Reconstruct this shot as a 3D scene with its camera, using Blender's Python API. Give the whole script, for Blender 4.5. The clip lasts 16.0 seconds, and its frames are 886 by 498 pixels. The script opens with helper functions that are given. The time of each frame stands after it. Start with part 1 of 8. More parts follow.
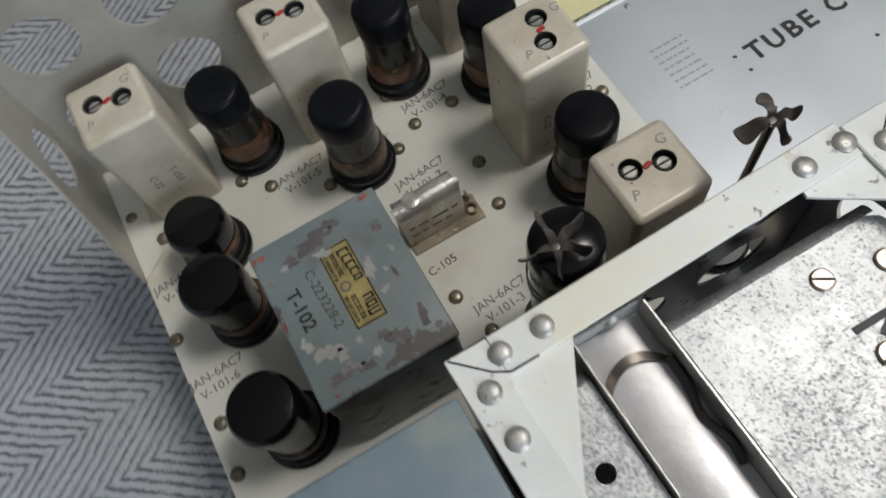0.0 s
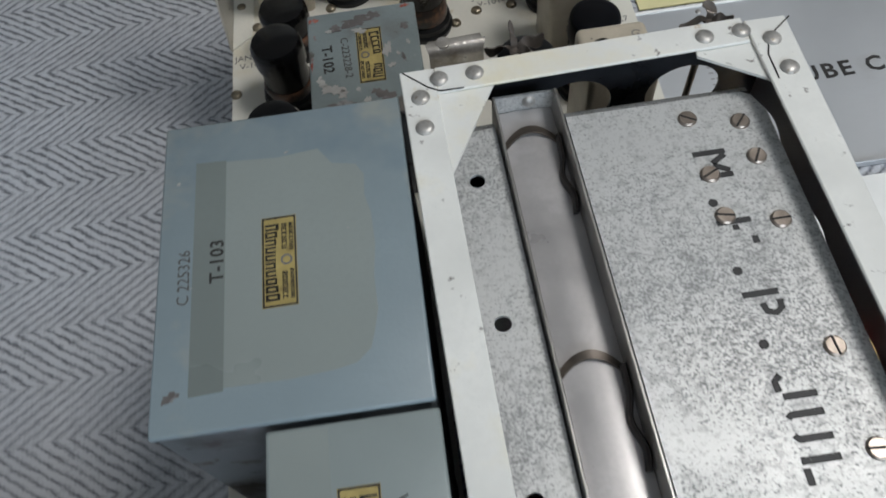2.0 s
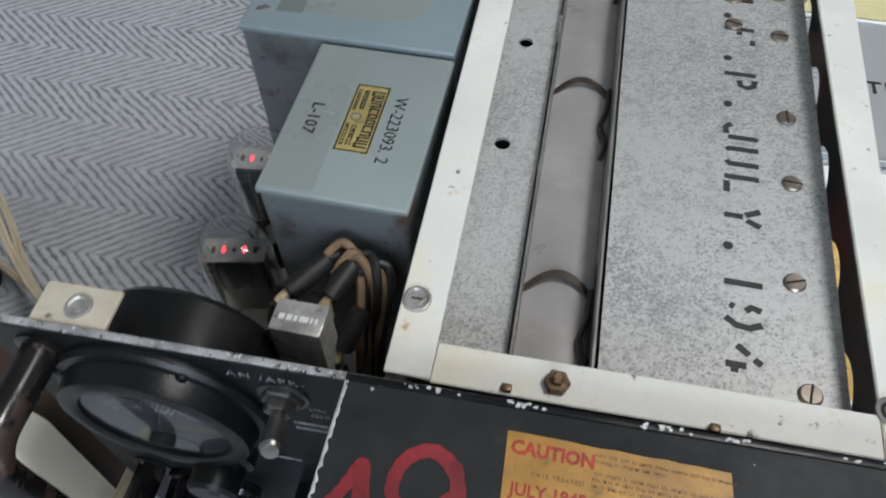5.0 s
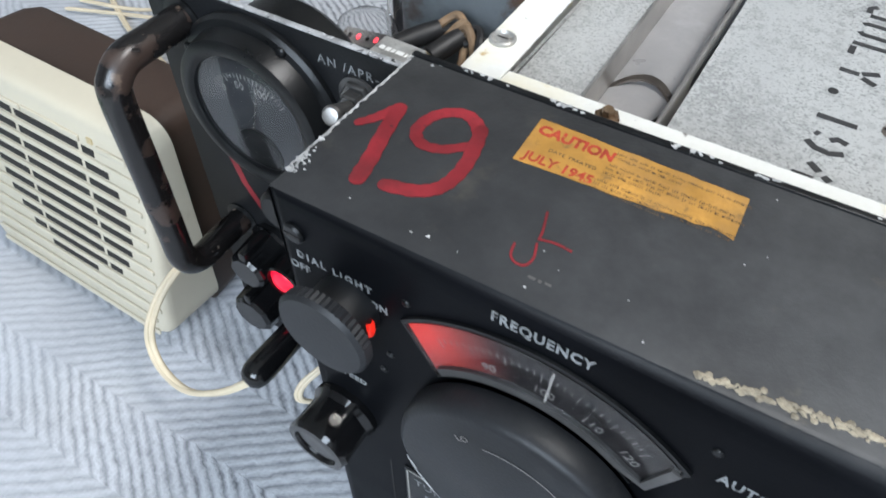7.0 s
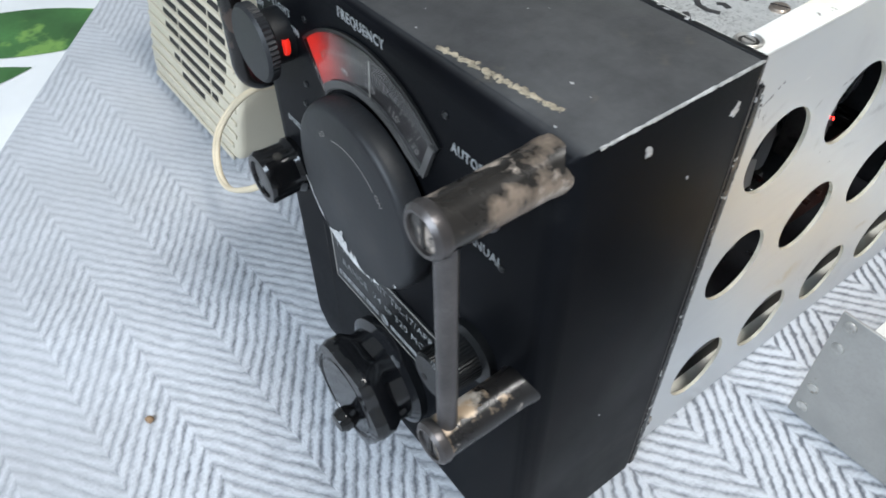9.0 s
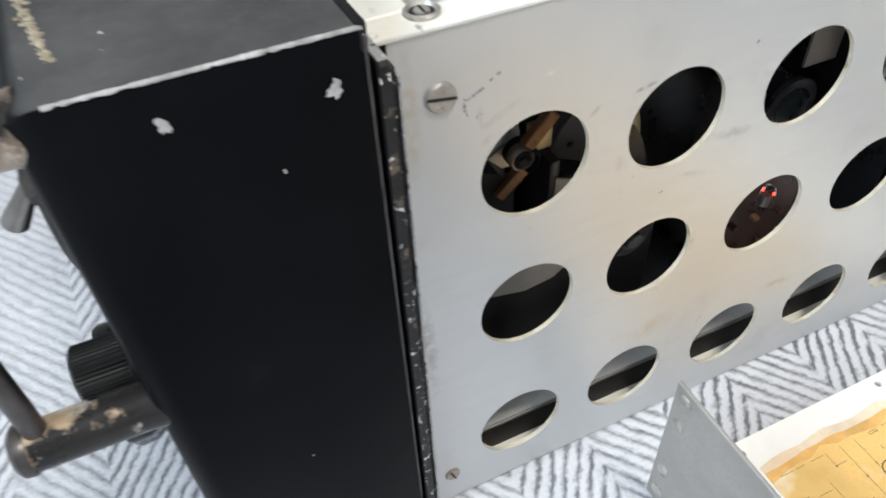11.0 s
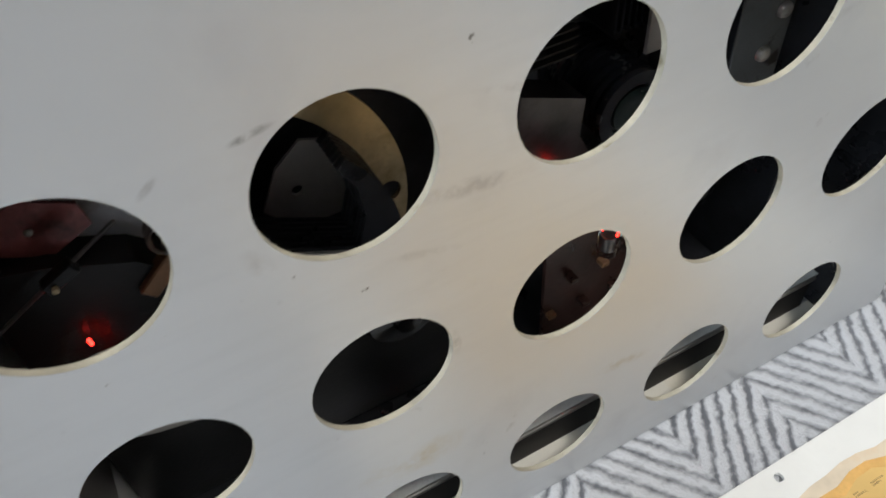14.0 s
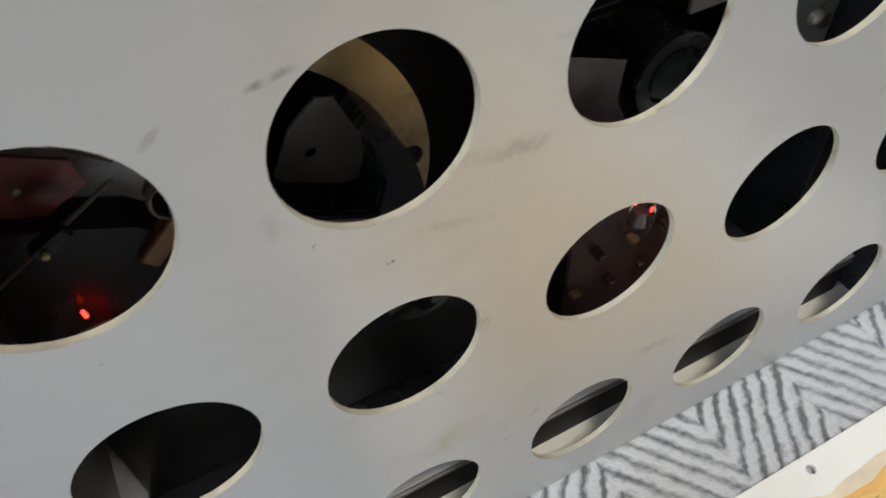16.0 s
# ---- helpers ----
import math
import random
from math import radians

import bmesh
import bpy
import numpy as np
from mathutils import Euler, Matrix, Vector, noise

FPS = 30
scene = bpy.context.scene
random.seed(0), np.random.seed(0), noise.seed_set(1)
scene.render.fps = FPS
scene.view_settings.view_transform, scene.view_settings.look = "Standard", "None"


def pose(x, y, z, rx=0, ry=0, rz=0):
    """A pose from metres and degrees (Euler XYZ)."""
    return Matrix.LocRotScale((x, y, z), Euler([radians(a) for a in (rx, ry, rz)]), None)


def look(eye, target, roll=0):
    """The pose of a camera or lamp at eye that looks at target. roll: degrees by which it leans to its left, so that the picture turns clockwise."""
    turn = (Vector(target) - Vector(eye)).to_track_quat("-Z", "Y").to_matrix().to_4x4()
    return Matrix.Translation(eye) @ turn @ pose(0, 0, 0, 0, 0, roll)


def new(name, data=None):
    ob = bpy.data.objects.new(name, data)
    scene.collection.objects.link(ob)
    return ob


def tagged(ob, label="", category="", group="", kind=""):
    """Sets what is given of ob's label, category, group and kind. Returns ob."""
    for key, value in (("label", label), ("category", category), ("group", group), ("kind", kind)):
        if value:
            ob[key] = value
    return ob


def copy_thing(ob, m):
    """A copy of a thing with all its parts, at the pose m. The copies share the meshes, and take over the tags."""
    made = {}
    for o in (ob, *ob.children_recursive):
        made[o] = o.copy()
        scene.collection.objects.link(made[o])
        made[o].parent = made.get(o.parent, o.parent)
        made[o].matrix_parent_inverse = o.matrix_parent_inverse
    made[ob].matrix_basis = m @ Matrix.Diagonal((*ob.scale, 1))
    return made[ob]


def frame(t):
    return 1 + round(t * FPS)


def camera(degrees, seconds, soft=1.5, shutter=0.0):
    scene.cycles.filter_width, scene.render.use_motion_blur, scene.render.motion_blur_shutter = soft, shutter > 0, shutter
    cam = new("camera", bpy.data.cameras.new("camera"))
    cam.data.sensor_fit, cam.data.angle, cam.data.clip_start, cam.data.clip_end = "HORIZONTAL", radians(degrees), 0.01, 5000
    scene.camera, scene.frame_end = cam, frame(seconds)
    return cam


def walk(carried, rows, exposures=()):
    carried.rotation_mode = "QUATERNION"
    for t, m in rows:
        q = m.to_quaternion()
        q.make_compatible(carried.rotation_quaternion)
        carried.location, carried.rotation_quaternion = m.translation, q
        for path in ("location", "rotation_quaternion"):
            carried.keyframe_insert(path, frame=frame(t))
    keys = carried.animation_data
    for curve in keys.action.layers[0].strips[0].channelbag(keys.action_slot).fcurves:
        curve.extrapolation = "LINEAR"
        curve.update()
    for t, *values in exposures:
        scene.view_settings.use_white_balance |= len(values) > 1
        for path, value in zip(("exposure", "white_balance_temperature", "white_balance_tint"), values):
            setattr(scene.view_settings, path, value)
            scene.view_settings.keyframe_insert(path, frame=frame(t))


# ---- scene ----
cam = camera(60.97, 16.0, 1.7, 0.4)
PATH = [
    (0, (-0.01698, 0.20724, 0.41195), (0.06706, 0.60190, -0.50303), -18.77),
    (0.5, (-0.01652, 0.17204, 0.41782), (0.03604, 0.59226, -0.48808), -15.31),
    (1, (-0.01451, 0.13354, 0.42788), (0.01806, 0.57934, -0.46666), -12.42),
    (1.5, (-0.01066, 0.09321, 0.42298), (0.00261, 0.56218, -0.46014), -10.28),
    (2, (-0.00796, 0.06241, 0.42999), (-0.00789, 0.54517, -0.44576), -8.33),
    (2.5, (-0.00522, 0.02446, 0.43925), (-0.00847, 0.52358, -0.42728), -5.98),
    (3, (-0.00442, -0.00344, 0.44743), (-0.02908, 0.51176, -0.40929), -5.69),
    (3.2, (0.00121, -0.01361, 0.44725), (-0.03112, 0.50678, -0.40606), -5.71),
    (5.3, (0.03257, -0.10189, 0.39424), (-0.12971, 0.45725, -0.41880), -0.77),
    (5.5, (0.03479, -0.10798, 0.39046), (-0.15041, 0.44676, -0.42070), -0.68),
    (6, (0.04795, -0.12930, 0.37593), (-0.19172, 0.41876, -0.42544), 0.40),
    (6.5, (0.06801, -0.14829, 0.36387), (-0.22734, 0.38761, -0.42706), 0.94),
    (7, (0.09077, -0.16187, 0.34621), (-0.26049, 0.38303, -0.41516), -0.14),
    (7.5, (0.11125, -0.17549, 0.33745), (-0.28578, 0.36441, -0.40476), -0.56),
    (8, (0.15033, -0.19963, 0.32249), (-0.28454, 0.32007, -0.41290), 0.28),
    (8.5, (0.20405, -0.19344, 0.31902), (-0.29415, 0.28009, -0.40732), 0.58),
    (8.7, (0.21690, -0.18739, 0.32330), (-0.30755, 0.26192, -0.39993), 0.10),
    (10.8, (0.27916, -0.05936, 0.29720), (-0.37203, 0.22473, -0.40654), -2.96),
    (11, (0.27805, -0.04694, 0.28950), (-0.37771, 0.22631, -0.41428), -3.24),
    (11.5, (0.28012, -0.01341, 0.27590), (-0.37816, 0.22939, -0.43664), -3.91),
    (12, (0.27941, 0.00733, 0.25944), (-0.37126, 0.23133, -0.46614), -4.20),
    (12.5, (0.27813, 0.03186, 0.25005), (-0.37439, 0.25117, -0.47529), -4.81),
    (13, (0.26702, 0.04490, 0.24487), (-0.38272, 0.27399, -0.47994), -4.89),
    (13.5, (0.24572, 0.05044, 0.24187), (-0.39368, 0.31049, -0.48169), -4.90),
    (14, (0.23023, 0.06127, 0.24086), (-0.38742, 0.35393, -0.48912), -4.70),
    (14.5, (0.22058, 0.07069, 0.24121), (-0.38054, 0.38806, -0.49224), -4.66),
    (15, (0.21586, 0.07378, 0.23916), (-0.37664, 0.39458, -0.49979), -4.74),
    (15.5, (0.21780, 0.07002, 0.23330), (-0.37543, 0.37032, -0.51362), -4.45),
    (16, (0.21870, 0.05974, 0.22938), (-0.37810, 0.34159, -0.52188), -3.62),
]
EXPOSURES = [(0, -0.66, 6450, 10), (1, -0.75, 6400, 10), (2, -0.75, 6350, 10), (3.2, -0.80, 6300, 10), (5.5, -0.28, 6350, 10), (6.5, 0.12, 6300, 10), (7.5, 0.38, 6200, 10), (8.5, 0.20, 6230, 9), (11, 0.25, 6600, 10), (12.5, -0.15, 6950, 10), (13.5, -0.29, 6850, 10), (14.5, -0.28, 6450, 10), (15, -0.29, 6400, 10), (16, -0.36, 6900, 10)]
walk(cam, [(t, look(eye, target, roll)) for t, eye, target, roll in PATH], EXPOSURES)

# ---- world and large lights ----
world = bpy.data.worlds.new("world")
scene.world = world
world.use_nodes = True
wn = world.node_tree.nodes
sky = wn.new("ShaderNodeTexSky")
sky.sky_type, sky.sun_disc, sky.sun_elevation, sky.sun_rotation = "NISHITA", False, radians(35), radians(180)
world.node_tree.links.new(sky.outputs[0], wn["Background"].inputs[0])
wn["Background"].inputs[1].default_value = 0.1


def area_lamp(name, m, sx, sy, power, colour):
    d = bpy.data.lights.new(name, "AREA")
    d.shape, d.size, d.size_y, d.energy, d.color = "RECTANGLE", sx, sy, power, colour
    ob = new(name, d)
    ob.matrix_world = m
    return ob


CEIL = 2.05
area_lamp("ceiling_lamp_light", look((0.86, 0.25, CEIL - 0.09), (0.86, 0.25, 0)), 0.50, 0.50, 30, (1.0, 0.975, 0.94))
area_lamp("window_light", look((0.55, -1.86, 1.28), (0.0, 0.1, 0.0)), 1.5, 1.0, 54, (0.76, 0.88, 1.0))


# ---- materials ----
def mix_rgb(nt, a, b, fac, blend="MIX"):
    n = nt.nodes.new("ShaderNodeMix")
    n.data_type, n.blend_type = "RGBA", blend
    for sock, v in ((n.inputs[0], fac), (n.inputs[6], a), (n.inputs[7], b)):
        if hasattr(v, "is_linked"):
            nt.links.new(v, sock)
        elif isinstance(v, (int, float)):
            sock.default_value = v
        else:
            sock.default_value = (*v[:3], 1)
    return n.outputs[2]


def noise_tex(nt, vec, scale, detail=4, rough=0.55):
    n = nt.nodes.new("ShaderNodeTexNoise")
    n.inputs["Scale"].default_value, n.inputs["Detail"].default_value, n.inputs["Roughness"].default_value = scale, detail, rough
    nt.links.new(vec, n.inputs["Vector"])
    return n.outputs["Fac"]


def ramp(nt, v, lo, hi):
    n = nt.nodes.new("ShaderNodeMapRange")
    n.inputs[1].default_value, n.inputs[2].default_value = lo, hi
    nt.links.new(v, n.inputs[0])
    return n.outputs[0]


def maths(nt, op, a, b=0.0):
    n = nt.nodes.new("ShaderNodeMath")
    n.operation = op
    for sock, v in zip(n.inputs, (a, b)):
        if hasattr(v, "is_linked"):
            nt.links.new(v, sock)
        else:
            sock.default_value = v
    return n.outputs[0]


def surface(name, base, rough=0.5, metal=0.0, vary=0.12, scale=40, grain=600, bump=0.15, spots=(), coat=0.0, stretch=None, rough_vary=0.12, gloss=0.5):
    """Paint, metal or plastic: base colour with stains and grain; spots: rows of (colour, scale, from, to, roughness) for chips, stains and wear."""
    m = bpy.data.materials.new(name)
    m.use_nodes = True
    nt = m.node_tree
    p = nt.nodes["Principled BSDF"]
    tc = nt.nodes.new("ShaderNodeTexCoord")
    vec = tc.outputs["Object"]
    info = nt.nodes.new("ShaderNodeObjectInfo")
    shift = nt.nodes.new("ShaderNodeVectorMath")
    shift.operation = "ADD"
    nt.links.new(vec, shift.inputs[0])
    nt.links.new(info.outputs["Random"], shift.inputs[1])
    vec = shift.outputs[0]
    if stretch:
        mp = nt.nodes.new("ShaderNodeMapping")
        mp.inputs["Scale"].default_value = stretch
        nt.links.new(vec, mp.inputs[0])
        fine_vec = mp.outputs[0]
    else:
        fine_vec = vec
    big, fine = noise_tex(nt, vec, scale), noise_tex(nt, fine_vec, grain, 3)
    dark = tuple(c * (1 - vary * 2) for c in base)
    light = tuple(min(1, c * (1 + vary)) for c in base)
    col = mix_rgb(nt, dark, light, ramp(nt, big, 0.3, 0.7))
    col = mix_rgb(nt, col, tuple(c * (1 - vary) for c in base), maths(nt, "MULTIPLY", ramp(nt, fine, 0.45, 0.75), 0.6))
    rgh = maths(nt, "ADD", maths(nt, "MULTIPLY", maths(nt, "SUBTRACT", big, 0.5), rough_vary * 2), rough)
    met = metal
    for colour, sc, lo, hi, r in spots:
        f = ramp(nt, noise_tex(nt, vec, sc, 5, 0.6), lo, hi)
        col = mix_rgb(nt, col, colour, f)
        rm = nt.nodes.new("ShaderNodeMix")
        nt.links.new(f, rm.inputs[0])
        nt.links.new(rgh, rm.inputs[2])
        rm.inputs[3].default_value = r
        rgh = rm.outputs[0]
    nt.links.new(col, p.inputs["Base Color"])
    nt.links.new(rgh, p.inputs["Roughness"])
    p.inputs["Metallic"].default_value = met
    p.inputs["Coat Weight"].default_value = coat
    p.inputs["Specular IOR Level"].default_value = gloss
    if bump:
        b = nt.nodes.new("ShaderNodeBump")
        b.inputs["Strength"].default_value, b.inputs["Distance"].default_value = bump, 0.0006
        nt.links.new(maths(nt, "ADD", fine, maths(nt, "MULTIPLY", big, 0.5)), b.inputs["Height"])
        nt.links.new(b.outputs[0], p.inputs["Normal"])
    return m


def galvanised(name, base, scale=640, rough=0.42, metal=0.75, worn=0.0):
    """Zinc sheet: dark pitted flecks, dense in some areas and thin in others, over dull and bright patches. worn: more of the dark."""
    m = bpy.data.materials.new(name)
    m.use_nodes = True
    nt = m.node_tree
    p = nt.nodes["Principled BSDF"]
    vec = nt.nodes.new("ShaderNodeTexCoord").outputs["Object"]
    flecks = noise_tex(nt, vec, scale, 5, 0.72)
    dense = noise_tex(nt, vec, 15, 4, 0.6)
    patch = noise_tex(nt, vec, 46, 4, 0.62)
    sum_ = maths(nt, "ADD", flecks, maths(nt, "MULTIPLY", maths(nt, "SUBTRACT", dense, 0.5 - worn), 0.30))
    sum_ = maths(nt, "ADD", sum_, maths(nt, "MULTIPLY", maths(nt, "SUBTRACT", patch, 0.5), 0.14))
    f = ramp(nt, sum_, 0.51, 0.59)
    mid = ramp(nt, maths(nt, "ADD", noise_tex(nt, vec, scale * 0.33, 4, 0.65), maths(nt, "MULTIPLY", maths(nt, "SUBTRACT", dense, 0.5), 0.3)), 0.47, 0.66)
    col = mix_rgb(nt, base, tuple(c * 0.70 for c in base), mid)
    col = mix_rgb(nt, col, tuple(c * 0.36 for c in base), maths(nt, "MULTIPLY", f, 0.72))
    nt.links.new(col, p.inputs["Base Color"])
    nt.links.new(maths(nt, "MULTIPLY", maths(nt, "SUBTRACT", 1.0, maths(nt, "MULTIPLY", f, 0.6)), metal), p.inputs["Metallic"])
    nt.links.new(maths(nt, "ADD", maths(nt, "ADD", maths(nt, "MULTIPLY", patch, 0.25), rough - 0.12), maths(nt, "MULTIPLY", f, 0.25)), p.inputs["Roughness"])
    b = nt.nodes.new("ShaderNodeBump")
    b.inputs["Strength"].default_value, b.inputs["Distance"].default_value = 0.18, 0.0004
    nt.links.new(flecks, b.inputs["Height"])
    nt.links.new(b.outputs[0], p.inputs["Normal"])
    return m


def plain(name, colour, rough=0.5, metal=0.0):
    m = bpy.data.materials.new(name)
    m.use_nodes = True
    p = m.node_tree.nodes["Principled BSDF"]
    p.inputs["Base Color"].default_value, p.inputs["Roughness"].default_value, p.inputs["Metallic"].default_value = (*colour, 1), rough, metal
    return m


def glowing(name, colour, strength):
    m = plain(name, colour, 0.3)
    p = m.node_tree.nodes["Principled BSDF"]
    p.inputs["Emission Color"].default_value, p.inputs["Emission Strength"].default_value = (*colour, 1), strength
    return m


def clear_glass(name, tint=(1, 1, 1), rough=0.02):
    m = bpy.data.materials.new(name)
    m.use_nodes = True
    nt = m.node_tree
    p = nt.nodes["Principled BSDF"]
    p.inputs["Base Color"].default_value, p.inputs["Roughness"].default_value = (*tint, 1), rough
    p.inputs["Transmission Weight"].default_value, p.inputs["IOR"].default_value = 1.0, 1.15
    return m


def herringbone(name):
    """Grey wool twill: chevron bands 38 mm wide, thick pale ribs with broken dark yarn between them."""
    m = bpy.data.materials.new(name)
    m.use_nodes = True
    nt = m.node_tree
    p = nt.nodes["Principled BSDF"]
    tc = nt.nodes.new("ShaderNodeTexCoord").outputs["Object"]
    mp = nt.nodes.new("ShaderNodeMapping")
    mp.inputs["Rotation"].default_value = (0, 0, radians(TWILL_TURN))
    nt.links.new(tc, mp.inputs[0])
    sep = nt.nodes.new("ShaderNodeSeparateXYZ")
    nt.links.new(mp.outputs[0], sep.inputs[0])

    def off(scale, detail, amount):
        return maths(nt, "MULTIPLY", maths(nt, "SUBTRACT", noise_tex(nt, tc, scale, detail), 0.5), amount)

    x = maths(nt, "ADD", sep.outputs[0], off(60, 3, 0.0022))
    y = maths(nt, "ADD", maths(nt, "ADD", sep.outputs[1], TWILL_SHIFT), off(140, 2, 0.0030))
    zig = maths(nt, "MULTIPLY", maths(nt, "PINGPONG", maths(nt, "DIVIDE", y, TWILL_BAND), 1.0), TWILL_BAND)
    sn, cs = math.sin(radians(TWILL_LEAN)), math.cos(radians(TWILL_LEAN))
    s = maths(nt, "ADD", maths(nt, "MULTIPLY", x, sn), maths(nt, "MULTIPLY", zig, cs))
    along = maths(nt, "SUBTRACT", maths(nt, "MULTIPLY", x, cs), maths(nt, "MULTIPLY", zig, sn))
    s = maths(nt, "ADD", s, maths(nt, "ADD", off(13, 2, 0.008), off(330, 2, 0.0013)))
    rib = maths(nt, "ADD", maths(nt, "MULTIPLY", maths(nt, "SINE", maths(nt, "MULTIPLY", s, 2 * math.pi / TWILL_PITCH)), 0.5), 0.5)
    lay = nt.nodes.new("ShaderNodeCombineXYZ")
    nt.links.new(maths(nt, "DIVIDE", s, TWILL_PITCH * 0.55), lay.inputs[0])
    nt.links.new(maths(nt, "DIVIDE", along, 0.0085), lay.inputs[1])
    dash = noise_tex(nt, lay.outputs[0], 1.0, 3, 0.6)
    beads = maths(nt, "MULTIPLY", maths(nt, "SINE", maths(nt, "MULTIPLY", maths(nt, "ADD", along, maths(nt, "MULTIPLY", s, 0.7)), 2 * math.pi / 0.0034)), 0.055)
    fuzz = noise_tex(nt, tc, 700, 3, 0.7)
    blot = noise_tex(nt, tc, 9, 3)
    v = maths(nt, "ADD", maths(nt, "POWER", rib, 0.6), maths(nt, "MULTIPLY", maths(nt, "SUBTRACT", dash, 0.5), 1.75))
    v = maths(nt, "ADD", maths(nt, "ADD", v, beads), maths(nt, "MULTIPLY", maths(nt, "SUBTRACT", fuzz, 0.5), 0.75))
    # Overexposed look painted in: yarn contrast fades towards the near left.
    washed = maths(nt, "ADD", maths(nt, "MULTIPLY", sep.outputs[0], 0.9), maths(nt, "MULTIPLY", sep.outputs[1], 1.0))
    worn = ramp(nt, maths(nt, "ADD", washed, maths(nt, "MULTIPLY", noise_tex(nt, tc, 5.5, 3), 0.9)), 0.10, 0.75)
    # Bands that lean one way get darker yarn: nap and light direction, in the colour.
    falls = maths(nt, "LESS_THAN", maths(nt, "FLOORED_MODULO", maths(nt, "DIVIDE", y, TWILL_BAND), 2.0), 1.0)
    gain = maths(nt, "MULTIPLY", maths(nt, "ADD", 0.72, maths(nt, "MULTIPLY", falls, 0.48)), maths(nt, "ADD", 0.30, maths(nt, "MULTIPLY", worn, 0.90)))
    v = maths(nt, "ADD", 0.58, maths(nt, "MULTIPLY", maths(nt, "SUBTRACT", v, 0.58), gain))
    col = mix_rgb(nt, (0.120, 0.126, 0.143), (0.55, 0.565, 0.595), ramp(nt, v, -0.10, 0.86))
    col = mix_rgb(nt, col, (0.27, 0.28, 0.30), maths(nt, "MULTIPLY", ramp(nt, blot, 0.35, 0.75), 0.35))
    nt.links.new(col, p.inputs["Base Color"])
    p.inputs["Roughness"].default_value = 0.95
    p.inputs["Sheen Weight"].default_value = 0.2
    b = nt.nodes.new("ShaderNodeBump")
    b.inputs["Strength"].default_value, b.inputs["Distance"].default_value = 0.5, 0.0010
    nt.links.new(v, b.inputs["Height"])
    nap = nt.nodes.new("ShaderNodeBump")
    nap.inputs["Strength"].default_value, nap.inputs["Distance"].default_value = 0.8, 0.030
    nt.links.new(noise_tex(nt, tc, 7, 2, 0.4), nap.inputs["Height"])
    nt.links.new(nap.outputs[0], b.inputs["Normal"])
    nt.links.new(b.outputs[0], p.inputs["Normal"])
    return m


TWILL_TURN, TWILL_SHIFT, TWILL_BAND, TWILL_LEAN, TWILL_PITCH = -1.9, 0.0462, 0.03758, 36.0, 0.0057
WOOL = herringbone("herringbone_wool")
CREAM = surface("cream_enamel", (0.74, 0.72, 0.645), 0.38, 0, 0.05, 22, 500, 0.12, [((0.60, 0.52, 0.34), 17, 0.56, 0.80, 0.5), ((0.50, 0.38, 0.18), 60, 0.68, 0.76, 0.5), ((0.26, 0.23, 0.19), 190, 0.70, 0.74, 0.6)])
# Rear wall and bracket: stained cream darkened, their shade put into the colour.
REAR = surface("shaded_rear_plate", (0.47, 0.445, 0.39), 0.42, 0.25, 0.09, 30, 600, 0.10, [((0.36, 0.32, 0.25), 24, 0.52, 0.80, 0.5), ((0.16, 0.14, 0.12), 210, 0.68, 0.73, 0.6)])
CREAM_EDGE = surface("worn_cream_enamel", (0.77, 0.765, 0.72), 0.36, 0, 0.06, 30, 500, 0.12, [((0.70, 0.62, 0.40), 15, 0.55, 0.78, 0.45), ((0.64, 0.50, 0.17), 34, 0.66, 0.77, 0.5), ((0.48, 0.32, 0.12), 75, 0.67, 0.75, 0.5), ((0.20, 0.18, 0.16), 160, 0.65, 0.71, 0.6)])
CAN = surface("dull_can_metal", (0.62, 0.56, 0.45), 0.40, 0.12, 0.09, 45, 700, 0.12, [((0.42, 0.35, 0.25), 34, 0.50, 0.80, 0.5), ((0.16, 0.14, 0.12), 210, 0.67, 0.72, 0.6)])
COVER = surface("cover_aluminium", (0.60, 0.62, 0.64), 0.40, 0.55, 0.03, 12, 500, 0.03, [((0.48, 0.48, 0.47), 20, 0.6, 0.9, 0.5), ((0.40, 0.39, 0.38), 90, 0.72, 0.80, 0.5)], stretch=(0.2, 1, 1))
END_PLATE = surface("dull_grey_end_plate", (0.34, 0.33, 0.31), 0.48, 0.4, 0.10, 30, 600, 0.05, [((0.24, 0.228, 0.208), 40, 0.55, 0.78, 0.5), ((0.18, 0.14, 0.09), 120, 0.68, 0.74, 0.6)])
RIM = surface("cream_cut_edge", (0.60, 0.56, 0.45), 0.5, 0, 0.15, 90, 600, 0.05, [((0.30, 0.25, 0.16), 160, 0.60, 0.72, 0.5)])
WHITE_LIP = surface("white_painted_lip", (0.84, 0.84, 0.81), 0.5, 0, 0.04, 25, 400, 0.05)
ZINC = galvanised("galvanised_sheet", (0.55, 0.555, 0.545), 900, 0.44, 0.44, -0.02)
ZINC_DULL = galvanised("dull_galvanised_sheet", (0.58, 0.58, 0.565), 860, 0.46, 0.45, 0.0)
TROUGH = surface("polished_plate", (0.43, 0.412, 0.405), 0.34, 0.42, 0.08, 45, 500, 0.10, [((0.54, 0.525, 0.52), 50, 0.58, 0.80, 0.30), ((0.28, 0.26, 0.24), 240, 0.70, 0.76, 0.6)], rough_vary=0.2)
TIN = surface("tinned_edge", (0.52, 0.50, 0.47), 0.35, 0.85, 0.12, 60, 700, 0.08)
DARK_SPRING = surface("dark_spring", (0.07, 0.062, 0.058), 0.35, 0.7, 0.2, 80, 700, 0.08)
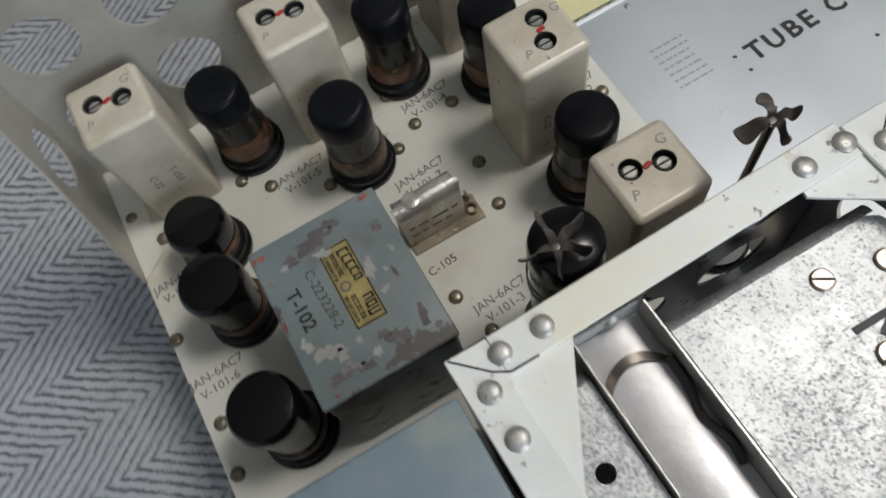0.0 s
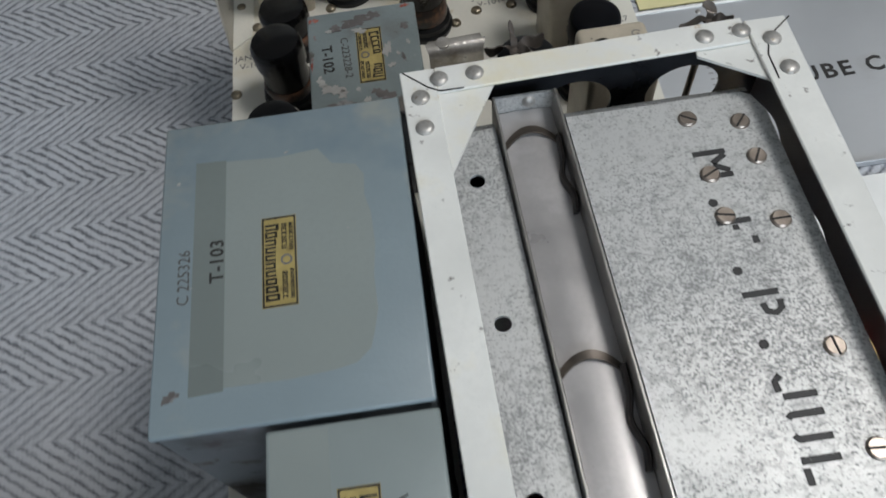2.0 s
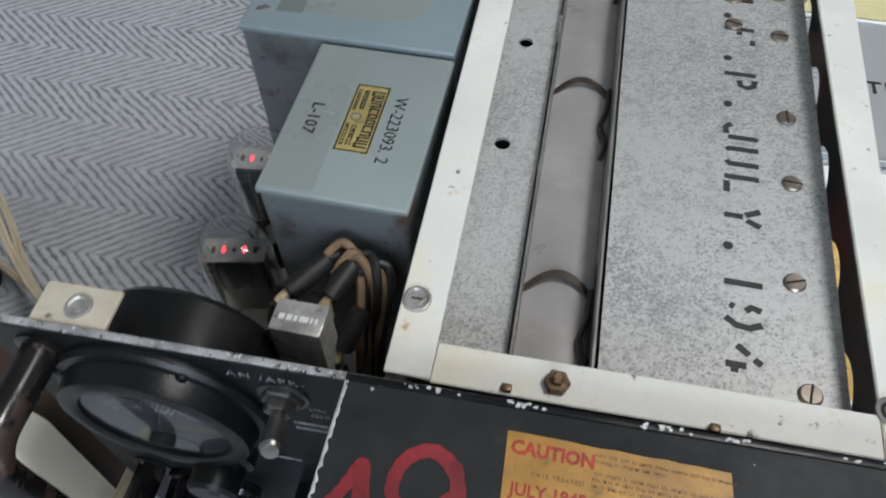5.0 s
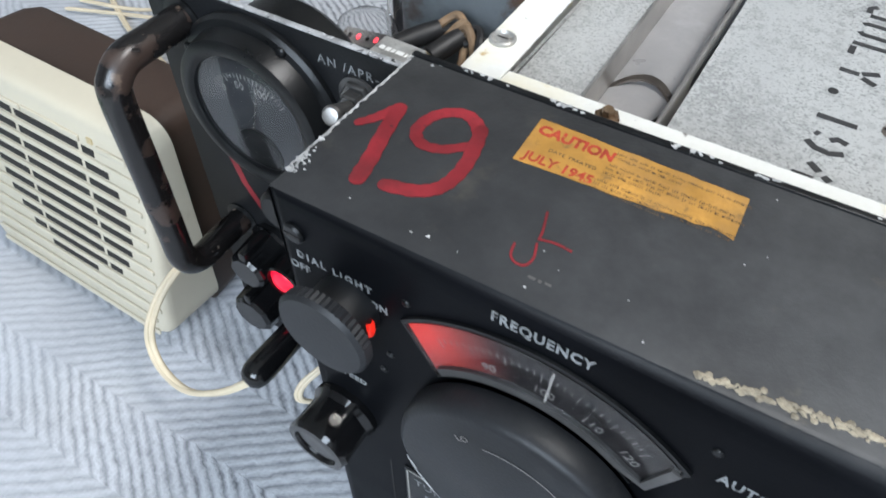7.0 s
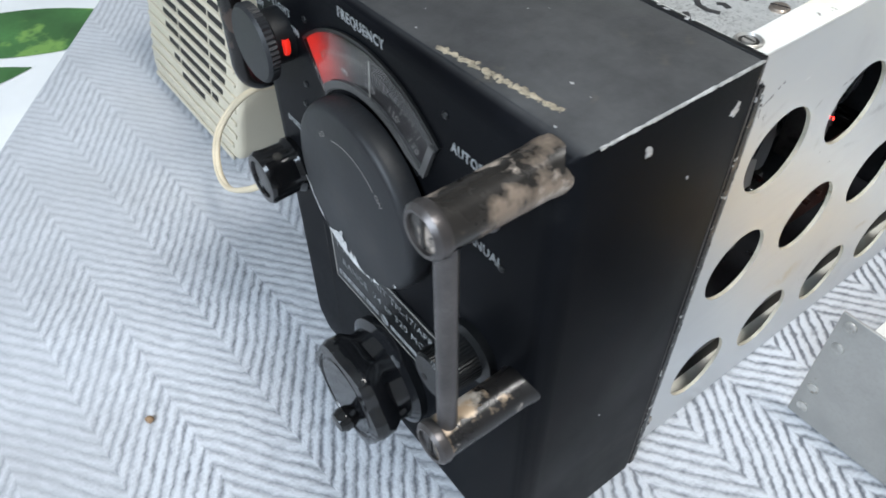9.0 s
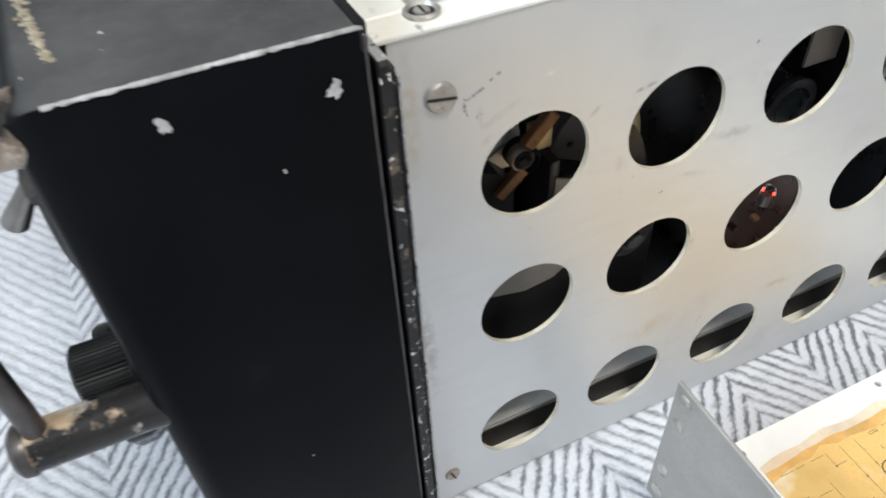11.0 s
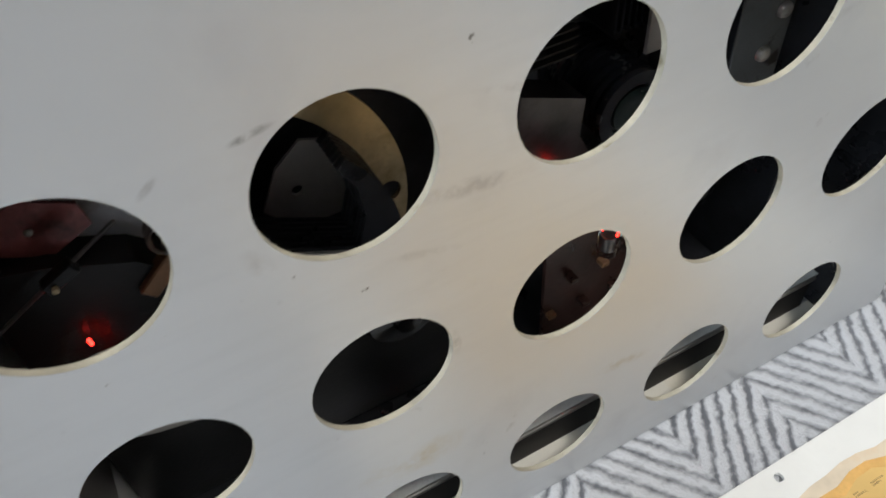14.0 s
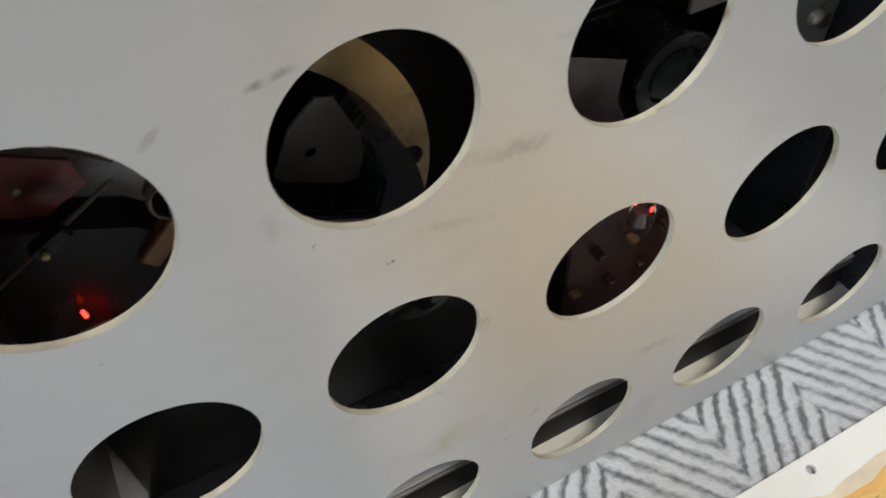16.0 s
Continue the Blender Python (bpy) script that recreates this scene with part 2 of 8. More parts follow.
BAND = surface("spring_band", (0.17, 0.145, 0.125), 0.35, 0.85, 0.12, 80, 700, 0.08)
ENAMEL = surface("blue_grey_enamel", (0.215, 0.265, 0.285), 0.34, 0, 0.06, 16, 600, 0.12, [((0.27, 0.29, 0.27), 14, 0.52, 0.60, 0.4), ((0.17, 0.22, 0.25), 9, 0.55, 0.62, 0.36)], coat=0.1)
ENAMEL_L = surface("grey_green_enamel", (0.26, 0.30, 0.295), 0.34, 0, 0.05, 18, 600, 0.12, [((0.10, 0.08, 0.07), 60, 0.70, 0.76, 0.6)], coat=0.1)
ENAMEL_WORN = surface("worn_blue_grey_enamel", (0.205, 0.243, 0.245), 0.42, 0, 0.10, 30, 600, 0.2, [((0.150, 0.155, 0.150), 26, 0.55, 0.70, 0.5), ((0.105, 0.095, 0.085), 52, 0.595, 0.625, 0.6), ((0.36, 0.35, 0.34), 60, 0.665, 0.685, 0.5), ((0.20, 0.07, 0.05), 70, 0.72, 0.76, 0.6)])
# Case sides: darker than the lids' enamel, with shade put into the colour.
SIDE_DARK = surface("shaded_grey_side", (0.140, 0.154, 0.162), 0.45, 0.05, 0.14, 24, 500, 0.2, [((0.085, 0.050, 0.034), 40, 0.57, 0.66, 0.7), ((0.030, 0.026, 0.024), 75, 0.62, 0.68, 0.6), ((0.05, 0.05, 0.05), 20, 0.58, 0.75, 0.5)])
BLACK = surface("black_crackle_enamel", (0.0085, 0.009, 0.010), 0.42, 0, 0.25, 60, 1500, 0.25, [((0.030, 0.028, 0.026), 45, 0.66, 0.85, 0.6)], gloss=0.22)
BLACK_TOP = surface("worn_black_enamel", (0.0050, 0.0054, 0.0066), 0.38, 0, 0.2, 20, 1500, 0.10, [((0.018, 0.018, 0.019), 30, 0.62, 0.9, 0.5), ((0.09, 0.085, 0.075), 130, 0.745, 0.80, 0.6)], gloss=0.03, rough_vary=0.15)


def smear(m, y, z, long, wide, turn, colour, amount, fine=260.0):
    """A rubbed smear or stain with ragged ends on an upright sheet, centred at y, z."""
    nt = m.node_tree
    p = nt.nodes["Principled BSDF"]
    was = p.inputs["Base Color"].links[0].from_socket
    tc = nt.nodes.new("ShaderNodeTexCoord").outputs["Object"]
    mp = nt.nodes.new("ShaderNodeMapping")
    mp.vector_type = "TEXTURE"
    mp.inputs["Location"].default_value = (0, y, z)
    mp.inputs["Rotation"].default_value = (radians(turn), 0, 0)
    mp.inputs["Scale"].default_value = (1, long, wide)
    nt.links.new(tc, mp.inputs[0])
    sep = nt.nodes.new("ShaderNodeSeparateXYZ")
    nt.links.new(mp.outputs[0], sep.inputs[0])
    u, v = sep.outputs[1], sep.outputs[2]
    rad = maths(nt, "SQRT", maths(nt, "ADD", maths(nt, "MULTIPLY", u, u), maths(nt, "MULTIPLY", v, v)))
    rad = maths(nt, "ADD", rad, maths(nt, "MULTIPLY", maths(nt, "SUBTRACT", noise_tex(nt, tc, 90, 4), 0.5), 1.1))
    edge = maths(nt, "SUBTRACT", 1.0, ramp(nt, rad, 0.35, 1.0))
    grit = ramp(nt, noise_tex(nt, tc, fine, 4, 0.7), 0.36, 0.62)
    nt.links.new(mix_rgb(nt, was, colour, maths(nt, "MULTIPLY", maths(nt, "MULTIPLY", edge, grit), amount)), p.inputs["Base Color"])


ALU_SIDE = surface("handled_aluminium_sheet", (0.615, 0.625, 0.63), 0.41, 0.58, 0.05, 8, 300, 0.03, [((0.64, 0.625, 0.59), 10, 0.62, 0.95, 0.42), ((0.50, 0.505, 0.52), 24, 0.60, 0.92, 0.45), ((0.36, 0.35, 0.34), 60, 0.70, 0.84, 0.5), ((0.16, 0.15, 0.14), 170, 0.72, 0.76, 0.6)], stretch=(1, 0.15, 1), rough_vary=0.08)
for row in (
    (0.1110, 0.1452, 0.0170, 0.0024, -9, (0.30, 0.30, 0.31), 0.42),
    (0.1000, 0.1335, 0.0120, 0.0014, -16, (0.36, 0.36, 0.37), 0.28),
    (0.0300, 0.1785, 0.0080, 0.0016, 25, (0.24, 0.23, 0.225), 0.22),
    (0.0255, 0.1715, 0.0030, 0.0014, 40, (0.26, 0.25, 0.24), 0.22),
    (0.0240, 0.1800, 0.0008, 0.0040, 0, (0.30, 0.30, 0.30), 0.22),
    (0.0750, 0.1727, 0.0045, 0.0009, 10, (0.16, 0.15, 0.15), 0.65),
    (0.0590, 0.1700, 0.0025, 0.0008, 40, (0.30, 0.29, 0.28), 0.45),
    (0.0915, 0.0610, 0.0150, 0.0070, -4, (0.50, 0.42, 0.28), 0.75, 60.0),
    (0.0700, 0.1480, 0.0050, 0.0028, -60, (0.30, 0.28, 0.26), 0.24),
    (0.1060, 0.1012, 0.0016, 0.0050, 0, (0.20, 0.18, 0.16), 0.45),
    (0.1280, 0.1620, 0.0160, 0.0012, -14, (0.40, 0.40, 0.41), 0.35),
    (0.0042, 0.1000, 0.0032, 0.0300, 3, (0.20, 0.19, 0.17), 0.45),
    (0.0052, 0.1850, 0.0035, 0.0200, 0, (0.46, 0.40, 0.28), 0.55),
    (0.0440, 0.1862, 0.0025, 0.0006, 8, (0.80, 0.80, 0.80), 0.70),
    (0.1600, 0.0545, 0.0120, 0.0030, -8, (0.44, 0.39, 0.30), 0.60),
    (0.0020, 0.1100, 0.0016, 0.1300, 0, (0.50, 0.40, 0.22), 0.55, 120.0),
    (0.2050, 0.1500, 0.0110, 0.0020, 12, (0.36, 0.36, 0.37), 0.28),
):
    smear(ALU_SIDE, *row)


def dust_and_sheen(m, colour, amount):
    """A thin uneven film of dust, with sheen painted in: lightens what faces up, more and browner towards the handle.
    """
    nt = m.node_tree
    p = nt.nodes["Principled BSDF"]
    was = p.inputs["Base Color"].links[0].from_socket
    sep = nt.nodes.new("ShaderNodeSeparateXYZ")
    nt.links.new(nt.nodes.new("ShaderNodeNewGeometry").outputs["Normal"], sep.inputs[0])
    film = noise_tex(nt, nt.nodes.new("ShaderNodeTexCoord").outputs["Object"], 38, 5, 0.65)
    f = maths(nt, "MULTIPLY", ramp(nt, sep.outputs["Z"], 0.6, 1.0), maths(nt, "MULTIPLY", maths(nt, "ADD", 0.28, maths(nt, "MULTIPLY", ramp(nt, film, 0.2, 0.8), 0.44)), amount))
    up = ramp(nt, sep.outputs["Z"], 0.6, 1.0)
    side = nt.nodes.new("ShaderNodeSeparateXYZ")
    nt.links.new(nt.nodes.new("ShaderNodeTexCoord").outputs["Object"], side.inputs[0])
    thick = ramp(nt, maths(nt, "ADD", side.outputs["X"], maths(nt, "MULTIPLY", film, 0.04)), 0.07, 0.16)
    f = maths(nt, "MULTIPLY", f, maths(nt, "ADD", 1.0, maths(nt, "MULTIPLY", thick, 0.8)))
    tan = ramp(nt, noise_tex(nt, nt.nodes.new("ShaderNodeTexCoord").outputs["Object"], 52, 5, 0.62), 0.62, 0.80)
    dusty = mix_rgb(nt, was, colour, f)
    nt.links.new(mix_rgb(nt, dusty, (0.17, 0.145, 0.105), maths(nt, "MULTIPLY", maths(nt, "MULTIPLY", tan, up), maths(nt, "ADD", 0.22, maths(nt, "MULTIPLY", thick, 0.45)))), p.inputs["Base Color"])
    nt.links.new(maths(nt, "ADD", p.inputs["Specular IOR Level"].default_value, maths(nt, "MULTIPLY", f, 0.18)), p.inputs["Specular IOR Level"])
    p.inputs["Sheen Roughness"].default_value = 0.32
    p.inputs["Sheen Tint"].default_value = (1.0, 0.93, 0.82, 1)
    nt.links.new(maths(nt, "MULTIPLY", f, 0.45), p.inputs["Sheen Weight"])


dust_and_sheen(BLACK_TOP, (0.070, 0.071, 0.072), 0.95)
CHIPPED = surface("chipped_edge", (0.36, 0.36, 0.36), 0.5, 0.1, 0.3, 120, 900, 0.4, [((0.03, 0.03, 0.03), 330, 0.56, 0.61, 0.45), ((0.62, 0.62, 0.61), 700, 0.58, 0.64, 0.45)], gloss=0.3)
CHIPPED_BLACK = surface("chipped_black_edge", (0.018, 0.018, 0.019), 0.45, 0.1, 0.3, 120, 900, 0.4, [((0.13, 0.10, 0.075), 130, 0.58, 0.66, 0.5), ((0.62, 0.62, 0.61), 330, 0.60, 0.64, 0.45)], gloss=0.3)
BARE = surface("bare_flaked_metal", (0.58, 0.575, 0.565), 0.5, 0.3, 0.25, 200, 900, 0.5)
FLAKE = surface("flaked_primer", (0.30, 0.26, 0.19), 0.7, 0.0, 0.35, 300, 900, 0.6)
GLOSS_BLACK = surface("glossy_black_paint", (0.007, 0.007, 0.0075), 0.16, 0, 0.25, 60, 700, 0.05, [((0.030, 0.026, 0.023), 60, 0.66, 0.8, 0.4)], gloss=0.5)
SATIN_BLACK = surface("satin_black_paint", (0.0085, 0.009, 0.0095), 0.33, 0, 0.25, 60, 1200, 0.15, [((0.035, 0.032, 0.03), 55, 0.64, 0.85, 0.55)], gloss=0.3)
KNOB = surface("worn_black_knob", (0.016, 0.017, 0.019), 0.46, 0, 0.25, 40, 900, 0.15, [((0.045, 0.043, 0.042), 50, 0.6, 0.85, 0.55)], gloss=0.3)
CRANK_BLACK = surface("hand_worn_black_knob", (0.012, 0.0125, 0.014), 0.11, 0, 0.25, 40, 900, 0.05, [((0.040, 0.039, 0.038), 60, 0.60, 0.80, 0.45)], gloss=0.6)
TUBE_PAINT = surface("black_tube_paint", (0.006, 0.006, 0.0065), 0.16, 0, 0.25, 60, 700, 0.05, [((0.022, 0.020, 0.018), 60, 0.62, 0.8, 0.40)], gloss=0.34, rough_vary=0.12)
TUBE_BODY = surface("dark_metal_shell", (0.014, 0.012, 0.011), 0.22, 0.1, 0.3, 50, 500, 0.05, [((0.075, 0.055, 0.040), 60, 0.58, 0.74, 0.35), ((0.16, 0.15, 0.14), 130, 0.66, 0.74, 0.4)], gloss=0.4)
BAKELITE = surface("brown_bakelite", (0.17, 0.075, 0.038), 0.35, 0, 0.35, 70, 500, 0.1, [((0.022, 0.015, 0.012), 75, 0.44, 0.58, 0.4), ((0.24, 0.13, 0.075), 150, 0.62, 0.72, 0.4)])
RIVET = surface("zinc_rivet", (0.50, 0.485, 0.455), 0.42, 0.6, 0.2, 200, 900, 0.15, [((0.24, 0.20, 0.15), 420, 0.58, 0.72, 0.5)])
DECK_SCREW = surface("tarnished_deck_screw", (0.30, 0.26, 0.19), 0.38, 0.75, 0.25, 260, 900, 0.15, [((0.09, 0.07, 0.05), 420, 0.55, 0.68, 0.5)])
SCREW = surface("brass_screw", (0.40, 0.34, 0.29), 0.35, 0.85, 0.15, 200, 900, 0.1)
RUSTY = surface("rusty_brass", (0.22, 0.145, 0.085), 0.45, 0.6, 0.25, 300, 900, 0.2, [((0.10, 0.055, 0.03), 350, 0.52, 0.66, 0.7)])
SLOT = plain("slot_dark", (0.015, 0.013, 0.012), 0.7)
CHROME = surface("bright_nickel", (0.68, 0.66, 0.62), 0.2, 1.0, 0.1, 120, 900, 0.04)
NICKEL = surface("dull_nickel", (0.34, 0.33, 0.315), 0.3, 0.9, 0.12, 120, 900, 0.06)
HANDLE = surface("worn_handle", (0.016, 0.015, 0.015), 0.28, 0.2, 0.2, 60, 600, 0.12, [((0.40, 0.30, 0.205), 40, 0.52, 0.58, 0.42), ((0.46, 0.42, 0.37), 70, 0.61, 0.69, 0.3)])
HANDLE_BARE = surface("rubbed_handle", (0.030, 0.027, 0.024), 0.28, 0.3, 0.2, 60, 600, 0.12, [((0.25, 0.195, 0.15), 30, 0.45, 0.51, 0.38), ((0.46, 0.39, 0.33), 70, 0.55, 0.61, 0.3), ((0.03, 0.028, 0.026), 110, 0.62, 0.68, 0.4)])
HANDLE_L = surface("black_handle", (0.010, 0.009, 0.009), 0.22, 0.0, 0.2, 60, 600, 0.10, [((0.045, 0.030, 0.024), 45, 0.56, 0.62, 0.4), ((0.12, 0.085, 0.063), 60, 0.62, 0.665, 0.4), ((0.34, 0.27, 0.21), 130, 0.66, 0.71, 0.4)])
STEEL = surface("dull_steel_bar", (0.12, 0.11, 0.108), 0.36, 0.75, 0.25, 60, 700, 0.1, [((0.035, 0.03, 0.03), 70, 0.60, 0.75, 0.4)])
DARK_NUT = surface("tarnished_nickel_nut", (0.15, 0.146, 0.142), 0.34, 0.8, 0.2, 120, 700, 0.1, [((0.05, 0.045, 0.04), 150, 0.58, 0.72, 0.5)])
SPRING = surface("spring_steel", (0.20, 0.175, 0.155), 0.38, 0.6, 0.25, 90, 700, 0.1)
PAPER = surface("aged_orange_paper", (0.80, 0.53, 0.19), 0.75, 0, 0.12, 16, 700, 0.08, [((0.84, 0.76, 0.60), 24, 0.55, 0.72, 0.7), ((0.66, 0.36, 0.10), 40, 0.60, 0.85, 0.7), ((0.40, 0.22, 0.07), 300, 0.66, 0.72, 0.7)])
CAUTION = surface("varnished_orange_label", (0.44, 0.225, 0.046), 0.4, 0, 0.22, 70, 900, 0.1, [((0.30, 0.17, 0.06), 45, 0.50, 0.75, 0.45), ((0.12, 0.075, 0.035), 150, 0.60, 0.72, 0.5)])
PRINT_BROWN = plain("worn_schematic_ink", (0.24, 0.145, 0.06), 0.7)
BROWN_INK = plain("brown_label_ink", (0.11, 0.065, 0.03), 0.6)
STAIN = surface("orange_paste_stain", (0.78, 0.46, 0.15), 0.75, 0, 0.15, 60, 700, 0.08, [((0.66, 0.36, 0.11), 90, 0.55, 0.75, 0.7)])
HALO = surface("pale_paste_stain", (0.80, 0.68, 0.52), 0.7, 0, 0.10, 60, 700, 0.05, [((0.78, 0.55, 0.32), 70, 0.52, 0.75, 0.7)])
YELLOW = surface("yellow_paper", (0.72, 0.66, 0.36), 0.7, 0, 0.08, 14, 500, 0.05, [((0.78, 0.42, 0.12), 16, 0.62, 0.68, 0.7)])
LABEL = surface("yellow_decal", (0.40, 0.315, 0.115), 0.4, 0, 0.18, 90, 900, 0.04, [((0.16, 0.11, 0.04), 120, 0.55, 0.75, 0.4)])
INK = plain("black_ink", (0.022, 0.020, 0.019), 0.6)
GREY_INK = plain("grey_ink", (0.15, 0.145, 0.135), 0.6)
FAINT_INK = plain("faint_print", (0.36, 0.36, 0.37), 0.6)
PENCIL = surface("pencil_smudge", (0.30, 0.30, 0.31), 0.6, 0.1, 0.3, 300, 900, 0, [((0.58, 0.59, 0.60), 500, 0.48, 0.58, 0.5)])
PALE_INK = plain("pale_ink", (0.29, 0.28, 0.255), 0.6)
WHITE_INK = surface("worn_white_ink", (0.25, 0.258, 0.26), 0.6, 0, 0.2, 200, 900, 0, [((0.06, 0.06, 0.06), 520, 0.52, 0.66, 0.6)])
DIAL_INK = plain("dim_dial_ink", (0.19, 0.18, 0.17), 0.6)
METER_INK = plain("dim_meter_ink", (0.22, 0.215, 0.205), 0.6)
FADED_INK = plain("faded_ink", (0.085, 0.08, 0.075), 0.6)
STENCIL = surface("stencil_ink", (0.030, 0.030, 0.031), 0.55, 0, 0.2, 200, 900, 0, [((0.22, 0.22, 0.22), 500, 0.66, 0.74, 0.6)])
RED_PAINT = surface("red_paint", (0.215, 0.013, 0.019), 0.5, 0, 0.22, 70, 900, 0.1, [((0.11, 0.011, 0.014), 45, 0.50, 0.72, 0.5), ((0.03, 0.012, 0.013), 320, 0.62, 0.70, 0.5)])
RED_INK = surface("red_ink", (0.40, 0.045, 0.022), 0.5, 0, 0.25, 300, 900, 0, [((0.36, 0.19, 0.05), 420, 0.60, 0.68, 0.5)])
RED_DAB = plain("red_dab", (0.38, 0.025, 0.02), 0.45)
IVORY = surface("ivory_plastic", (0.55, 0.495, 0.385), 0.38, 0, 0.03, 14, 300, 0.03, [((0.42, 0.37, 0.27), 60, 0.62, 0.85, 0.5)])
BROWN = surface("brown_plastic", (0.050, 0.031, 0.023), 0.45, 0, 0.12, 20, 500, 0.1)
CABLE = surface("cream_flex", (0.66, 0.56, 0.40), 0.45, 0, 0.10, 40, 500, 0.05)
CLOTH_WIRE = surface("brown_cloth_wire", (0.25, 0.16, 0.09), 0.7, 0, 0.25, 120, 900, 0.3)
RUBBER = surface("black_rubber", (0.014, 0.013, 0.013), 0.5, 0, 0.2, 60, 700, 0.15)
GREEN = surface("green_rubber", (0.010, 0.085, 0.045), 0.4, 0, 0.15, 50, 500, 0.1)
BRASS = surface("dull_brass", (0.68, 0.55, 0.33), 0.38, 0.5, 0.18, 40, 600, 0.12, [((0.34, 0.24, 0.12), 50, 0.56, 0.75, 0.5)])
BRIGHT_PLATE = surface("bright_plate", (0.78, 0.79, 0.78), 0.45, 0.2, 0.12, 50, 700, 0.1)
DULL_LIP = surface("dull_lip_metal", (0.095, 0.092, 0.09), 0.5, 0.3, 0.2, 60, 600, 0.1)
GREY_METAL = surface("grey_inner_metal", (0.42, 0.40, 0.38), 0.4, 0.3, 0.12, 40, 500, 0.08)
DARK_TIN = surface("dark_tinned_plate", (0.34, 0.33, 0.32), 0.3, 0.85, 0.2, 50, 500, 0.25, [((0.16, 0.14, 0.12), 60, 0.55, 0.75, 0.4)])
DARK_FIBRE = surface("dark_fibre_board", (0.060, 0.026, 0.021), 0.3, 0.1, 0.3, 80, 600, 0.15)
PLATE_EDGE = surface("near_black_plate", (0.055, 0.058, 0.066), 0.30, 0.6, 0.2, 60, 600, 0.08)
COIL = surface("black_coil_form", (0.032, 0.035, 0.042), 0.24, 0, 0.2, 60, 600, 0.08, gloss=0.7)
# Tin with the heaters' red light put into its colour.
RED_LIT_TIN = surface("red_lit_tin", (0.28, 0.085, 0.078), 0.34, 0.35, 0.25, 90, 600, 0.2, [((0.06, 0.03, 0.03), 80, 0.55, 0.70, 0.4)])
COPPER = surface("brown_coppered_strip", (0.36, 0.20, 0.11), 0.40, 0.4, 0.2, 90, 600, 0.15, [((0.14, 0.08, 0.05), 90, 0.55, 0.7, 0.5)])
CORE = surface("green_black_core", (0.010, 0.026, 0.023), 0.3, 0, 0.2, 60, 600, 0.1, gloss=0.6)
MIRROR_TIN = surface("bright_bent_tin", (0.74, 0.75, 0.78), 0.34, 0.45, 0.15, 60, 500, 0.25, [((0.25, 0.22, 0.20), 50, 0.58, 0.72, 0.4)])
GLASS = clear_glass("tube_glass")
BULB = clear_glass("bulb_glass")
BULB.node_tree.nodes["Principled BSDF"].inputs["IOR"].default_value = 1.45
DIAL_GLASS = clear_glass("dial_glass", (0.70, 0.70, 0.70), 0.04)
METER_GLASS = clear_glass("meter_glass", (0.95, 0.95, 0.95), 0.03)
METER_GLASS.node_tree.nodes["Principled BSDF"].inputs["IOR"].default_value = 1.28


def lit_scale(name, x, z, reach, strength):
    """Smoky scale; the glow of a red lamp behind one end is painted in as fading emission."""
    m = surface(name, (0.018, 0.016, 0.016), 0.4, 0, 0.2, 60, 500, 0.05, [((0.05, 0.045, 0.043), 70, 0.56, 0.75, 0.5)])
    nt = m.node_tree
    tc = nt.nodes.new("ShaderNodeTexCoord")
    d = nt.nodes.new("ShaderNodeVectorMath")
    d.operation = "DISTANCE"
    nt.links.new(tc.outputs["Object"], d.inputs[0])
    d.inputs[1].default_value = (x, -0.0757, z)
    f = maths(nt, "POWER", ramp(nt, d.outputs["Value"], reach, 0.004), 2.2)
    p = nt.nodes["Principled BSDF"]
    p.inputs["Emission Color"].default_value = (1.0, 0.035, 0.02, 1)
    nt.links.new(maths(nt, "MULTIPLY", f, strength), p.inputs["Emission Strength"])
    return m


DIAL_LIT = lit_scale("lit_dial_scale", 0.0275, 0.1905, 0.030, 0.85)
METER_FACE = surface("black_meter_face", (0.020, 0.021, 0.023), 0.5, 0, 0.15, 40, 400, 0.02)
GLOW = glowing("filament_glow", (1.0, 0.05, 0.07), 2.2)
HEATER = glowing("heater_glow", (1.0, 0.022, 0.015), 12.0)
JEWEL = glowing("red_jewel", (0.75, 0.006, 0.03), 0.9)
LAMP_RED = glowing("red_dial_lamp", (1.0, 0.03, 0.015), 0.45)
MICA = surface("tube_mica", (0.24, 0.235, 0.23), 0.35, 0.3, 0.08, 60, 400, 0.03)
WALL = surface("room_paint", (0.40, 0.40, 0.40), 0.8, 0, 0.04, 2, 60, 0.05)
CEILING = surface("ceiling_paint", (0.74, 0.73, 0.70), 0.85, 0, 0.03, 2, 60, 0.05)
FLOOR = surface("floor_boards", (0.25, 0.17, 0.10), 0.5, 0, 0.2, 6, 80, 0.1)
SHEET = surface("white_bed_linen", (0.74, 0.75, 0.75), 0.85, 0, 0.05, 10, 300, 0.15)
LEAF = surface("printed_leaf", (0.055, 0.16, 0.045), 0.7, 0, 0.3, 12, 200, 0.1, [((0.16, 0.30, 0.07), 20, 0.55, 0.62, 0.7)])
LAMP_WHITE = glowing("lamp_diffuser", (1.0, 0.94, 0.84), 1.5)


# ---- building helpers ----
def thing(name, at, label, category, group="", kind=""):
    """An empty at the base of a thing; its parts are built round it."""
    ob = new(name)
    ob.empty_display_size = 0.01
    ob.location = at
    return tagged(ob, label, category, group, kind)


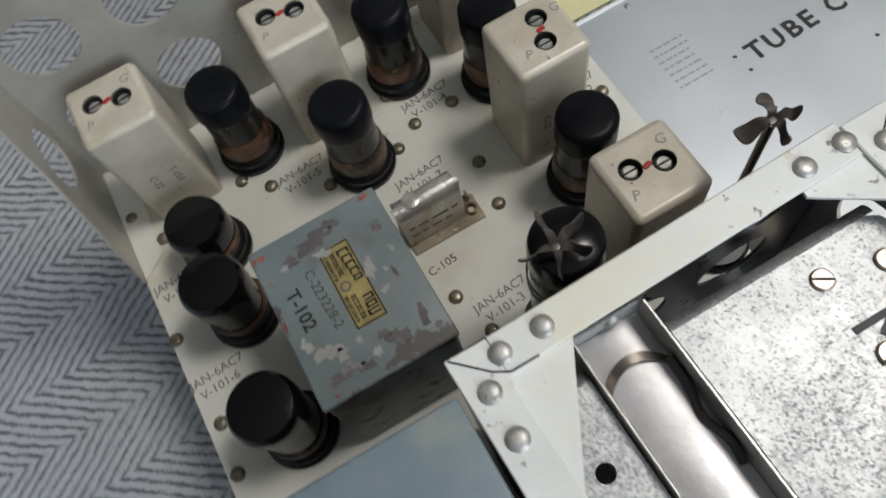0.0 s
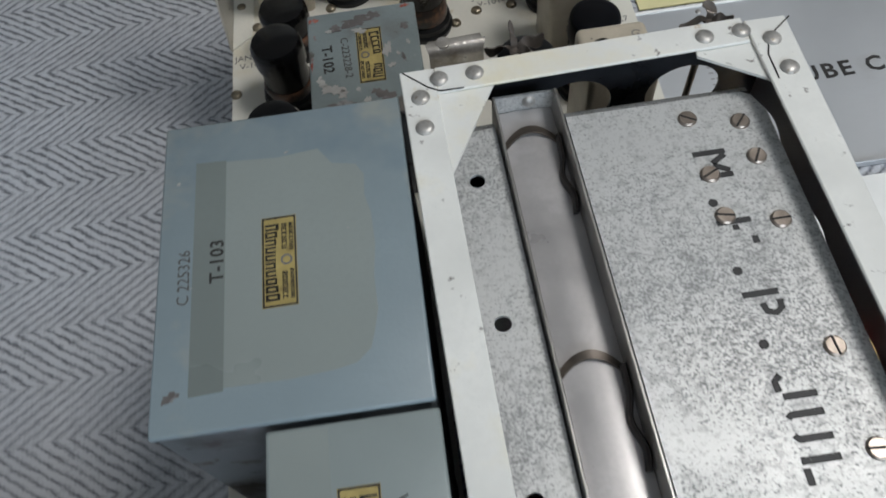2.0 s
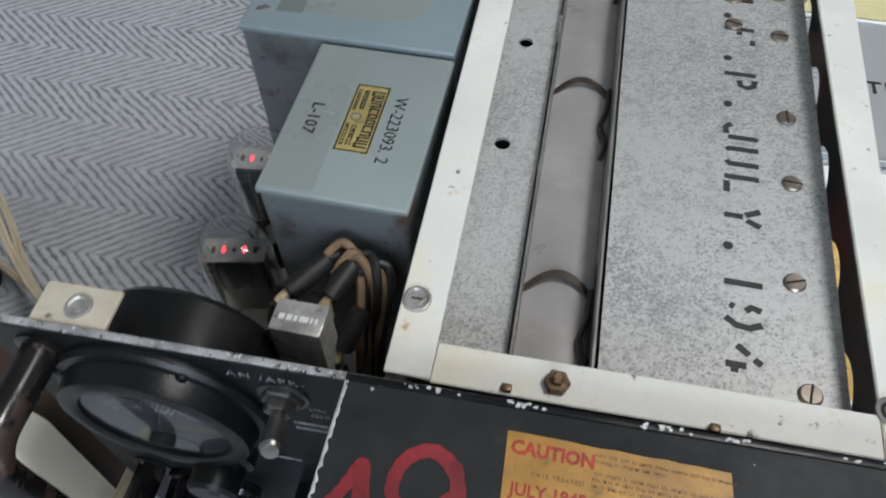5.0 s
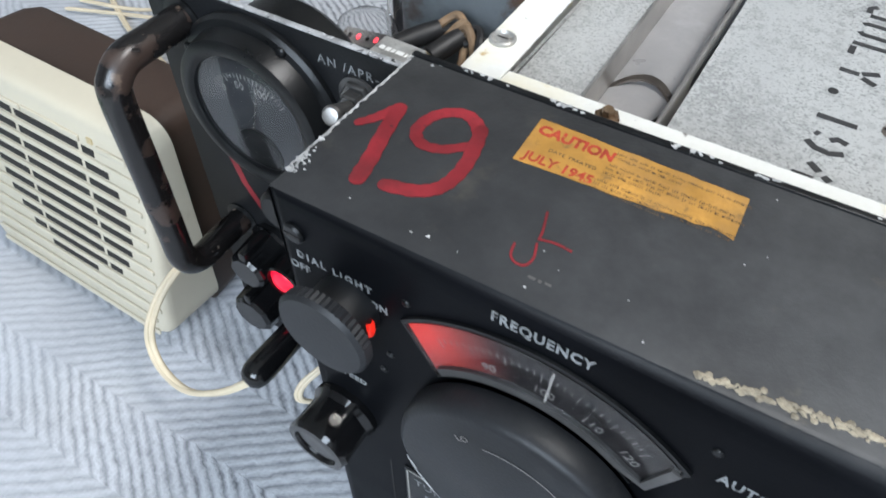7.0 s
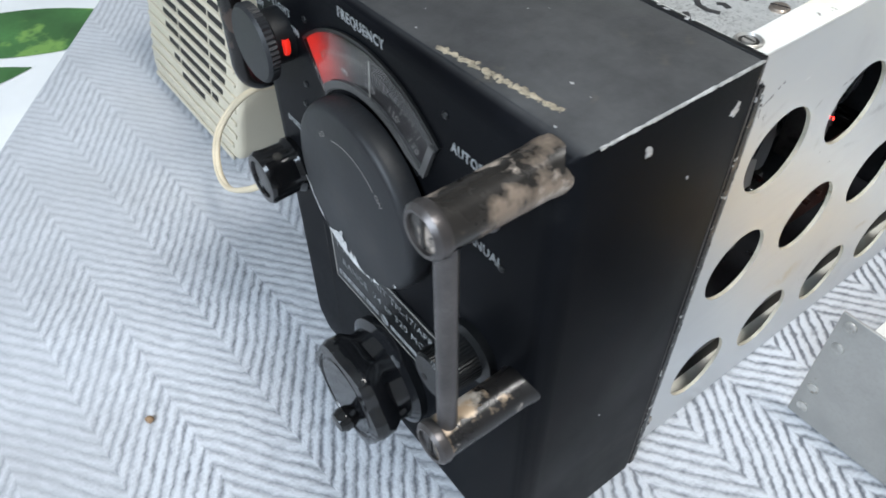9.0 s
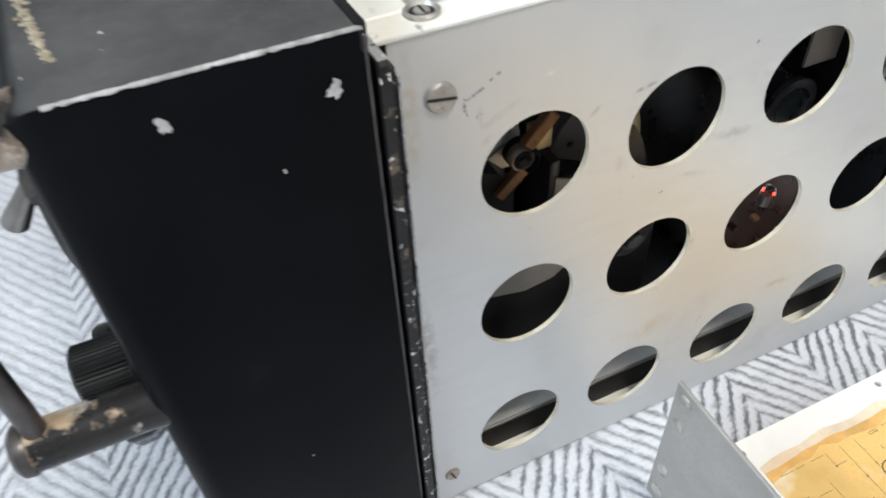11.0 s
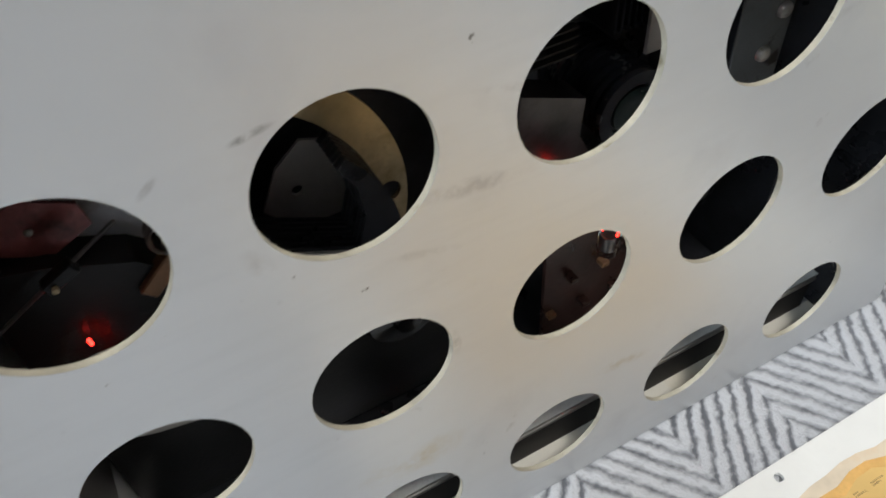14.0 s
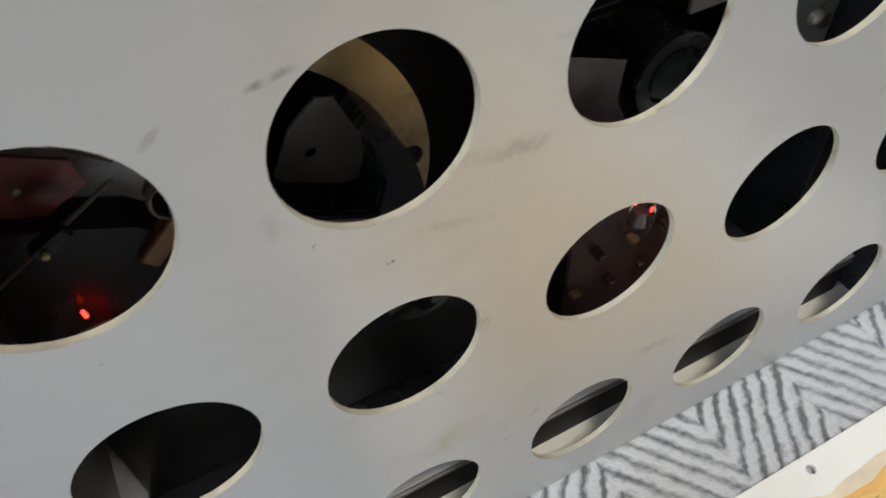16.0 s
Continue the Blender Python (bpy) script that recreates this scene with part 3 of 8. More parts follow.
def part(name, bm, material, parent=None, label="", smooth=0.6):
    me = bpy.data.meshes.new(name)
    bm.normal_update()
    if smooth:
        for f in bm.faces:
            f.smooth = True
        for e in bm.edges:
            e.smooth = len(e.link_faces) == 2 and e.calc_face_angle(3.2) < smooth
    bm.to_mesh(me)
    bm.free()
    me.materials.append(material)
    ob = new(name, me)
    ob.parent = parent
    return tagged(ob, label)


def share(name, source, m, parent, label=""):
    """One more piece on the same mesh."""
    ob = new(name, source.data)
    ob.parent, ob.matrix_basis = parent, m
    return tagged(ob, label)


def add_box(bm, x0, x1, y0, y1, z0, z1, bevel=0.0, seg=2):
    g = bmesh.ops.create_cube(bm, size=1.0)
    vs = g["verts"]
    for v in vs:
        v.co = Vector((x0 + (v.co.x + 0.5) * (x1 - x0), y0 + (v.co.y + 0.5) * (y1 - y0), z0 + (v.co.z + 0.5) * (z1 - z0)))
    if bevel:
        es = {e for v in vs for e in v.link_edges}
        bmesh.ops.bevel(bm, geom=list(es), offset=bevel, segments=seg, affect="EDGES", profile=0.5)
    return bm


def boxed(x0, x1, y0, y1, z0, z1, bevel=0.0, seg=2):
    return add_box(bmesh.new(), x0, x1, y0, y1, z0, z1, bevel, seg)


def add_lathe(bm, profile, m=None, seg=32, wobble=None):
    """Turns rows of (radius, height) round z; m moves it. wobble(angle, n) scales the radius."""
    m = m or Matrix()
    rings = []
    for n, (r, z) in enumerate(profile):
        if r <= 1e-7:
            rings.append([bm.verts.new(m @ Vector((0, 0, z)))])
        else:
            ring = []
            for k in range(seg):
                a = 2 * math.pi * k / seg
                q = r * (wobble(a, n) if wobble else 1)
                ring.append(bm.verts.new(m @ Vector((q * math.cos(a), q * math.sin(a), z))))
            rings.append(ring)
    for a, b in zip(rings, rings[1:]):
        for k in range(seg):
            k2 = (k + 1) % seg
            if len(a) == 1 and len(b) == 1:
                continue
            if len(a) == 1:
                bm.faces.new((a[0], b[k], b[k2])[::-1])
            elif len(b) == 1:
                bm.faces.new((a[k], a[k2], b[0]))
            else:
                bm.faces.new((a[k], a[k2], b[k2], b[k]))
    bmesh.ops.recalc_face_normals(bm, faces=bm.faces[:])
    return bm


def lathe(profile, m=None, seg=32, wobble=None):
    return add_lathe(bmesh.new(), profile, m, seg, wobble)


FRONT = Matrix.Rotation(radians(90), 4, "X")  # turned things whose axis points to -y
SIDE = Matrix.Rotation(radians(90), 4, "Y")  # axis points to +x


def at_front(x, y, z):
    return Matrix.Translation((x, y, z)) @ FRONT


def at_side(x, y, z):
    return Matrix.Translation((x, y, z)) @ SIDE


def at(x, y, z):
    return Matrix.Translation((x, y, z))


def sweep(points, r, seg=10, flat=1.0, steps=6, closed_ends=True):
    """A round (or flattened) rod along a smooth path through the points."""
    pts = [Vector(p) for p in points]
    path = []
    for i in range(len(pts) - 1):
        p0, p1, p2, p3 = pts[max(i - 1, 0)], pts[i], pts[i + 1], pts[min(i + 2, len(pts) - 1)]
        for k in range(steps):
            t = k / steps
            path.append(0.5 * (2 * p1 + (p2 - p0) * t + (2 * p0 - 5 * p1 + 4 * p2 - p3) * t * t + (3 * p1 - p0 - 3 * p2 + p3) * t ** 3))
    path.append(pts[-1])
    bm = bmesh.new()
    up = Vector((0.13, 0.21, 0.97)).normalized()
    rings = []
    for i, p in enumerate(path):
        d = (path[min(i + 1, len(path) - 1)] - path[max(i - 1, 0)]).normalized()
        s = d.cross(up).normalized()
        n = s.cross(d).normalized()
        up = n
        rings.append([bm.verts.new(p + r * (math.cos(2 * math.pi * k / seg) * s + flat * math.sin(2 * math.pi * k / seg) * n)) for k in range(seg)])
    for a, b in zip(rings, rings[1:]):
        for k in range(seg):
            bm.faces.new((a[k], a[(k + 1) % seg], b[(k + 1) % seg], b[k]))
    if closed_ends:
        bm.faces.new(rings[0][::-1])
        bm.faces.new(rings[-1])
    bmesh.ops.recalc_face_normals(bm, faces=bm.faces[:])
    return bm


def sheet(outline, holes, thick, m=None, bevel=0.0):
    """A plate in its own xy plane with holes cut through; outline and holes are loops of (x, y); thick runs to +z."""
    bm = bmesh.new()
    edges = []
    for loop in (outline, *holes):
        vs = [bm.verts.new((x, y, 0)) for x, y in loop]
        edges += [bm.edges.new((a, b)) for a, b in zip(vs, vs[1:] + vs[:1])]
    bmesh.ops.triangle_fill(bm, use_beauty=True, use_dissolve=False, edges=edges)
    g = bmesh.ops.extrude_face_region(bm, geom=bm.faces[:])
    for v in [e for e in g["geom"] if isinstance(e, bmesh.types.BMVert)]:
        v.co.z += thick
    bmesh.ops.recalc_face_normals(bm, faces=bm.faces[:])
    if m:
        bm.transform(m)
    return bm


def ring_of(cx, cy, r, n=40):
    return [(cx + r * math.cos(2 * math.pi * k / n), cy + r * math.sin(2 * math.pi * k / n)) for k in range(n)]


def rect(x0, x1, y0, y1):
    return [(x0, y0), (x1, y0), (x1, y1), (x0, y1)]


TO_SIDE = Matrix(((0, 0, 1, 0), (1, 0, 0, 0), (0, 1, 0, 0), (0, 0, 0, 1)))  # a sheet's x, y become y, z; thick to +x
TO_FRONT = Matrix(((1, 0, 0, 0), (0, 0, -1, 0), (0, 1, 0, 0), (0, 0, 0, 1)))  # x, y become x, z; thick to -y


def writing(text, size, m, material, parent, spread=1.0, bold=0.0, name="lettering"):
    """Built-in font as a thin mesh. The left end of the base line lies at m's origin."""
    c = bpy.data.curves.new(name, "FONT")
    c.body, c.size, c.extrude, c.space_character, c.resolution_u, c.offset = text, size, 0.00006, spread, 2, bold
    tmp = bpy.data.objects.new("tmp", c)
    scene.collection.objects.link(tmp)
    bpy.context.view_layer.update()
    me = bpy.data.meshes.new_from_object(tmp.evaluated_get(bpy.context.evaluated_depsgraph_get()))
    bpy.data.objects.remove(tmp)
    bpy.data.curves.remove(c)
    me.transform(m)
    me.materials.clear()
    me.materials.append(material)
    me.name = name
    ob = new(name, me)
    ob.parent = parent
    return ob


def flat_text(x, y, z, turn=0, wide=1.0):
    return Matrix.Translation((x, y, z)) @ Matrix.Rotation(radians(turn), 4, "Z") @ Matrix.Diagonal((wide, 1, 1, 1))


def front_text(x, y, z, wide=1.0):
    return Matrix.Translation((x, y, z)) @ FRONT @ Matrix.Diagonal((wide, 1, 1, 1))


def bars(rows, material, parent, m=None, thick=0.00008, name="faded_print"):
    """Illegible print as plain bars: rows of (x0, x1, y0, y1)."""
    few = len(rows) <= 6
    for group in [[row] for row in rows] if few else [rows]:
        bm = bmesh.new()
        for x0, x1, y0, y1 in group:
            add_box(bm, x0, x1, y0, y1, 0, thick)
        if m:
            bm.transform(m)
        ob = tagged(part(name, bm, material, parent, smooth=0), kind="" if few else "stuff")
    return ob


def print_rows(x0, x1, y0, y1, n, seed, word=0.0035, fill=0.55):
    """Rows of word-like bars filling a rectangle."""
    rng = random.Random(seed)
    out, step = [], (y1 - y0) / n
    for k in range(n):
        x = x0
        yy = y0 + k * step
        while x < x1 - word * 0.4:
            w = min(word * rng.uniform(0.4, 1.5), x1 - x)
            out.append((x, x + w, yy, yy + step * fill))
            x += w + word * 0.3
    return out


def dome(r, h, m=None, seg=16):
    return lathe([(r, 0), (r * 0.98, h * 0.35), (r * 0.8, h * 0.75), (r * 0.45, h * 0.96), (0, h)], m, seg)


def strokes(lines, w, z0, z1):
    """Brush or stencil strokes: polylines in xy, w wide, as thin solid strips."""
    bm = bmesh.new()
    for pts in lines:
        pts = [Vector((*p, 0)) for p in pts]
        left, right = [], []
        for i, p in enumerate(pts):
            d = (pts[min(i + 1, len(pts) - 1)] - pts[max(i - 1, 0)]).normalized()
            n = Vector((-d.y, d.x, 0)) * w / 2
            left.append(p + n)
            right.append(p - n)
        lo = [bm.verts.new((v.x, v.y, z0)) for v in left + right[::-1]]
        hi = [bm.verts.new((v.x, v.y, z1)) for v in left + right[::-1]]
        k = len(pts)
        for i in range(k - 1):
            j = 2 * k - 1 - i
            bm.faces.new((hi[i], hi[i + 1], hi[j - 1], hi[j]))
        n = 2 * k
        for i in range(n):
            bm.faces.new((lo[i], lo[(i + 1) % n], hi[(i + 1) % n], hi[i]))
    bmesh.ops.recalc_face_normals(bm, faces=bm.faces[:])
    return bm


# ---- the room ----
def room():
    X0, X1, Y0, Y1, Z0, T = -1.9, 1.9, -1.9, 2.3, -0.5, 0.1
    tagged(part("floor", boxed(X0 - T, X1 + T, Y0 - T, Y1 + T, Z0 - T, Z0), FLOOR), "dark wooden floor of the room", "floor", kind="structure")
    tagged(part("ceiling", boxed(X0 - T, X1 + T, Y0 - T, Y1 + T, CEIL, CEIL + T), CEILING), "plain white ceiling", "ceiling", kind="structure")
    for n, (a, b, c, d) in {"wall_west": (X0 - T, X0, Y0, Y1), "wall_east": (X1, X1 + T, Y0, Y1), "wall_north": (X0 - T, X1 + T, Y1, Y1 + T)}.items():
        tagged(part(n, boxed(a, b, c, d, Z0, CEIL), WALL), "plain painted room wall", "wall", kind="structure")
    south = sheet(rect(X0 - T, X1 + T, Z0, CEIL), [rect(-0.25, 1.35, 0.65, 1.85)], T, TO_FRONT)
    south.transform(at(0, Y0, 0))
    tagged(part("wall_south", south, WALL, smooth=0), "painted wall with a wide window opening", "wall", kind="structure")
    lamp = thing("ceiling_lamp", (0.86, 0.25, CEIL), "flat square white ceiling lamp", "lamp")
    part("housing", boxed(-0.3, 0.3, -0.3, 0.3, -0.06, 0, 0.01), CEILING, lamp)
    part("diffuser", boxed(-0.27, 0.27, -0.27, 0.27, -0.075, -0.06, 0.006), LAMP_WHITE, lamp)


def bedding():
    bed = thing("bed", (0, 0, -0.5), "bed made up with white leaf-print linen", "bed")
    part("mattress", boxed(-1.1, 0.9, -0.75, 1.2, 0.1, 0.478, 0.05, 4), SHEET, bed)
    rng = random.Random(4)
    for cx, cy, ln, w, a in ((-0.47, -0.10, 0.24, 0.05, 62), (-0.56, -0.02, 0.22, 0.045, 38), (-0.43, -0.22, 0.2, 0.04, 80), (-0.66, 0.12, 0.25, 0.05, 50), (-0.36, -0.30, 0.2, 0.045, 20), (-0.58, -0.2, 0.22, 0.05, 110)):
        bm = bmesh.new()
        rows = []
        for k in range(13):
            t = k / 12
            hw = w * math.sin(math.pi * t) ** 0.8 * (1 - 0.35 * t) + 0.0004
            rows.append([bm.verts.new(Matrix.Rotation(radians(a), 3, "Z") @ Vector((ln * (t - 0.5), s * hw, 0.0012 - 0.0006 * abs(s)))) for s in (-1, 0, 1)])
        for r0, r1 in zip(rows, rows[1:]):
            for k in range(2):
                bm.faces.new((r0[k], r1[k], r1[k + 1], r0[k + 1]))
        bmesh.ops.recalc_face_normals(bm, faces=bm.faces[:])
        bm.transform(at(cx, cy, 0.4782))
        part("printed_leaf", bm, LEAF, bed)
    # The blanket: one thick woven sheet, its near edge cut across the bed.
    out = [(0.30, -0.62), (-0.333, -0.138), (-0.458, -0.042), (-0.95, 0.336), (-0.95, 1.05), (0.8, 1.05), (0.8, -0.62)]
    bm = sheet(out, [], 0.021, at(0, 0, -0.0215))
    es = [e for e in bm.edges if e.calc_face_angle(0) > 1.2 and all(v.co.z > -0.005 for v in e.verts)]
    bmesh.ops.bevel(bm, geom=es, offset=0.008, segments=4, affect="EDGES", profile=0.5)
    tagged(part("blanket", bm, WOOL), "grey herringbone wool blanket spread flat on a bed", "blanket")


room()
bedding()

# ---- the receiver: chassis, panels and frame ----
H, DECK, TZ = 0.2073, 0.0905, 0.1942
receiver = thing("radio_receiver", (0, 0, 0), "opened vintage military radio receiver with cream chassis and black front panel", "radio receiver")
SIDE_Y, SIDE_Z = (0.0396, 0.0875, 0.1379, 0.1882, 0.2392), (0.1573, 0.1008, 0.0340)
SIDE_HOLES = [(y + 0.0004 + 0.0158 * (z - 0.1), z - 0.0004 - 0.0128 * (y - 0.13)) for y in SIDE_Y for z in SIDE_Z]


def chassis():
    out = [(-0.1185, -0.004), (-0.0145, -0.004), (-0.0145, 0.266), (0.128, 0.266), (0.128, 0.478), (-0.1185, 0.478)]
    deck = part("chassis_deck", sheet(out, [], 0.0015, at(0, 0, DECK - 0.0015)), CREAM, receiver, "cream enamelled deck with stamped tube designations", 0)
    part("chassis_side", boxed(-0.1185, -0.117, -0.004, 0.478, 0.001, DECK - 0.0016), CREAM, receiver)
    part("chassis_side", boxed(0.1265, 0.128, 0.2675, 0.4765, 0.001, DECK - 0.0016), CREAM, receiver)
    part("chassis_back", boxed(-0.117, 0.1265, 0.4765, 0.478, 0.001, DECK - 0.0016), CREAM, receiver)
    wall = sheet(rect(-0.1185, 0.128, DECK + 0.0002, 0.226), [ring_of(-0.094 + 0.0465 * i, z, 0.0158) for i in range(5) for z in (0.131, 0.178)], 0.0015, TO_FRONT)
    wall.transform(at(0, 0.480, 0))
    part("rear_wall", wall, REAR, receiver, "upright perforated rear plate", 0)
    side = sheet([(0.408, DECK + 0.0002), (0.478, DECK + 0.0002), (0.478, 0.226), (0.452, 0.226), (0.436, 0.163)], [ring_of(0.456, 0.142, 0.0155)], 0.0013, TO_SIDE)
    side.transform(at(-0.1195, 0, 0))
    part("side_bracket", side, REAR, receiver, "", 0)
    foot = sheet([(-0.118, 0.409), (-0.106, 0.418), (-0.104, 0.462), (-0.118, 0.470)], [], 0.0012, at(0, 0, DECK))
    part("bracket_foot", foot, CREAM, receiver, "", 0)
    # Deck screws.
    first = part("deck_screw", dome(0.0034, 0.0022), DECK_SCREW, deck)
    spots = ((-0.056, 0.433), (-0.044, 0.422), (-0.018, 0.406), (0.034, 0.413), (0.029, 0.436), (0.056, 0.414), (0.050, 0.3765), (0.0465, 0.352), (0.020, 0.405), (0.006, 0.322), (-0.116, 0.373), (-0.103, 0.4255), (-0.112, 0.326), (-0.114, 0.302), (0.121, 0.377), (-0.113, 0.445), (0.012, 0.300), (-0.060, 0.372), (-0.070, 0.300), (0.086, 0.438), (0.119, 0.330))
    first.matrix_basis = at(*spots[0], DECK)
    for x, y in spots[1:]:
        share("deck_screw", first, at(x, y, DECK), deck)
    # Stamped designations.
    z = DECK + 0.0001
    for top, low, x, y in (("JAN-6AC7", "V-101-4", 0.0325, 0.4225), ("JAN-6AC7", "V-101-7", 0.009, 0.3845), ("JAN-6AC7", "V-101-5", -0.0415, 0.4195), ("JAN-6AC7", "V-101-6", -0.1185, 0.346), ("JAN-6H6", "V-102", -0.117, 0.399), ("JAN-6AC7", "V-101-3", 0.010, 0.310), ("JAN-6AC7", "V-101-2", 0.096, 0.385)):
        writing(top, 0.0062, flat_text(x, y, z, 4), GREY_INK, deck)
        writing(low, 0.0062, flat_text(x + 0.003, y - 0.0065, z, 4), GREY_INK, deck)
    writing("C-105", 0.0060, flat_text(0.001, 0.3365, z, 4), INK, deck)
    return deck


deck = chassis()


LEAN = 0.0235  # the frame and the tuning unit stand turned by 1.3 degrees


def leaned(bm, y0):
    for v in bm.verts:
        v.co.x += (y0 - v.co.y) * LEAN
    return bm


def swung(bm, x0):
    for v in bm.verts:
        v.co.y += (v.co.x - x0) * LEAN
    return bm


def bay():
    """The tuning unit's bay: cream frame on top, perforated side sheet, bay floor."""
    holes = [ring_of(y, z, 0.0172) for y, z in SIDE_HOLES]
    out = [(0.0002, 0.0006), (0.291, 0.0006), (0.291, 0.086), (0.2665, 0.0895), (0.2665, H - 0.0016), (0.0012, H - 0.0016)]
    bm = sheet(out, holes, 0.0016, TO_SIDE)
    bm.transform(at(0.1374, 0, 0))
    side = part("side_panel", bm, ALU_SIDE, receiver, "perforated aluminium side sheet with three rows of round holes", 0)
    rim0 = part("hole_rim", lathe([(0.01710, -0.0016), (0.01717, -0.0016), (0.01717, -0.0001), (0.01710, -0.0001)], None, 40), RIM, side)
    side.matrix_basis = at(0.139, 0, 0.1) @ Matrix.Rotation(radians(-1.346), 4, "Y") @ at(-0.139, 0, -0.1)
    rim0.matrix_basis = at_side(0.139, *SIDE_HOLES[0])
    for y, z in SIDE_HOLES[1:]:
        share("hole_rim", rim0, at_side(0.139, y, z), side)
    part("side_flange", boxed(0.1285, 0.1372, 0.0, 0.290, 0.0006, 0.002), CREAM, receiver)
    for y, z, r, a in ((0.0134, 0.1885, 0.0042, 80), (0.0088, 0.0186, 0.0031, 20)):
        s = part("side_screw", lathe([(r, -0.0003), (r, 0.0006), (r * 0.85, 0.0011), (0, 0.0011)], at_side(0.139, y, z), 20), SCREW if z < 0.1 else RIVET, side)
        g = boxed(-r * 0.95, r * 0.95, -0.0004, 0.0004, 0, 0.00015)
        g.transform(at_side(0.1401, y, z) @ Matrix.Rotation(radians(a), 4, "Z"))
        part("slot", g, SLOT, s)
    # Faint pencil marks near the first hole.
    mk = strokes([[(0.0195, 0.1862), (0.0203, 0.1856), (0.0214, 0.1859)], [(0.0218, 0.1861), (0.0240, 0.1872), (0.0250, 0.1878)], [(0.0268, 0.1890), (0.0282, 0.1898), (0.0296, 0.1908)], [(0.0196, 0.1850), (0.0197, 0.1826), (0.0202, 0.1808)], [(0.0228, 0.1795), (0.0238, 0.1806), (0.0243, 0.1800)]], 0.0008, 0, 0.00006)
    mk.transform(at(0.13902, 0, 0) @ TO_SIDE)
    part("pencil_mark", mk, PENCIL, side)
    # Frame rails.
    part("frame_rail", leaned(boxed(-0.0150, -0.0015, -0.0035, 0.2655, H - 0.0015, H, 0.0004, 1), 0.2655), CREAM_EDGE, receiver)
    rail = boxed(0.1240, 0.1371, -0.0035, 0.2665, H - 0.00148, H + 0.00002, 0.0004, 1)
    for v in rail.verts:
        v.co.x += (0.1365 - v.co.y) * LEAN * min(1, max(0, (0.1371 - v.co.x) / 0.0125))
    part("frame_rail", rail, CREAM_EDGE, receiver)
    part("frame_rail", swung(boxed(-0.0013, 0.1205, 0.2543, 0.2670, H - 0.0015, H, 0.0004, 1), 0.055), CREAM_EDGE, receiver)
    part("frame_rail", swung(boxed(0.0049, 0.1268, -0.0030, 0.0098, H - 0.0015, H, 0.0004, 1), 0.055), CREAM_EDGE, receiver)
    part("bay_wall", leaned(boxed(-0.0145, -0.013, -0.003, 0.2655, DECK + 0.0002, H - 0.0017), 0.2655), CREAM_EDGE, receiver)
    # Rear wall near black: the bay's shade is put into its colour.
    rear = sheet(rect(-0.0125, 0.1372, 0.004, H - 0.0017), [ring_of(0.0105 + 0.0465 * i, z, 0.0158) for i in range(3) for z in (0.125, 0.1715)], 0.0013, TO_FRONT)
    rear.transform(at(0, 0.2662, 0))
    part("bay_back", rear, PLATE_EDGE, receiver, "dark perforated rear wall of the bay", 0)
    # Floor plate paler than the other zinc: light on it is in its colour.
    part("bay_floor", boxed(-0.0125, 0.1290, 0.0, 0.264, 0.0190, 0.0203), BRIGHT_PLATE, receiver, "bright galvanised floor plate")
    part("bay_rail", boxed(0.1291, 0.1302, 0.001, 0.262, 0.0185, 0.0207, 0.0004, 1), TIN, receiver)
    # Black strip for the shade in the gap below the floor plate.
    part("gap_shade", boxed(0.1275, 0.1288, 0.001, 0.262, 0.0021, 0.0185), SLOT, receiver)
    # Corner gussets with domed rivets.
    for name, tri, rivets in (
        ("gusset", [(-0.0125, 0.214), (-0.0005, 0.216), (0.0205, 0.2545), (0.0195, 0.2625), (-0.0125, 0.2625)], ((0.014, 0.2600), (0.0, 0.2595), (-0.0080, 0.2515), (-0.0080, 0.2370))),
        ("gusset", [(0.137, 0.225), (0.1245, 0.2365), (0.0995, 0.2535), (0.1005, 0.2625), (0.137, 0.2625)], ((0.1040, 0.2610), (0.1185, 0.2615), (0.1285, 0.2555), (0.1300, 0.2405))),
    ):
        g = part(name, sheet(tri, [], 0.0013, at(0, 0, H - 0.0030)), CREAM_EDGE, receiver, "", 0)
        for x, y in rivets:
            part("rivet", dome(0.0036, 0.0015, at(x, y, H)), RIVET, g)
    for pts in ([(-0.0138, 0.2650), (-0.0045, 0.2560), (0.0, 0.2535), (0.009, 0.2535)], [(0.1385, 0.2655), (0.1275, 0.2565), (0.1245, 0.2480), (0.1245, 0.236)]):
        part("mitre_seam", strokes([pts], 0.0006, H, H + 0.00015), SLOT, receiver)
    # Captive screws and the brass nut on the front flange.
    for x, y in ((-0.0045, 0.0212), (0.1300, 0.0128)):
        cup = part("captive_screw", lathe([(0.0044, 0), (0.0044, 0.0008), (0.0037, 0.0012), (0.0031, 0.0003), (0.0019, 0.0003), (0.0019, 0.0009), (0, 0.0009)], at(x, y, H), 24), RIVET, receiver)
        if x > 0.1:
            part("cup_floor", lathe([(0.0031, 0.0004), (0.0020, 0.0004)], at(x, y, H), 24), SLOT, cup)
        part("slot", boxed(x - 0.0018, x + 0.0018, y - 0.0003, y + 0.0003, H + 0.0009, H + 0.00105), SLOT, cup)
    nut = part("hex_nut", lathe([(0.0037, 0), (0.0037, 0.0024), (0.0033, 0.0028), (0.0019, 0.0028), (0.0018, 0.0046), (0.0012, 0.0052), (0, 0.0052)], at(0.0400, 0.0022, H), 6), RUSTY, receiver, "tarnished brass nut on a stud", 0.2)
    for x in (0.0265, 0.083):
        part("lug", boxed(x - 0.0015, x + 0.0015, -0.0032, -0.0008, H, H + 0.0018, 0.0006), RUSTY, receiver)


bay()


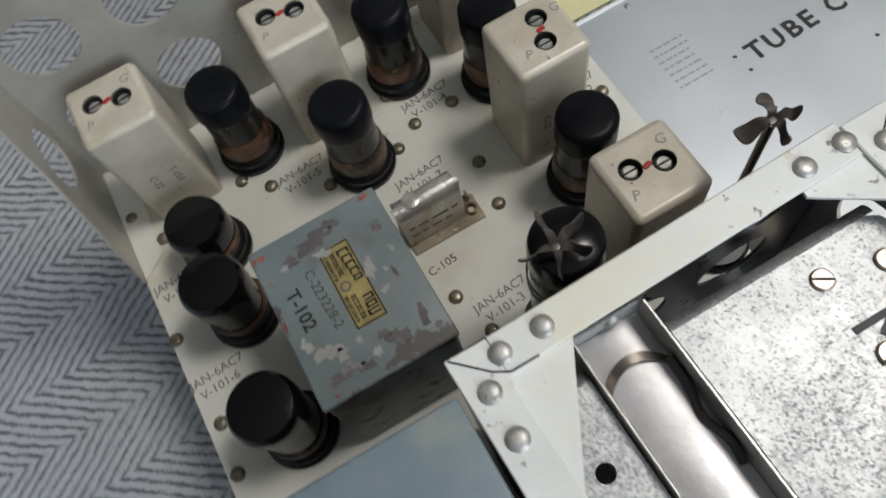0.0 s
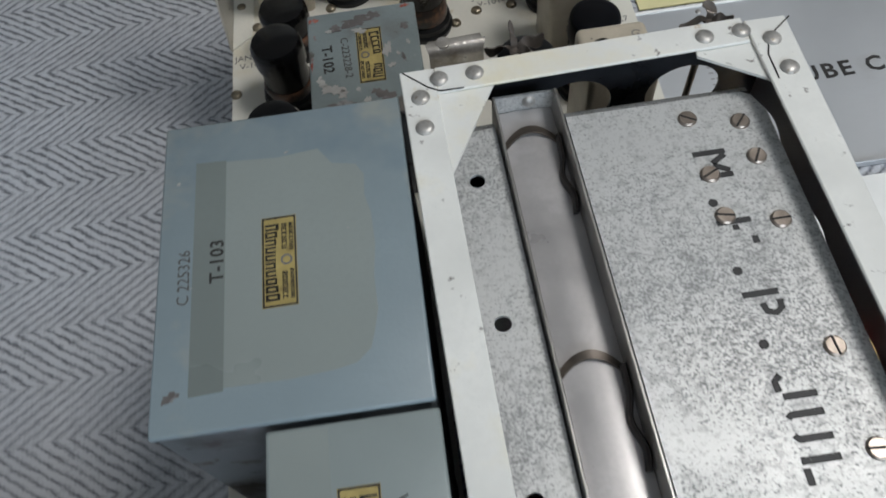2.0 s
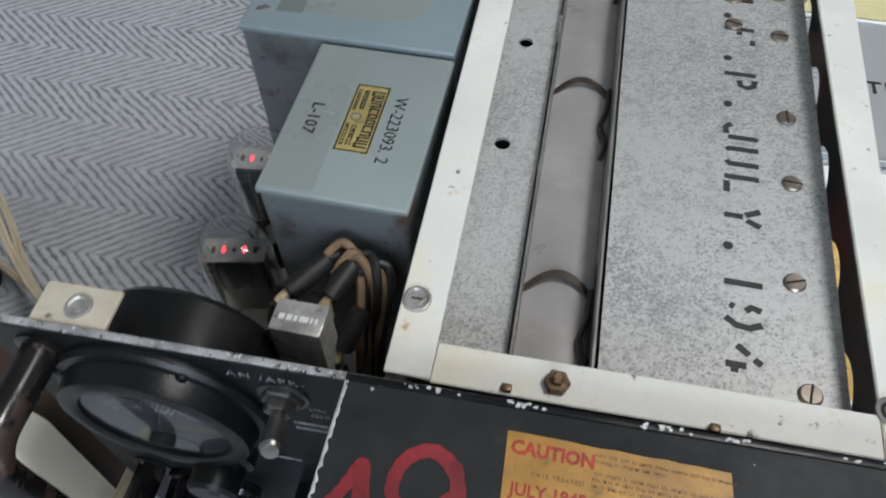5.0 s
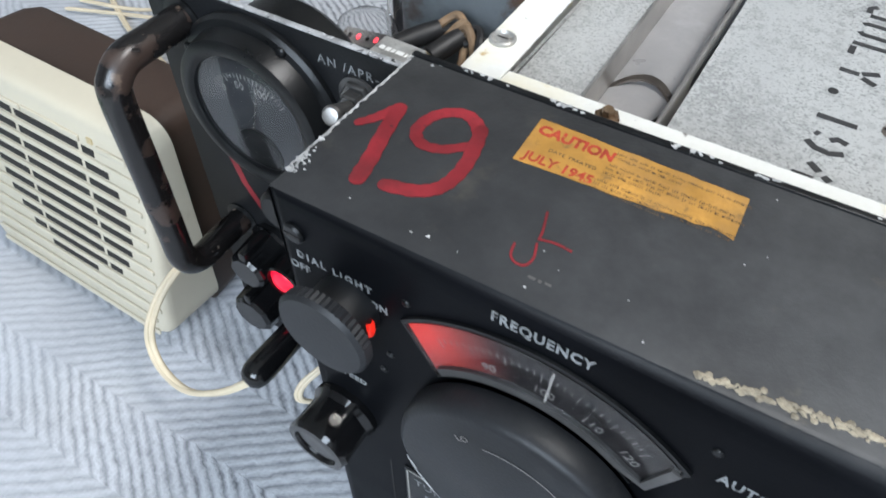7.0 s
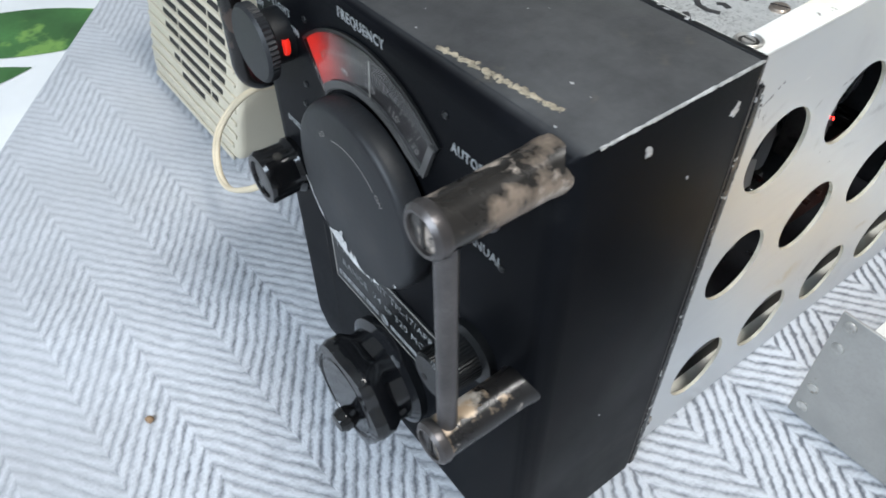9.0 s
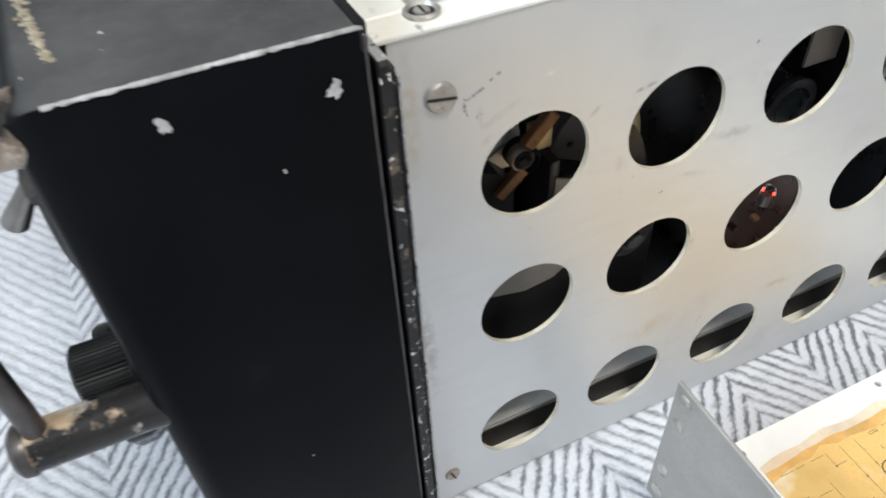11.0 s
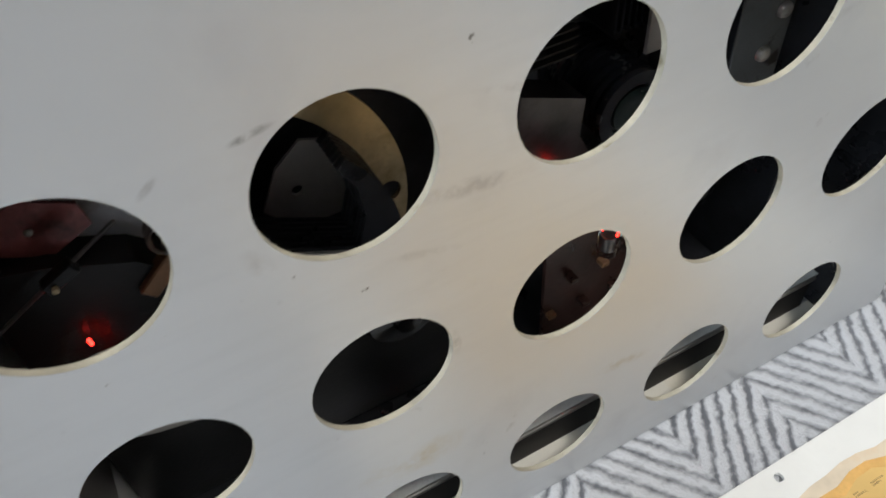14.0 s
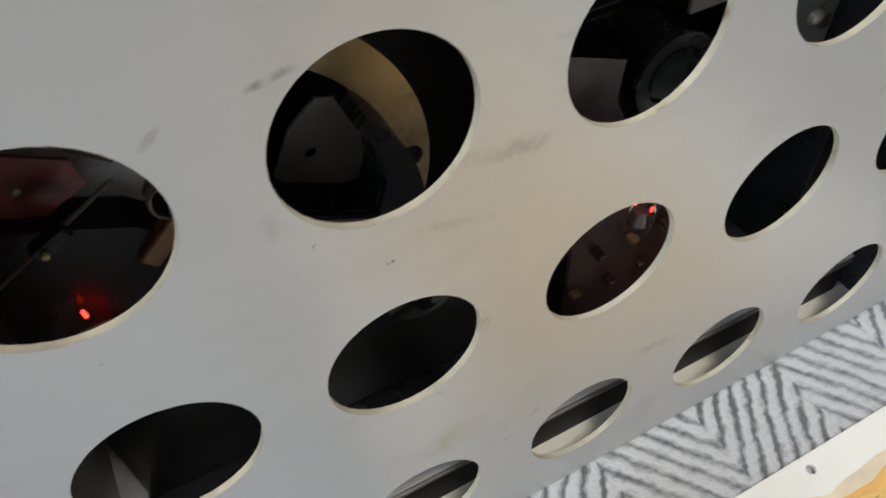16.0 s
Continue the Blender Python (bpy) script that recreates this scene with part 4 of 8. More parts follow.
# ---- front panel ----
P = -0.0085
before_panel = set(receiver.children)
panel = part("front_panel", boxed(-0.1335, 0.1465, P, P + 0.003, 0.001, H + 0.0006, 0.0005, 1), BLACK, receiver, "black crackle front panel with chipped edges")
part("chipped_edge", boxed(-0.1332, 0.1462, P + 0.0003, P + 0.0028, H + 0.0006, H + 0.0011, 0.0002, 1), CHIPPED, panel)
part("chipped_edge", boxed(0.1465, 0.1469, P + 0.0003, P + 0.0028, 0.002, H, 0.0001, 1), CHIPPED_BLACK, panel)
part("panel_flange", boxed(0.1398, 0.1452, P + 0.0030, P + 0.0046, 0.002, H - 0.002, 0.0004, 1), CHIPPED_BLACK, panel)
part("chipped_edge", boxed(0.1432, 0.1463, P + 0.0046, P + 0.0051, 0.004, H - 0.004, 0.0002, 1), CHIPPED, panel)


def toggle(parent, x, y, z, tip, label):
    """A bat-handle switch: hex nut, bushing and lever to the tip."""
    nut = part("toggle_switch", lathe([(0.0070, 0), (0.0070, 0.0020), (0.0064, 0.0027), (0.0050, 0.0027), (0.0050, 0.0056), (0.0043, 0.0062), (0, 0.0062)], at_front(x, y, z), 6), DARK_NUT, parent, label, 0.2)
    part("washer", lathe([(0.0082, 0), (0.0082, 0.0008), (0.0052, 0.0009)], at_front(x, y, z), 28), DARK_NUT, nut)
    base, end = Vector((x, y - 0.0050, z)), Vector(tip)
    d = end - base
    turn = d.to_track_quat("Z", "Y").to_matrix().to_4x4()
    n = d.length
    part("bat_lever", lathe([(0.0021, 0), (0.0024, n * 0.3), (0.0031, n * 0.8), (0.0033, n * 0.92), (0.0026, n * 0.985), (0, n)], Matrix.Translation(base) @ turn, 20), NICKEL, nut)
    return nut


def meter():
    m = at_front(-0.0835, P, 0.1700)
    body = part("meter", lathe([(0.0365, 0), (0.0365, 0.0020), (0.0352, 0.0034), (0.0325, 0.0038), (0.0318, 0.0085), (0.0312, 0.0105), (0.0292, 0.0114), (0.0262, 0.0112), (0.0250, 0.0104), (0.0246, 0.0072)], m, 64), SATIN_BLACK, receiver, "round black panel meter with a glass front")
    part("meter_can", lathe([(0.0318, 0), (0.0318, 0.020), (0.0300, 0.0225), (0, 0.0225)], at(-0.0835, P + 0.003, 0.1690) @ Matrix.Rotation(radians(-90), 4, "X"), 48), SATIN_BLACK, body)
    part("dial", lathe([(0.0285, 0.0048), (0, 0.0048)], m, 48), METER_FACE, body)
    ticks = bmesh.new()
    for k in range(21):
        a = radians(140 - 100 * k / 20)
        r0, r1 = (0.0190, 0.0208) if k % 4 else (0.0178, 0.0208)
        b = boxed(r0, r1, -0.00018, 0.00018, 0, 0.0001)
        b.transform(m @ at(0, -0.004, 0.0049) @ Matrix.Rotation(a, 4, "Z"))
        tmp = bpy.data.meshes.new("tmp")
        b.to_mesh(tmp)
        b.free()
        ticks.from_mesh(tmp)
        bpy.data.meshes.remove(tmp)
    part("scale_ticks", ticks, METER_INK, body, smooth=0)
    for txt, a in (("0", 132), ("50", 104), ("100", 74)):
        writing(txt, 0.0044, m @ at(0.0158 * math.cos(radians(a)) - 0.002, 0.0158 * math.sin(radians(a)) - 0.0055, 0.0049), METER_INK, body)
    nd = boxed(-0.00025, 0.00025, -0.011, 0.0185, 0, 0.0002)
    nd.transform(m @ at(0, -0.004, 0.0056) @ Matrix.Rotation(radians(-16), 4, "Z"))
    part("needle", nd, CHROME, body)
    part("hub", lathe([(0.0105, 0.0048), (0.0105, 0.0066), (0, 0.0068)], m @ at(0, -0.0175, 0), 32), SATIN_BLACK, body)
    g = part("glass", lathe([(0.0247, 0.0090), (0.0247, 0.0094), (0.0150, 0.0099), (0, 0.0101), (0, 0.0095), (0.0150, 0.0093), (0.0247, 0.0090)], m, 48), METER_GLASS, body)
    g.visible_shadow = False
    for a in (62, 152, 242, 332):
        part("meter_screw", dome(0.0019, 0.0012, m @ at(0.0338 * math.cos(radians(a)), 0.0338 * math.sin(radians(a)), 0.0036)), SATIN_BLACK, body)


meter()
toggle(receiver, -0.0395, P, 0.1900, (-0.0355, -0.0290, 0.1985), "bat-handle toggle switch with a nickel nut")
writing("AN /APR-", 0.0050, front_text(-0.0556, P - 0.0001, 0.1985, 1.0), WHITE_INK, panel, 1.22)
writing("ON", 0.0036, front_text(-0.0330, P - 0.0001, 0.1815), WHITE_INK, panel)
writing("OFF", 0.0036, front_text(-0.0330, P - 0.0001, 0.1765), WHITE_INK, panel)
bars([(-0.040, -0.022, 0.1685, 0.1705), (-0.040, -0.027, 0.1640, 0.1660), (-0.112, -0.098, 0.0760, 0.0780), (-0.058, -0.044, 0.1300, 0.1320)], WHITE_INK, panel, Matrix.Translation((0, P, 0)) @ TO_FRONT)
part("red_line", strokes([[(-0.112, 0.131), (-0.108, 0.116), (-0.101, 0.104)]], 0.0038, 0, 0.0001), RED_PAINT, panel).matrix_basis = Matrix.Translation((0, P, 0)) @ TO_FRONT


def left_handle():
    x = -0.1165
    pts = [(x, P, 0.1945), (x, -0.024, 0.1945), (x, -0.036, 0.1945), (x, -0.0425, 0.1905), (x, -0.0450, 0.1830), (x, -0.0450, 0.150), (x, -0.0450, 0.112), (x, -0.0450, 0.1010), (x, -0.0425, 0.0935), (x, -0.036, 0.0895), (x, -0.024, 0.0895), (x, P, 0.0895)]
    part("handle", sweep(pts, 0.0060, 16, steps=5), HANDLE_L, receiver, "black enamelled D-shaped carrying handle with paint worn to brown")
    for z in (0.1945, 0.0895):
        part("handle_washer", lathe([(0.0085, 0), (0.0085, 0.0008), (0.006, 0.0012)], at_front(x, P, z), 24), SATIN_BLACK, receiver)


left_handle()


def left_controls():
    def fluted(a, n):
        return 1 + 0.035 * math.cos(10 * a)

    k = part("fuse_cap", lathe([(0.0115, 0), (0.0115, 0.006), (0.0095, 0.0075), (0.0092, 0.0175), (0.0078, 0.019), (0, 0.019)], at_front(-0.0715, P, 0.1335), 28), SATIN_BLACK, receiver, "black round fuse cap with a hole in its face")
    part("cap_hole", lathe([(0.0020, 0), (0.0020, 0.0002), (0, 0.0002)], at_front(-0.0695, P - 0.019, 0.1365), 16), SLOT, k)
    j = part("pilot_lamp", lathe([(0.0105, 0), (0.0105, 0.004), (0.0090, 0.006), (0.0090, 0.0178), (0.0080, 0.0184), (0.0078, 0.0160)], at_front(-0.0800, P, 0.0835), 32), GLOSS_BLACK, receiver, "black pilot lamp holder with a glowing red jewel")
    part("jewel", lathe([(0.0078, 0.0150), (0.0070, 0.0172), (0.0045, 0.0190), (0, 0.0197)], at_front(-0.0800, P, 0.0835), 24), JEWEL, j)
    for x, z, r, n in ((-0.1015, 0.0500, 0.0120, 0.022), (-0.0985, 0.0820, 0.0105, 0.020)):
        kn = part("control_knob", lathe([(r * 1.15, 0), (r * 1.15, 0.003), (r, 0.004), (r * 0.9, n), (r * 0.75, n + 0.0016), (0, n + 0.0016)], at_front(x, P, z), 40, fluted), GLOSS_BLACK, receiver, "glossy black fluted control knob")
        part("pointer", boxed(x - 0.0022, x + 0.0022, P - n - 0.001, P - 0.004, z, z + r * 1.25, 0.001), GLOSS_BLACK, kn)
    part("jack", lathe([(0.0085, 0), (0.0085, 0.002), (0.0060, 0.004), (0.0060, 0.008)], at_front(-0.0740, P, 0.0545), 24), RIVET, receiver)
    part("binding_post", lathe([(0.0055, 0), (0.0055, 0.007), (0.0042, 0.008), (0.0042, 0.016), (0, 0.0165)], at_front(-0.045, P, 0.100), 20), SATIN_BLACK, receiver)


left_controls()
for x0, x1 in ((-0.1170, -0.0925),):
    br = part("lid_bracket", boxed(x0, x1, P + 0.0032, 0.0085, H - 0.0016, H + 0.0002, 0.0003, 1), CAN, receiver)
    part("captive_screw", lathe([(0.0042, 0), (0.0042, 0.0006), (0.0034, 0.0008), (0.0028, 0.0002), (0.0018, 0.0002), (0.0018, 0.0007), (0, 0.0007)], at(-0.1035, 0.0010, H + 0.0002), 24), RIVET, br)
    part("bracket_leg", boxed(x0, x1, P + 0.0031, P + 0.0042, DECK, H - 0.0017), CREAM_EDGE, br)


for ob in set(receiver.children) - before_panel:
    ob.matrix_basis = at(0.010, -0.007, 0) @ Matrix.Rotation(math.atan(0.0280), 4, "Z") @ at(-0.010, 0.007, 0) @ ob.matrix_basis


# ---- the plug-in tuning unit ----
tuner = thing("tuning_unit", (0, 0, 0), "plug-in tuning unit with a black front box and galvanised body", "tuning unit")
F, BX0, BX1, BZ = -0.0755, -0.0158, 0.1472, 0.2175


def front_box():
    bm = sheet([(BX0, BZ), (BX0, 0.016), (BX0 + 0.006, 0.008), (0.0125, 0.008), (0.0125, 0.0015), (BX1, 0.0015), (BX1, BZ)], [], -F - 0.0095, TO_FRONT)
    bm.transform(at(0, -0.0095, 0))
    es = [e for e in bm.edges if all(v.co.y < F + 0.001 for v in e.verts) and e.calc_face_angle(0) > 1.0 and not all(v.co.z < 0.009 for v in e.verts)]
    bmesh.ops.bevel(bm, geom=es, offset=0.0075, segments=6, affect="EDGES", profile=0.5)
    es = [e for e in bm.edges if e.calc_face_angle(0) > 1.0]
    bmesh.ops.bevel(bm, geom=es, offset=0.0012, segments=2, affect="EDGES", profile=0.5)
    bare = bmesh.new()  # paint chipped to bare metal along the edges

    def fitted(b):
        for v in b.verts:
            if v.co.y > -0.0126 and (b is not bare or v.co.z > BZ + 0.0003):
                v.co.y += (v.co.x - 0.060) * 0.030 + 0.0004
        return b

    fitted(bm)
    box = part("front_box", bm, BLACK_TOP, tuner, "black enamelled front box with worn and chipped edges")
    part("box_seam", boxed(0.0128, 0.0134, F - 0.0001, F + 0.001, 0.006, 0.098), SLOT, box)
    rng = random.Random(12)

    def chip(x, y, z, r, side=False):
        n = rng.randint(9, 14)
        rows = ([], [])
        for k in range(n):
            q = r * rng.uniform(0.5, 1.25)
            a = 2 * math.pi * k / n
            for lift, row in zip((-0.0002, 0.00012 + rng.uniform(0, 0.00006)), rows):
                row.append(bare.verts.new((x + lift, y + q * math.cos(a), z + q * math.sin(a)) if side else (x + q * math.cos(a), y + q * math.sin(a) * 0.7, z + lift)))
        bare.faces.new(rows[1])
        for k in range(n):
            bare.faces.new((rows[0][k], rows[0][(k + 1) % n], rows[1][(k + 1) % n], rows[1][k]))

    for _ in range(22):
        chip(BX0 + 0.0012 + abs(rng.gauss(0, 0.0012)), F + 0.0065 + abs(rng.gauss(0, 0.0045)), BZ, rng.uniform(0.0002, 0.0006))
    for _ in range(20):
        chip(BX0 + 0.0006 + abs(rng.gauss(0, 0.0006)), F + 0.0066 + abs(rng.gauss(0, 0.0060)), BZ, rng.uniform(0.0004, 0.0010))
    for x in (0.004, 0.0225, 0.0345, 0.052, 0.079, 0.135):
        chip(x, F + 0.0062 + rng.uniform(-0.0005, 0.001), BZ, rng.uniform(0.0002, 0.00042))
    for _ in range(7):
        chip(rng.uniform(0.02, 0.14), rng.uniform(F + 0.009, -0.014), BZ, rng.uniform(0.00012, 0.00024))
    for x, y in ((0.0265, -0.0685), (-0.006, -0.0125), (-0.008, -0.0140), (0.1245, -0.054)):
        chip(x, y, BZ, 0.0006)
    for y, z, r in ((-0.0145, 0.2055, 0.0030), (-0.0480, 0.2075, 0.0028), (-0.028, 0.189, 0.0008), (-0.040, 0.080, 0.0006), (-0.066, 0.030, 0.0007)):
        for _ in range(9):
            chip(BX1, y + rng.gauss(0, 0.26) * r, z + rng.gauss(0, 0.26) * r, r * rng.uniform(0.16, 0.42), True)
    for c, w in ((0.005, 0.010), (0.030, 0.006), (0.034, 0.004), (0.068, 0.008), (0.085, 0.004), (0.118, 0.012)):
        for _ in range(8):
            chip(c + rng.gauss(0, w * 0.5), -0.0101 + rng.uniform(-1, 1) * 0.0006, BZ + 0.0007, rng.uniform(0.0003, 0.0009))
    fitted(bare)
    bmesh.ops.recalc_face_normals(bare, faces=bare.faces[:])
    tagged(part("bare_chip", bare, BARE, box, "paint chips showing bare metal", 0), kind="stuff")
    # Bright worn rails on the left and right top edges.
    for x0, x1 in ((BX0 - 0.00015, BX0 + 0.0011), (BX1 - 0.0010, BX1 + 0.00015)):
        rail = bmesh.new()
        n, rows = 60, []
        for k in range(n + 1):
            y = F + 0.0085 + (-0.0100 - F - 0.0085) * k / n
            g = rng.uniform(0.45, 0.85) if rng.random() < 0.92 else 0.15
            a, b = (x0, x0 + (x1 - x0) * (0.25 + 1.1 * g)) if x0 < 0 else (x1 - (x1 - x0) * (0.25 + 1.1 * g), x1)
            if x0 > 0:
                a = x1 - (x1 - a) * 0.45
            d = (0.25 + 1.3 * g) * (0.0011 if x0 < 0 else 0.0006)
            out, inn = (a, b) if x0 < 0 else (b, a)
            rows.append([rail.verts.new(q) for q in ((out, y, BZ - d), (out, y, BZ - 0.0004), (out + (inn - out) * 0.35, y, BZ + 0.00015), (inn, y, BZ + 0.00012))])
        for p, q in zip(rows, rows[1:]):
            for k in range(3):
                rail.faces.new((p[k], p[k + 1], q[k + 1], q[k]))
        bmesh.ops.recalc_face_normals(rail, faces=rail.faces[:])
        part("worn_edge", fitted(rail), BARE, box)
    part("worn_edge", fitted(boxed(BX1 - 0.0002, BX1 + 0.0001, -0.0100, -0.00945, 0.006, BZ - 0.002, 0.0001, 1)), STEEL, box)
    # Black lip along the back edge, chipped here and there.
    part("back_lip", fitted(boxed(BX0, BX1, -0.0112, -0.0090, BZ - 0.006, BZ + 0.0007, 0.0004, 2)), SATIN_BLACK, box)
    fl = bmesh.new()
    for k in range(150):
        s = k / 149
        x = 0.0905 + 0.041 * s
        y = -0.0700 + 0.0058 * s + rng.gauss(0, 0.0005)
        r = rng.uniform(0.0003, 0.0010)
        g = bmesh.ops.create_icosphere(fl, subdivisions=1, radius=r, matrix=at(x, y, BZ + 0.0001) @ Matrix.Rotation(rng.uniform(0, 3), 4, "Z"))
        q = rng.uniform(0.5, 1.2)
        for v in g["verts"]:
            v.co.z = BZ + 0.0001 + (v.co.z - BZ - 0.0001) * 0.30
            v.co.y = y + (v.co.y - y) * q
    part("flaked_paint", fl, FLAKE, box, "flaking paint along the front edge", 0)
    return box


box = front_box()


def smoothed(pts, n=6):
    """Catmull-Rom points through a short brush line."""
    p = [Vector(q) for q in pts]
    p = [p[0] * 2 - p[1]] + p + [p[-1] * 2 - p[-2]]
    out = []
    for a, b, c, d in zip(p, p[1:], p[2:], p[3:]):
        for k in range(n):
            t = k / n
            out.append(tuple(0.5 * (2 * b + (c - a) * t + (2 * a - 5 * b + 4 * c - d) * t * t + (3 * b - a - 3 * c + d) * t ** 3)))
    return out + [tuple(p[-2])]


def brush(line, w0, w1, z0, z1):
    """One loaded brush stroke with round ends, w0 wide at its start and w1 at its end."""
    p = [Vector((*q, 0)) for q in line]
    n = len(p) - 1
    left, right = [], []
    for i, q in enumerate(p):
        d = (p[min(i + 1, n)] - p[max(i - 1, 0)]).normalized()
        s = Vector((-d.y, d.x, 0)) * (w0 + (w1 - w0) * i / n + 0.0003 * math.sin(i * 1.7)) / 2
        left.append(q + s)
        right.append(q - s)
    def cap(a, b):
        c, r = (a + b) / 2, (a - b) / 2
        return [c + Matrix.Rotation(-math.pi * k / 6, 3, "Z") @ r for k in range(1, 6)]
    rim = left + cap(left[-1], right[-1]) + right[::-1] + cap(right[0], left[0])
    bm = sheet([(v.x, v.y) for v in rim[::-1]], [], z1 - z0, at(0, 0, z0))
    return bm


def brush_19():
    z0, z1 = BZ + 0.00008, BZ + 0.00022
    part("painted_digit", brush(smoothed([(-0.0108, -0.0450), (-0.0082, -0.0412), (-0.0060, -0.0362)]), 0.0026, 0.0036, z0, z1), RED_PAINT, box)
    part("painted_digit", brush(smoothed([(-0.0050, -0.0345), (-0.0026, -0.0450), (0.0000, -0.0545), (0.0016, -0.0620)]), 0.0042, 0.0046, z0 + 0.00002, z1 + 0.00002), RED_PAINT, box)
    loop = [(0.0185, -0.0375), (0.0135, -0.0420), (0.0080, -0.0432), (0.0040, -0.0400), (0.0038, -0.0345), (0.0062, -0.0298), (0.0110, -0.0272), (0.0155, -0.0288), (0.0185, -0.0320)]
    part("painted_digit", brush(smoothed(loop), 0.0030, 0.0040, z0, z1), RED_PAINT, box)
    tail = [(0.0180, -0.0305), (0.0200, -0.0370), (0.0214, -0.0440), (0.0213, -0.0505), (0.0196, -0.0550), (0.0155, -0.0582), (0.0086, -0.0602)]
    part("painted_digit", brush(smoothed(tail), 0.0038, 0.0042, z0 + 0.00002, z1 + 0.00002), RED_PAINT, box)
    part("scribble", strokes([smoothed([(0.0459, -0.0470), (0.0478, -0.0530), (0.0482, -0.0558)]) + smoothed([(0.0484, -0.0556), (0.0520, -0.0548), (0.0562, -0.0550)]), smoothed([(0.0441, -0.0595), (0.0450, -0.0630), (0.0470, -0.0645), (0.0492, -0.0640), (0.0498, -0.0612), (0.0484, -0.0570)])], 0.0006, z0, z1), RED_PAINT, box, "thin red scribbled mark")
    for row in ((0.0512, 0.0530, -0.0668, -0.0660), (0.0537, 0.0545, -0.0668, -0.0660), (0.0552, 0.0568, -0.0665, -0.0658)):
        bars([row], FADED_INK, box, at(0, 0, BZ + 0.0001))


brush_19()


def caution_label():
    z = BZ + 0.0001
    rng = random.Random(3)
    top = [(0.0290 + 0.0555 * k / 14, -0.0178 + rng.uniform(-0.0002, 0.0002) + 0.0003 * k / 14) for k in range(15)]
    low = [(0.0855 - 0.0555 * k / 18, -0.0315 - 0.0040 * k / 18 + rng.uniform(-0.0007, 0.0007) * (1.6 if k < 6 else 0.3)) for k in range(19)]
    lab = part("caution_label", sheet((top + low)[::-1], [], 0.0001, at(0, 0, z)), CAUTION, box, "torn varnished orange caution label printed in red", 0)
    zz = z + 0.00012
    writing("CAUTION", 0.0049, flat_text(0.0304, -0.0234, zz, 0, 0.95), RED_INK, lab, 1.0, 0.00022)
    writing("JULY 1945", 0.0044, flat_text(0.0318, -0.0338, zz, 1, 0.98), RED_INK, lab, 1.0, 0.00012)
    writing("DATE TREATED", 0.0016, flat_text(0.0362, -0.0284, zz, 0.5, 1.05), BROWN_INK, lab, 1.15)
    rows = []
    spans = ((0.0515, 0.0832), (0.0512, 0.0690), (0, 0), (0.0515, 0.0838), (0.0512, 0.0842), (0.0512, 0.0635), (0, 0), (0.0512, 0.0842), (0.0508, 0.0845), (0.0508, 0.0700))
    for k, (left, right) in enumerate(spans):
        x, y = left, -0.0196 - 0.00158 * k
        while x < right:
            for _ in range(rng.randint(2, 8)):
                tall = rng.uniform(0.0007, 0.0010)
                rows.append((x, x + 0.00016, y - x * 0.012, y - x * 0.012 + tall))
                if rng.random() < 0.6:
                    rows.append((x, x + 0.00042, y - x * 0.012 + rng.choice((0, 0.5, 0.85)) * tall, y - x * 0.012 + 0.00018 + rng.choice((0, 0.5)) * tall))
                x += 0.00056
            x += 0.0006
    rows = [r for r in rows if r[3] > r[2]]
    bars(rows, BROWN_INK, lab, at(0, 0, zz))


caution_label()


